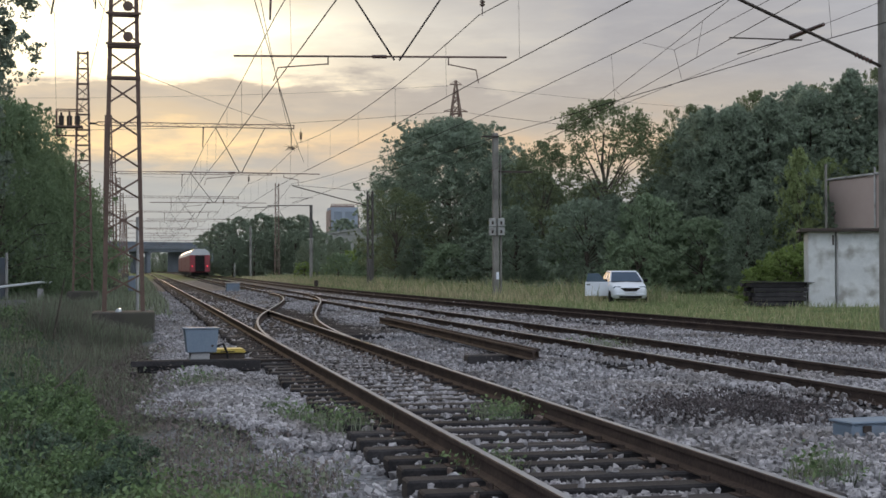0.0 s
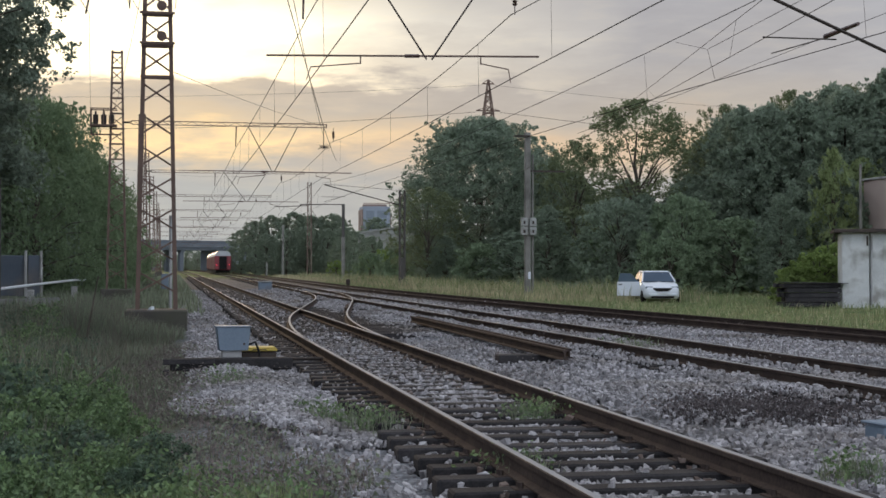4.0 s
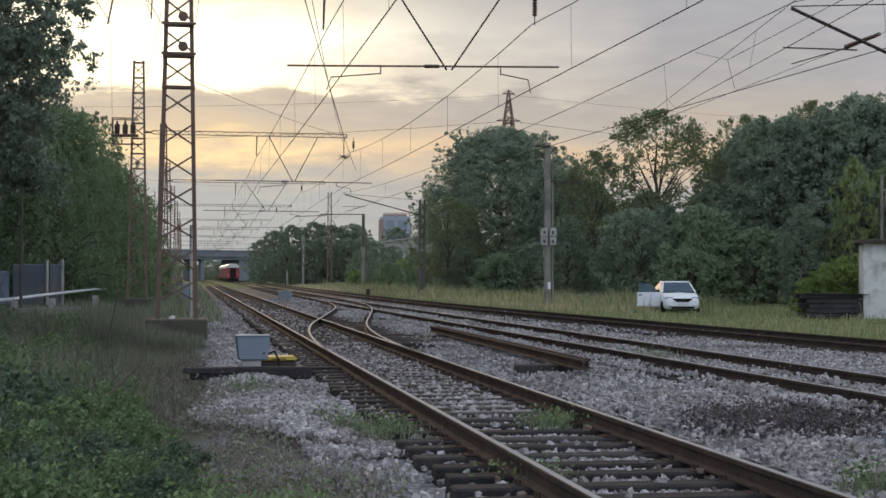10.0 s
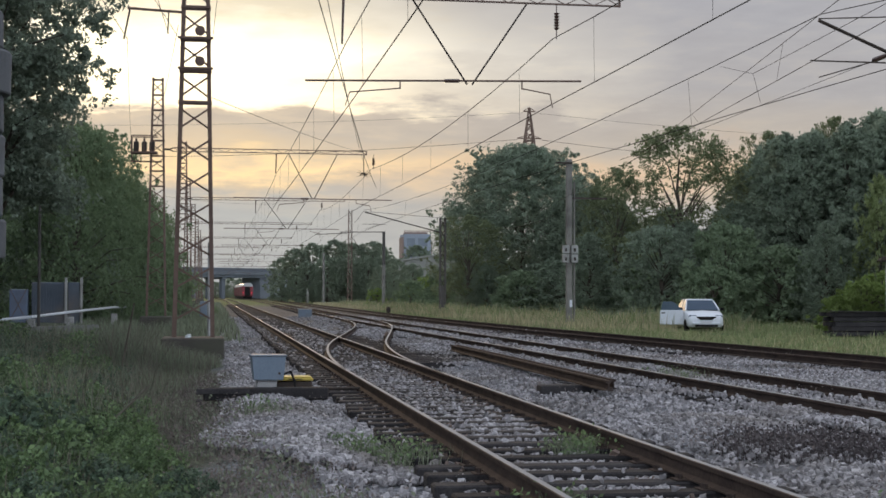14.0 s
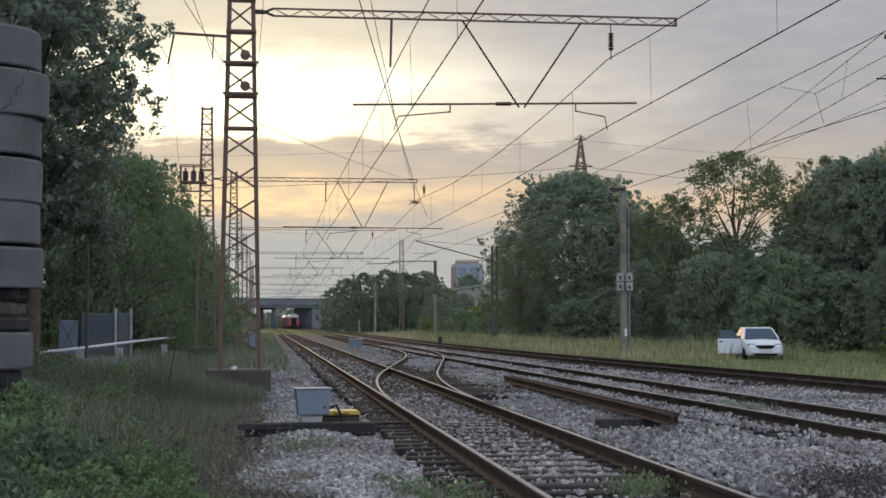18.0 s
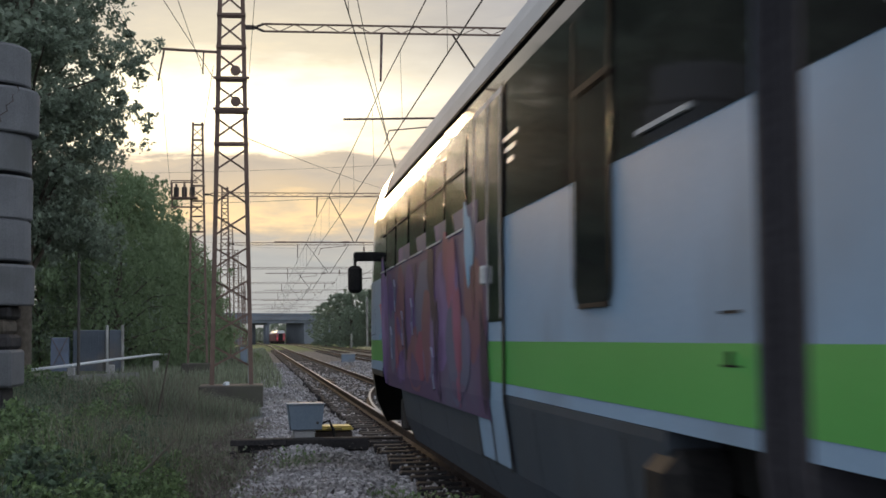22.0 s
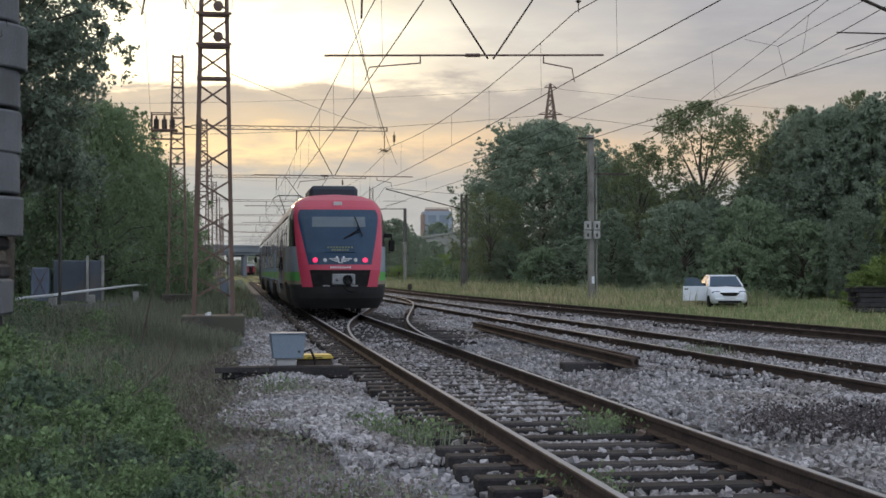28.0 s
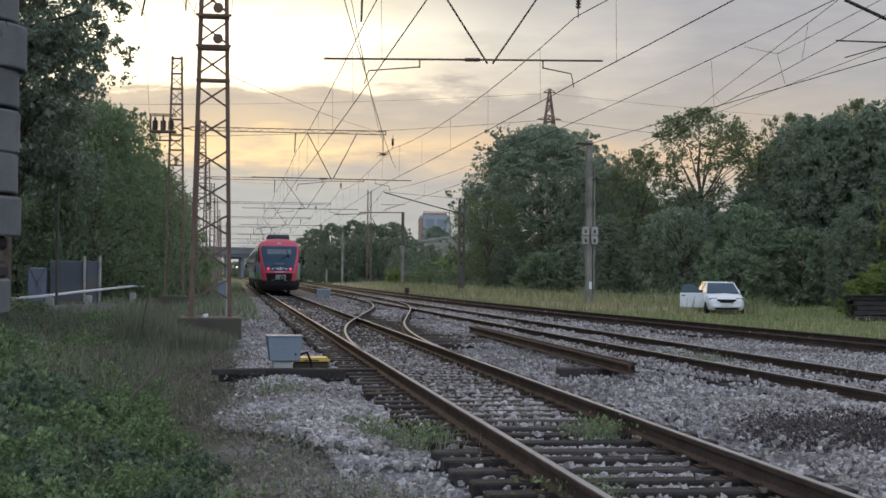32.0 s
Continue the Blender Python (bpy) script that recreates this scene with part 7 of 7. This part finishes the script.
# ---- fence, pipe and distant pylon ----
def build_left_side():
    f = thing("shed_fence", (-9.98, 72.0, 0.0), "low blue-grey metal sheds and panels under the trees", "fence", rz=0)
    f.scale = (1.16, 1.16, 1.16)
    for x, w, h, m in ((-2.2, 0.9, 1.35, "cabinet_grey"), (0.10, 0.75, 1.45, "panel_blue"), (1.0, 1.35, 1.75, "shed_blue"), (2.48, 0.5, 1.75, "shed_blue")):
        part("panel", Shape().box(x, x + w, 0, 0.5, 0, h, 0.03), m, f)
    part("brace", Shape().beam((0.12, -0.02, 0.1), (0.82, -0.02, 1.5), 0.05, 0.02).beam((0.82, -0.02, 0.1), (0.12, -0.02, 1.5), 0.05, 0.022), "mast_steel", f)
    for x in (2.42, 3.05, -1.2):
        part("post", Shape().tube((x, -0.1, -0.2), (x, -0.1, 1.95), 0.06, n=8), "concrete", f)
    for i in range(12):
        part("rib", Shape().beam((1.05 + 0.11 * i, -0.012, 0.05), (1.05 + 0.11 * i, -0.012, 1.7), 0.03, 0.02), "shed_blue", f)
    p = thing("pipe", (0, 0, 0), "long pale pipe lying along the fence", "pipe")
    part("tube", Shape().line([(-8.9, 58.0, 0.38), (-7.15, 58.2, 0.56), (-6.2, 64, 0.68), (-5.0, 74, 0.80), (-4.9, 84, 0.7)], 0.06, 10), "white_paint", p)
    for x, y in ((-7.15, 58.3), (-6.2, 64), (-5.0, 74)):
        part("support", Shape().box(x - 0.15, x + 0.15, y - 0.1, y + 0.1, -0.2, 0.48, 0.02), "concrete", p)
    k = thing("low_wall", (0, 0, 0), "low grey concrete kerb wall in the weeds", "wall", kind="structure")
    part("block", Shape().sweep([(-0.1, -0.3), (0.1, -0.3), (0.1, 0.26), (-0.1, 0.26)], [(-8.8, 53.5, 0), (-6.6, 54.5, 0), (-4.6, 58, 0)]), "grey_timber", k)
    y = thing("power_pylon", (66.5, 300, 0), "distant steel high-voltage pylon above the trees", "pylon")
    lattice_mast(y, 0, 34.5, 4.6, 1.9, 3.0, 0.30, 0.16)
    lattice_mast(y, 34.5, 41.5, 1.9, 0.2, 1.8, 0.25, 0.14)
    for z, w in ((35.0, 2.6), (40.8, 1.3)):
        part("crossarm", Shape().beam((-w, 0, z), (w, 0, z), 0.28, 0.25).beam((-w, 0, z), (0, 0, z + 0.9), 0.12).beam((w, 0, z), (0, 0, z + 0.9), 0.12), "mast_steel", y)
        for d in (-1, 1):
            part("cable", Shape().line([(d * (w + 16 * i), 2 * i, z - 0.3 - (13 if z < 38 else 9) * (i / 10) * (1 - i / 10) - 0.2 * i) for i in range(11)], 0.05 if z < 38 else 0.03, 4), "wire", y)
    for x, z in ((-6.6, 9.0), (-9.5, 11.0)):
        q = thing("lamp_pole", (x, 56, 0), "slim dark pole half hidden in the trees", "pole", "slim poles")
        part("shaft", Shape().tube((0, 0, -0.3), (0, 0, z), 0.06, 0.045, 8), "pole_dark", q)


def build_litter():
    """Small loose things along the bank."""
    k = thing("wooden_stake", (-1.93, 30.0, -0.2), "thin dark leaning stake in the weeds", "stake")
    part("shaft", Shape().tube((0, 0, 0), (0.27, 0, 1.5), 0.022, 0.014, 6), "bark", k)
    b = thing("dead_branch", (-1.25, 15.0, -0.05), "bare pale dead branch among the weeds", "branch")
    part("limb", Shape().line([(0, 0, 0), (0.14, 0.02, 0.20), (0.34, 0.03, 0.38), (0.56, 0.0, 0.60)], 0.013, 6), "stalk", b)
    part("twig", Shape().tube((0.34, 0.03, 0.38), (0.36, 0.1, 0.56), 0.007, 0.004, 5), "stalk", b)
    part("twig", Shape().tube((0.14, 0.02, 0.20), (0.30, -0.06, 0.24), 0.007, 0.004, 5), "stalk", b)
    w = thing("plastic_bag", (-0.62, 32.75, 0.5), "crumpled white plastic bag on the footing block", "bag")
    R = random.Random(17)
    rings = []
    for z, r in ((0.0, 0.05), (0.05, 0.075), (0.11, 0.06), (0.16, 0.07), (0.20, 0.03)):
        rings.append([(r * R.uniform(0.6, 1.3) * math.cos(a * math.pi / 4) + 0.15 * z, r * R.uniform(0.6, 1.3) * math.sin(a * math.pi / 4), z + R.uniform(-0.012, 0.012) * (z > 0)) for a in range(8)])
    part("film", Shape().add([(p[0] * 0.9, p[1] * 0.8, p[2] * 0.42) for q in rings for p in q], [(i * 8 + j, i * 8 + (j + 1) % 8, (i + 1) * 8 + (j + 1) % 8, (i + 1) * 8 + j) for i in range(4) for j in range(8)] + [tuple(range(8))[::-1], tuple(range(32, 40))]), "white_paint", w)


setmat("panel_blue", (0.115, 0.15, 0.225), (0.16, 0.195, 0.275), 1.2, 0.5, stain=(0.10, 0.11, 0.14))
setmat("shed_blue", (0.062, 0.080, 0.108), (0.098, 0.118, 0.148), 1.2, 0.6, stain=(0.13, 0.12, 0.12))
build_litter()
build_left_side()


# ---- weeds, brambles and grass ----
setmat("bramble_fresh", (0.085, 0.140, 0.062), (0.180, 0.255, 0.120), 2.5, 0.6, random_tint=0.5, island=True, translucent=0.4)
setmat("bramble_leaf", (0.050, 0.085, 0.058), (0.135, 0.190, 0.122), 2.5, 0.6, random_tint=0.5, island=True, translucent=0.4)
def blades(name, n, place, mat, label, seed, h0, h1, w, lean=0.35):
    """Blades of grass or stalks: bent strips that taper."""
    rng = np.random.default_rng(seed)
    V, F = [], []
    for _ in range(n):
        q = place(rng)
        if q is None:
            continue
        x, y, k = q
        h = rng.uniform(h0, h1) * k
        a = rng.uniform(0, 6.283)
        c, s = math.cos(a), math.sin(a)
        l = rng.uniform(0.05, lean) * h
        z = ground_z(x, y) - 0.04
        b = rng.uniform(0, 6.283)
        dx, dy = math.cos(b) * l, math.sin(b) * l
        i = len(V)
        V += [(x - c * w, y - s * w, z), (x + c * w, y + s * w, z), (x + dx * 0.4 + c * w * 0.7, y + dy * 0.4 + s * w * 0.7, z + h * 0.6), (x + dx * 0.4 - c * w * 0.7, y + dy * 0.4 - s * w * 0.7, z + h * 0.6), (x + dx, y + dy, z + h)]
        F += [(i, i + 1, i + 2, i + 3), (i + 3, i + 2, i + 4)]
    tagged(new(name, bulk(name, V, F, mat)), label, "grass", kind="stuff")


def herb(name, n, place, mat, label, seed, size, h0, h1):
    """Loose leaves of low plants."""
    rng = np.random.default_rng(seed)
    cs, rs = [], []
    for _ in range(n):
        q = place(rng)
        if q is None:
            continue
        x, y, k = q
        cs.append((x, y, ground_z(x, y) + rng.uniform(h0, h1) * k))
        rs.append(0.10 + 0.12 * k)
    v, f = leaf_cloud(rng, cs, rs, 14, size, 0.8)
    tagged(new(name, bulk(name, v.tolist(), f.tolist(), mat)), label, "weeds", kind="stuff")


def n2(x, y, s, k=0.0):
    return noise.noise(Vector((x * s, y * s, k)))


def left_bank(rng):
    y = rng.uniform(9.5, 46)
    x = rng.uniform(-9, 0.4)
    edge = -0.15 + 0.7 * n2(x, y, 0.35) - 0.03 * max(0, 17 - y)
    if x > edge or (x + 4.2) ** 2 + (y - 24) ** 2 < 1.0:
        return None
    k = 0.35 + 0.65 * min(1.0, (edge - x) / 1.8)
    return x, y, k * (0.5 + 0.9 * max(0, n2(x, y, 0.3, 5) + 0.4))


def green_bank(rng):
    """The leafy part of the bank, away from the ballast, in patches."""
    q = left_bank(rng)
    if q is None or q[0] > -0.75 - 0.05 * max(0, q[1] - 14) + 0.9 * n2(q[0], q[1], 0.45, 9) or n2(q[0], q[1], 0.9, 12) < -0.08:
        return None
    return q


def dry_bank(rng):
    """The drier, browner strip towards the ballast."""
    q = left_bank(rng)
    if q is None or q[0] < -1.9 - 0.12 * max(0, q[1] - 14) + 1.2 * n2(q[0], q[1], 0.45, 9):
        return None
    return q


def dark_patch(rng):
    a, k = rng.uniform(0, 6.283), rng.uniform(0, 1) ** 0.6
    return 5.85 + 1.0 * k * math.cos(a) + 0.25 * k * math.sin(a), 13.1 + 1.25 * k * math.sin(a) - 0.4 * k * math.cos(a), 0.7


def brown_fringe(rng):
    y = rng.uniform(8, 26)
    x = rng.uniform(-2.2, 1.5)
    c = 0.45 if y < 13 else -0.40 if y > 17 else 0.45 - 0.21 * (y - 13)
    if abs(x - c - 0.5 * n2(x, y, 0.3)) > 0.55 + 0.5 * n2(x, y, 0.8, 2):
        return None
    return x, y, 0.6 + 0.6 * n2(x, y, 0.5, 4)


def right_grass(rng):
    y = rng.uniform(18, 130)
    x = track_c(y) + 2.0 + rng.uniform(0, 1) ** 1.3 * 26
    return x, y, max(0.3, 0.75 + 0.9 * n2(x, y, 0.4))


def tall_dry(rng):
    y = rng.uniform(62, 190)
    x = track_c(y) + rng.uniform(3.5, 13)
    if n2(x, y, 0.08) < -0.12:
        return None
    return x, y, max(0.25, 0.75 + 0.9 * n2(x, y, 0.35))


def ballast_weeds(rng):
    y = rng.uniform(8, 40) if rng.uniform() < 0.5 else rng.uniform(40, 95)
    x = rng.uniform(0.9, 13.5 if y < 40 else 11.5)
    if (n2(x, y, 0.33, 3.0) < 0.20 and (x - 5.9) ** 2 / 2.2 + (y - 13.2) ** 2 / 3.0 > 1) or abs(x - XA) < 1.4 and rng.uniform() > 0.25:
        return None
    return x, y, 1.0


def track_tufts(rng):
    c = ((3.3, 12.9, 0.4), (1.75, 12.6, 0.5), (1.35, 13.2, 0.4), (4.65, 8.7, 0.35), (3.5, 13.3, 0.3), (0.6, 17.2, 0.5), (8.0, 24, 0.8), (2.35, 9.4, 0.3))[int(rng.integers(0, 8))]
    return c[0] + rng.normal() * c[2] * 0.32, c[1] + rng.normal() * c[2] * 0.45, 1.0


def footing_edge(rng):
    a = rng.uniform(-1.15, 1.0)
    return -0.9 + 1.1 * a - 0.25 * rng.uniform(), 32.2 - rng.uniform(0, 1) ** 1.5 * 1.9, 0.75 - 0.45 * a


def near_green(rng):
    x, y = rng.uniform(-1.6, 0.7), rng.uniform(7.6, 11.2)
    if x > 0.75 - 0.35 * (y - 8) + 0.5 * n2(x, y, 0.9, 3):
        return None
    return x, y, 0.7 + 0.5 * n2(x, y, 0.7)


def between_far(rng):
    y = rng.uniform(60, 210)
    return rng.uniform(14.2, 20), y, 1.0


def far_verge(rng):
    y = rng.uniform(44, 210)
    return rng.uniform(-6, 0.9), y, 0.9


blades("bank_grass", 22000, left_bank, "weed_green", "tall green and grey grass on the bank", 11, 0.2, 0.7, 0.007, 0.7)
blades("dry_stalks", 16000, dry_bank, "stalk", "dry brownish stalks among the weeds", 12, 0.3, 0.8, 0.006, 0.6)
blades("long_stems", 130, left_bank, "stalk", "long bent dry stems above the weeds", 45, 0.9, 1.5, 0.006, 0.95)
herb("bank_weeds", 7500, green_bank, "bramble_leaf", "leafy green weeds on the bank", 13, 0.034, 0.03, 0.35)
herb("dead_weeds", 3600, brown_fringe, "weed_brown", "dead brown weeds at the edge of the ballast", 14, 0.016, 0.0, 0.12)
blades("fringe_grass", 14000, brown_fringe, "weed_brown", "short brown grass at the edge of the ballast", 15, 0.06, 0.24, 0.004, 0.8)
blades("fringe_green", 6000, brown_fringe, "weed_green", "short green grass at the edge of the ballast", 21, 0.08, 0.28, 0.005)
herb("fringe_herbs", 800, brown_fringe, "weed_green", "low green herbs at the edge of the ballast", 22, 0.025, 0.0, 0.12)
blades("meadow_grass", 52000, right_grass, "meadow_green", "rough green grass beyond the outer track", 16, 0.08, 0.34, 0.014, 0.9)
blades("meadow_straw", 14000, right_grass, "grass_dry", "dry stems in the rough grass", 54, 0.12, 0.42, 0.009, 0.9)
blades("tall_grass", 26000, tall_dry, "grass_dry", "tall straw-coloured grass before the trees", 17, 0.3, 1.0, 0.018, 0.8)
blades("tall_green", 16000, tall_dry, "meadow_green", "tall green weeds before the trees", 55, 0.3, 1.1, 0.022, 0.8)
herb("ballast_weeds", 5200, ballast_weeds, "weed_brown", "brown low weeds growing in the ballast", 18, 0.018, 0.0, 0.05)
herb("dark_weeds", 320, dark_patch, "dead_dark", "dark dead weeds sprawling on the ballast", 41, 0.02, 0.0, 0.16)
blades("dark_stems", 2200, dark_patch, "dead_dark", "thin dead stems on the ballast", 42, 0.08, 0.24, 0.004, 0.9)
herb("tuft_herbs", 170, track_tufts, "bramble_fresh", "small green leafy tufts between the sleepers", 43, 0.024, 0.03, 0.16)
blades("tuft_grass", 2500, track_tufts, "weed_green", "small green tufts between the sleepers", 19, 0.10, 0.30, 0.006)
blades("footing_grass", 2600, footing_edge, "weed_green", "tall weeds round the foot of the mast", 51, 0.35, 0.95, 0.008, 0.6)
blades("footing_stalks", 1400, footing_edge, "stalk", "dry stalks round the foot of the mast", 52, 0.4, 1.0, 0.007, 0.6)
blades("near_grass", 5200, near_green, "meadow_green", "fresh green grass at the foot of the bank", 56, 0.08, 0.30, 0.006, 0.8)
herb("near_herbs", 260, near_green, "bramble_fresh", "low green herbs at the foot of the bank", 57, 0.026, 0.02, 0.20)
blades("verge_grass", 15000, far_verge, "weed_green", "green weeds beside the far track", 53, 0.2, 0.6, 0.025)
blades("far_grass", 10000, between_far, "grass_dry", "pale grass beside the far tracks", 20, 0.2, 0.5, 0.03)


def bramble_meshes():
    rng = np.random.default_rng(31)
    for kind in range(3):
        cs, rs = [], []
        for _ in range(70):
            a, q = rng.uniform(0, 6.283), rng.uniform(0, 1) ** 0.6
            z = rng.uniform(0.05, 1.0) * (1 - 0.55 * q * q)
            cs.append((q * math.cos(a), q * math.sin(a), z * 0.85))
            rs.append(rng.uniform(0.14, 0.26))
        v, f = leaf_cloud(rng, cs, rs, 40, 0.050, 0.8)
        st = Shape()
        for c in cs[::5]:
            st.tube((c[0] * 0.2, c[1] * 0.2, -0.1), c, 0.012, 0.005, 4, False)
        yield bulk("leaves", v.tolist(), f.tolist(), "bramble_leaf" if kind == 2 else "bramble_fresh"), st.data("stems", "bark")


def build_brambles():
    kinds = list(bramble_meshes())
    R = random.Random(5)
    for x, y, s in ((-2.3, 12.4, 0.85), (-2.9, 13.6, 1.0), (-2.0, 14.2, 0.8), (-3.3, 15.0, 0.95), (-1.5, 13.0, 0.6), (-2.5, 15.8, 0.8), (-3.6, 13.0, 1.1), (-1.6, 11.2, 0.55), (-1.9, 16.8, 0.6), (-4.4, 16.5, 1.1), (-1.3, 10.3, 0.42), (-4.2, 19.5, 1.0), (-5.5, 22, 1.1), (-6.5, 27, 1.2), (-4.0, 24, 0.8), (-2.6, 28, 0.7), (-7.5, 33, 1.3), (-3.2, 38, 0.8), (-6.0, 42, 1.0), (-1.1, 34.8, 0.5), (-3.7, 22.2, 0.95), (-4.7, 22.4, 1.0), (-3.3, 21.0, 0.8), (-0.9, 11.6, 0.4), (-0.7, 12.8, 0.42), (-1.0, 14.4, 0.5), (-1.2, 16.2, 0.5), (-0.6, 10.2, 0.36), (-0.3, 11.0, 0.30), (-0.35, 9.6, 0.3), (-1.7, 18.6, 0.6), (-2.6, 18.0, 0.7), (-2.2, 20.2, 0.6), (-3.0, 23.6, 0.6), (-1.8, 22.5, 0.45), (-1.0, 18.2, 0.4), (-2.6, 10.6, 0.8), (-1.9, 9.6, 0.6), (-1.2, 9.2, 0.45)):
        b = thing("bramble_bush", (x, y, ground_z(x, y)), "low leafy green bramble bush on the bank", "bush", "bramble bushes")
        k = kinds[R.randrange(3)]
        m = pose(0, 0, 0, 0, 0, R.uniform(0, 360)) @ Matrix.Diagonal((s, s, s, 1))
        part("leaves", k[0], "", b, at=m)
        part("stems", k[1], "", b, at=m)


build_brambles()


# ---- what moves ----
def train_y(t):
    """Tail of the multiple unit: it rolls away at an even speed."""
    d = t - 25.5
    return 8.13 + 13.2 * d


def coach_y(t):
    return 203.0 + 11.9 * t - 0.045 * t * t


def motions():
    rows = []
    for t in (0.0, 10.0, 20.0, 21.0, 22.0, 23.0, 24.0, 25.0, 26.0, 27.0, 28.0, 29.0, 30.0, 31.0, 32.0):
        rows.append((t, pose(XA, train_y(t), 0)))
    walk(train, rows)
    rows = []
    for t in (0.0, 4.0, 8.0, 12.0, 16.0, 20.0, 24.0, 28.0, 32.0):
        y = coach_y(t)
        turn = math.degrees(math.atan2(track_b(y) - track_b(y + 10), 10))
        rows.append((t, pose(track_b(y), y, 0, 0, 0, turn)))
    walk(far_train, rows)


motions()
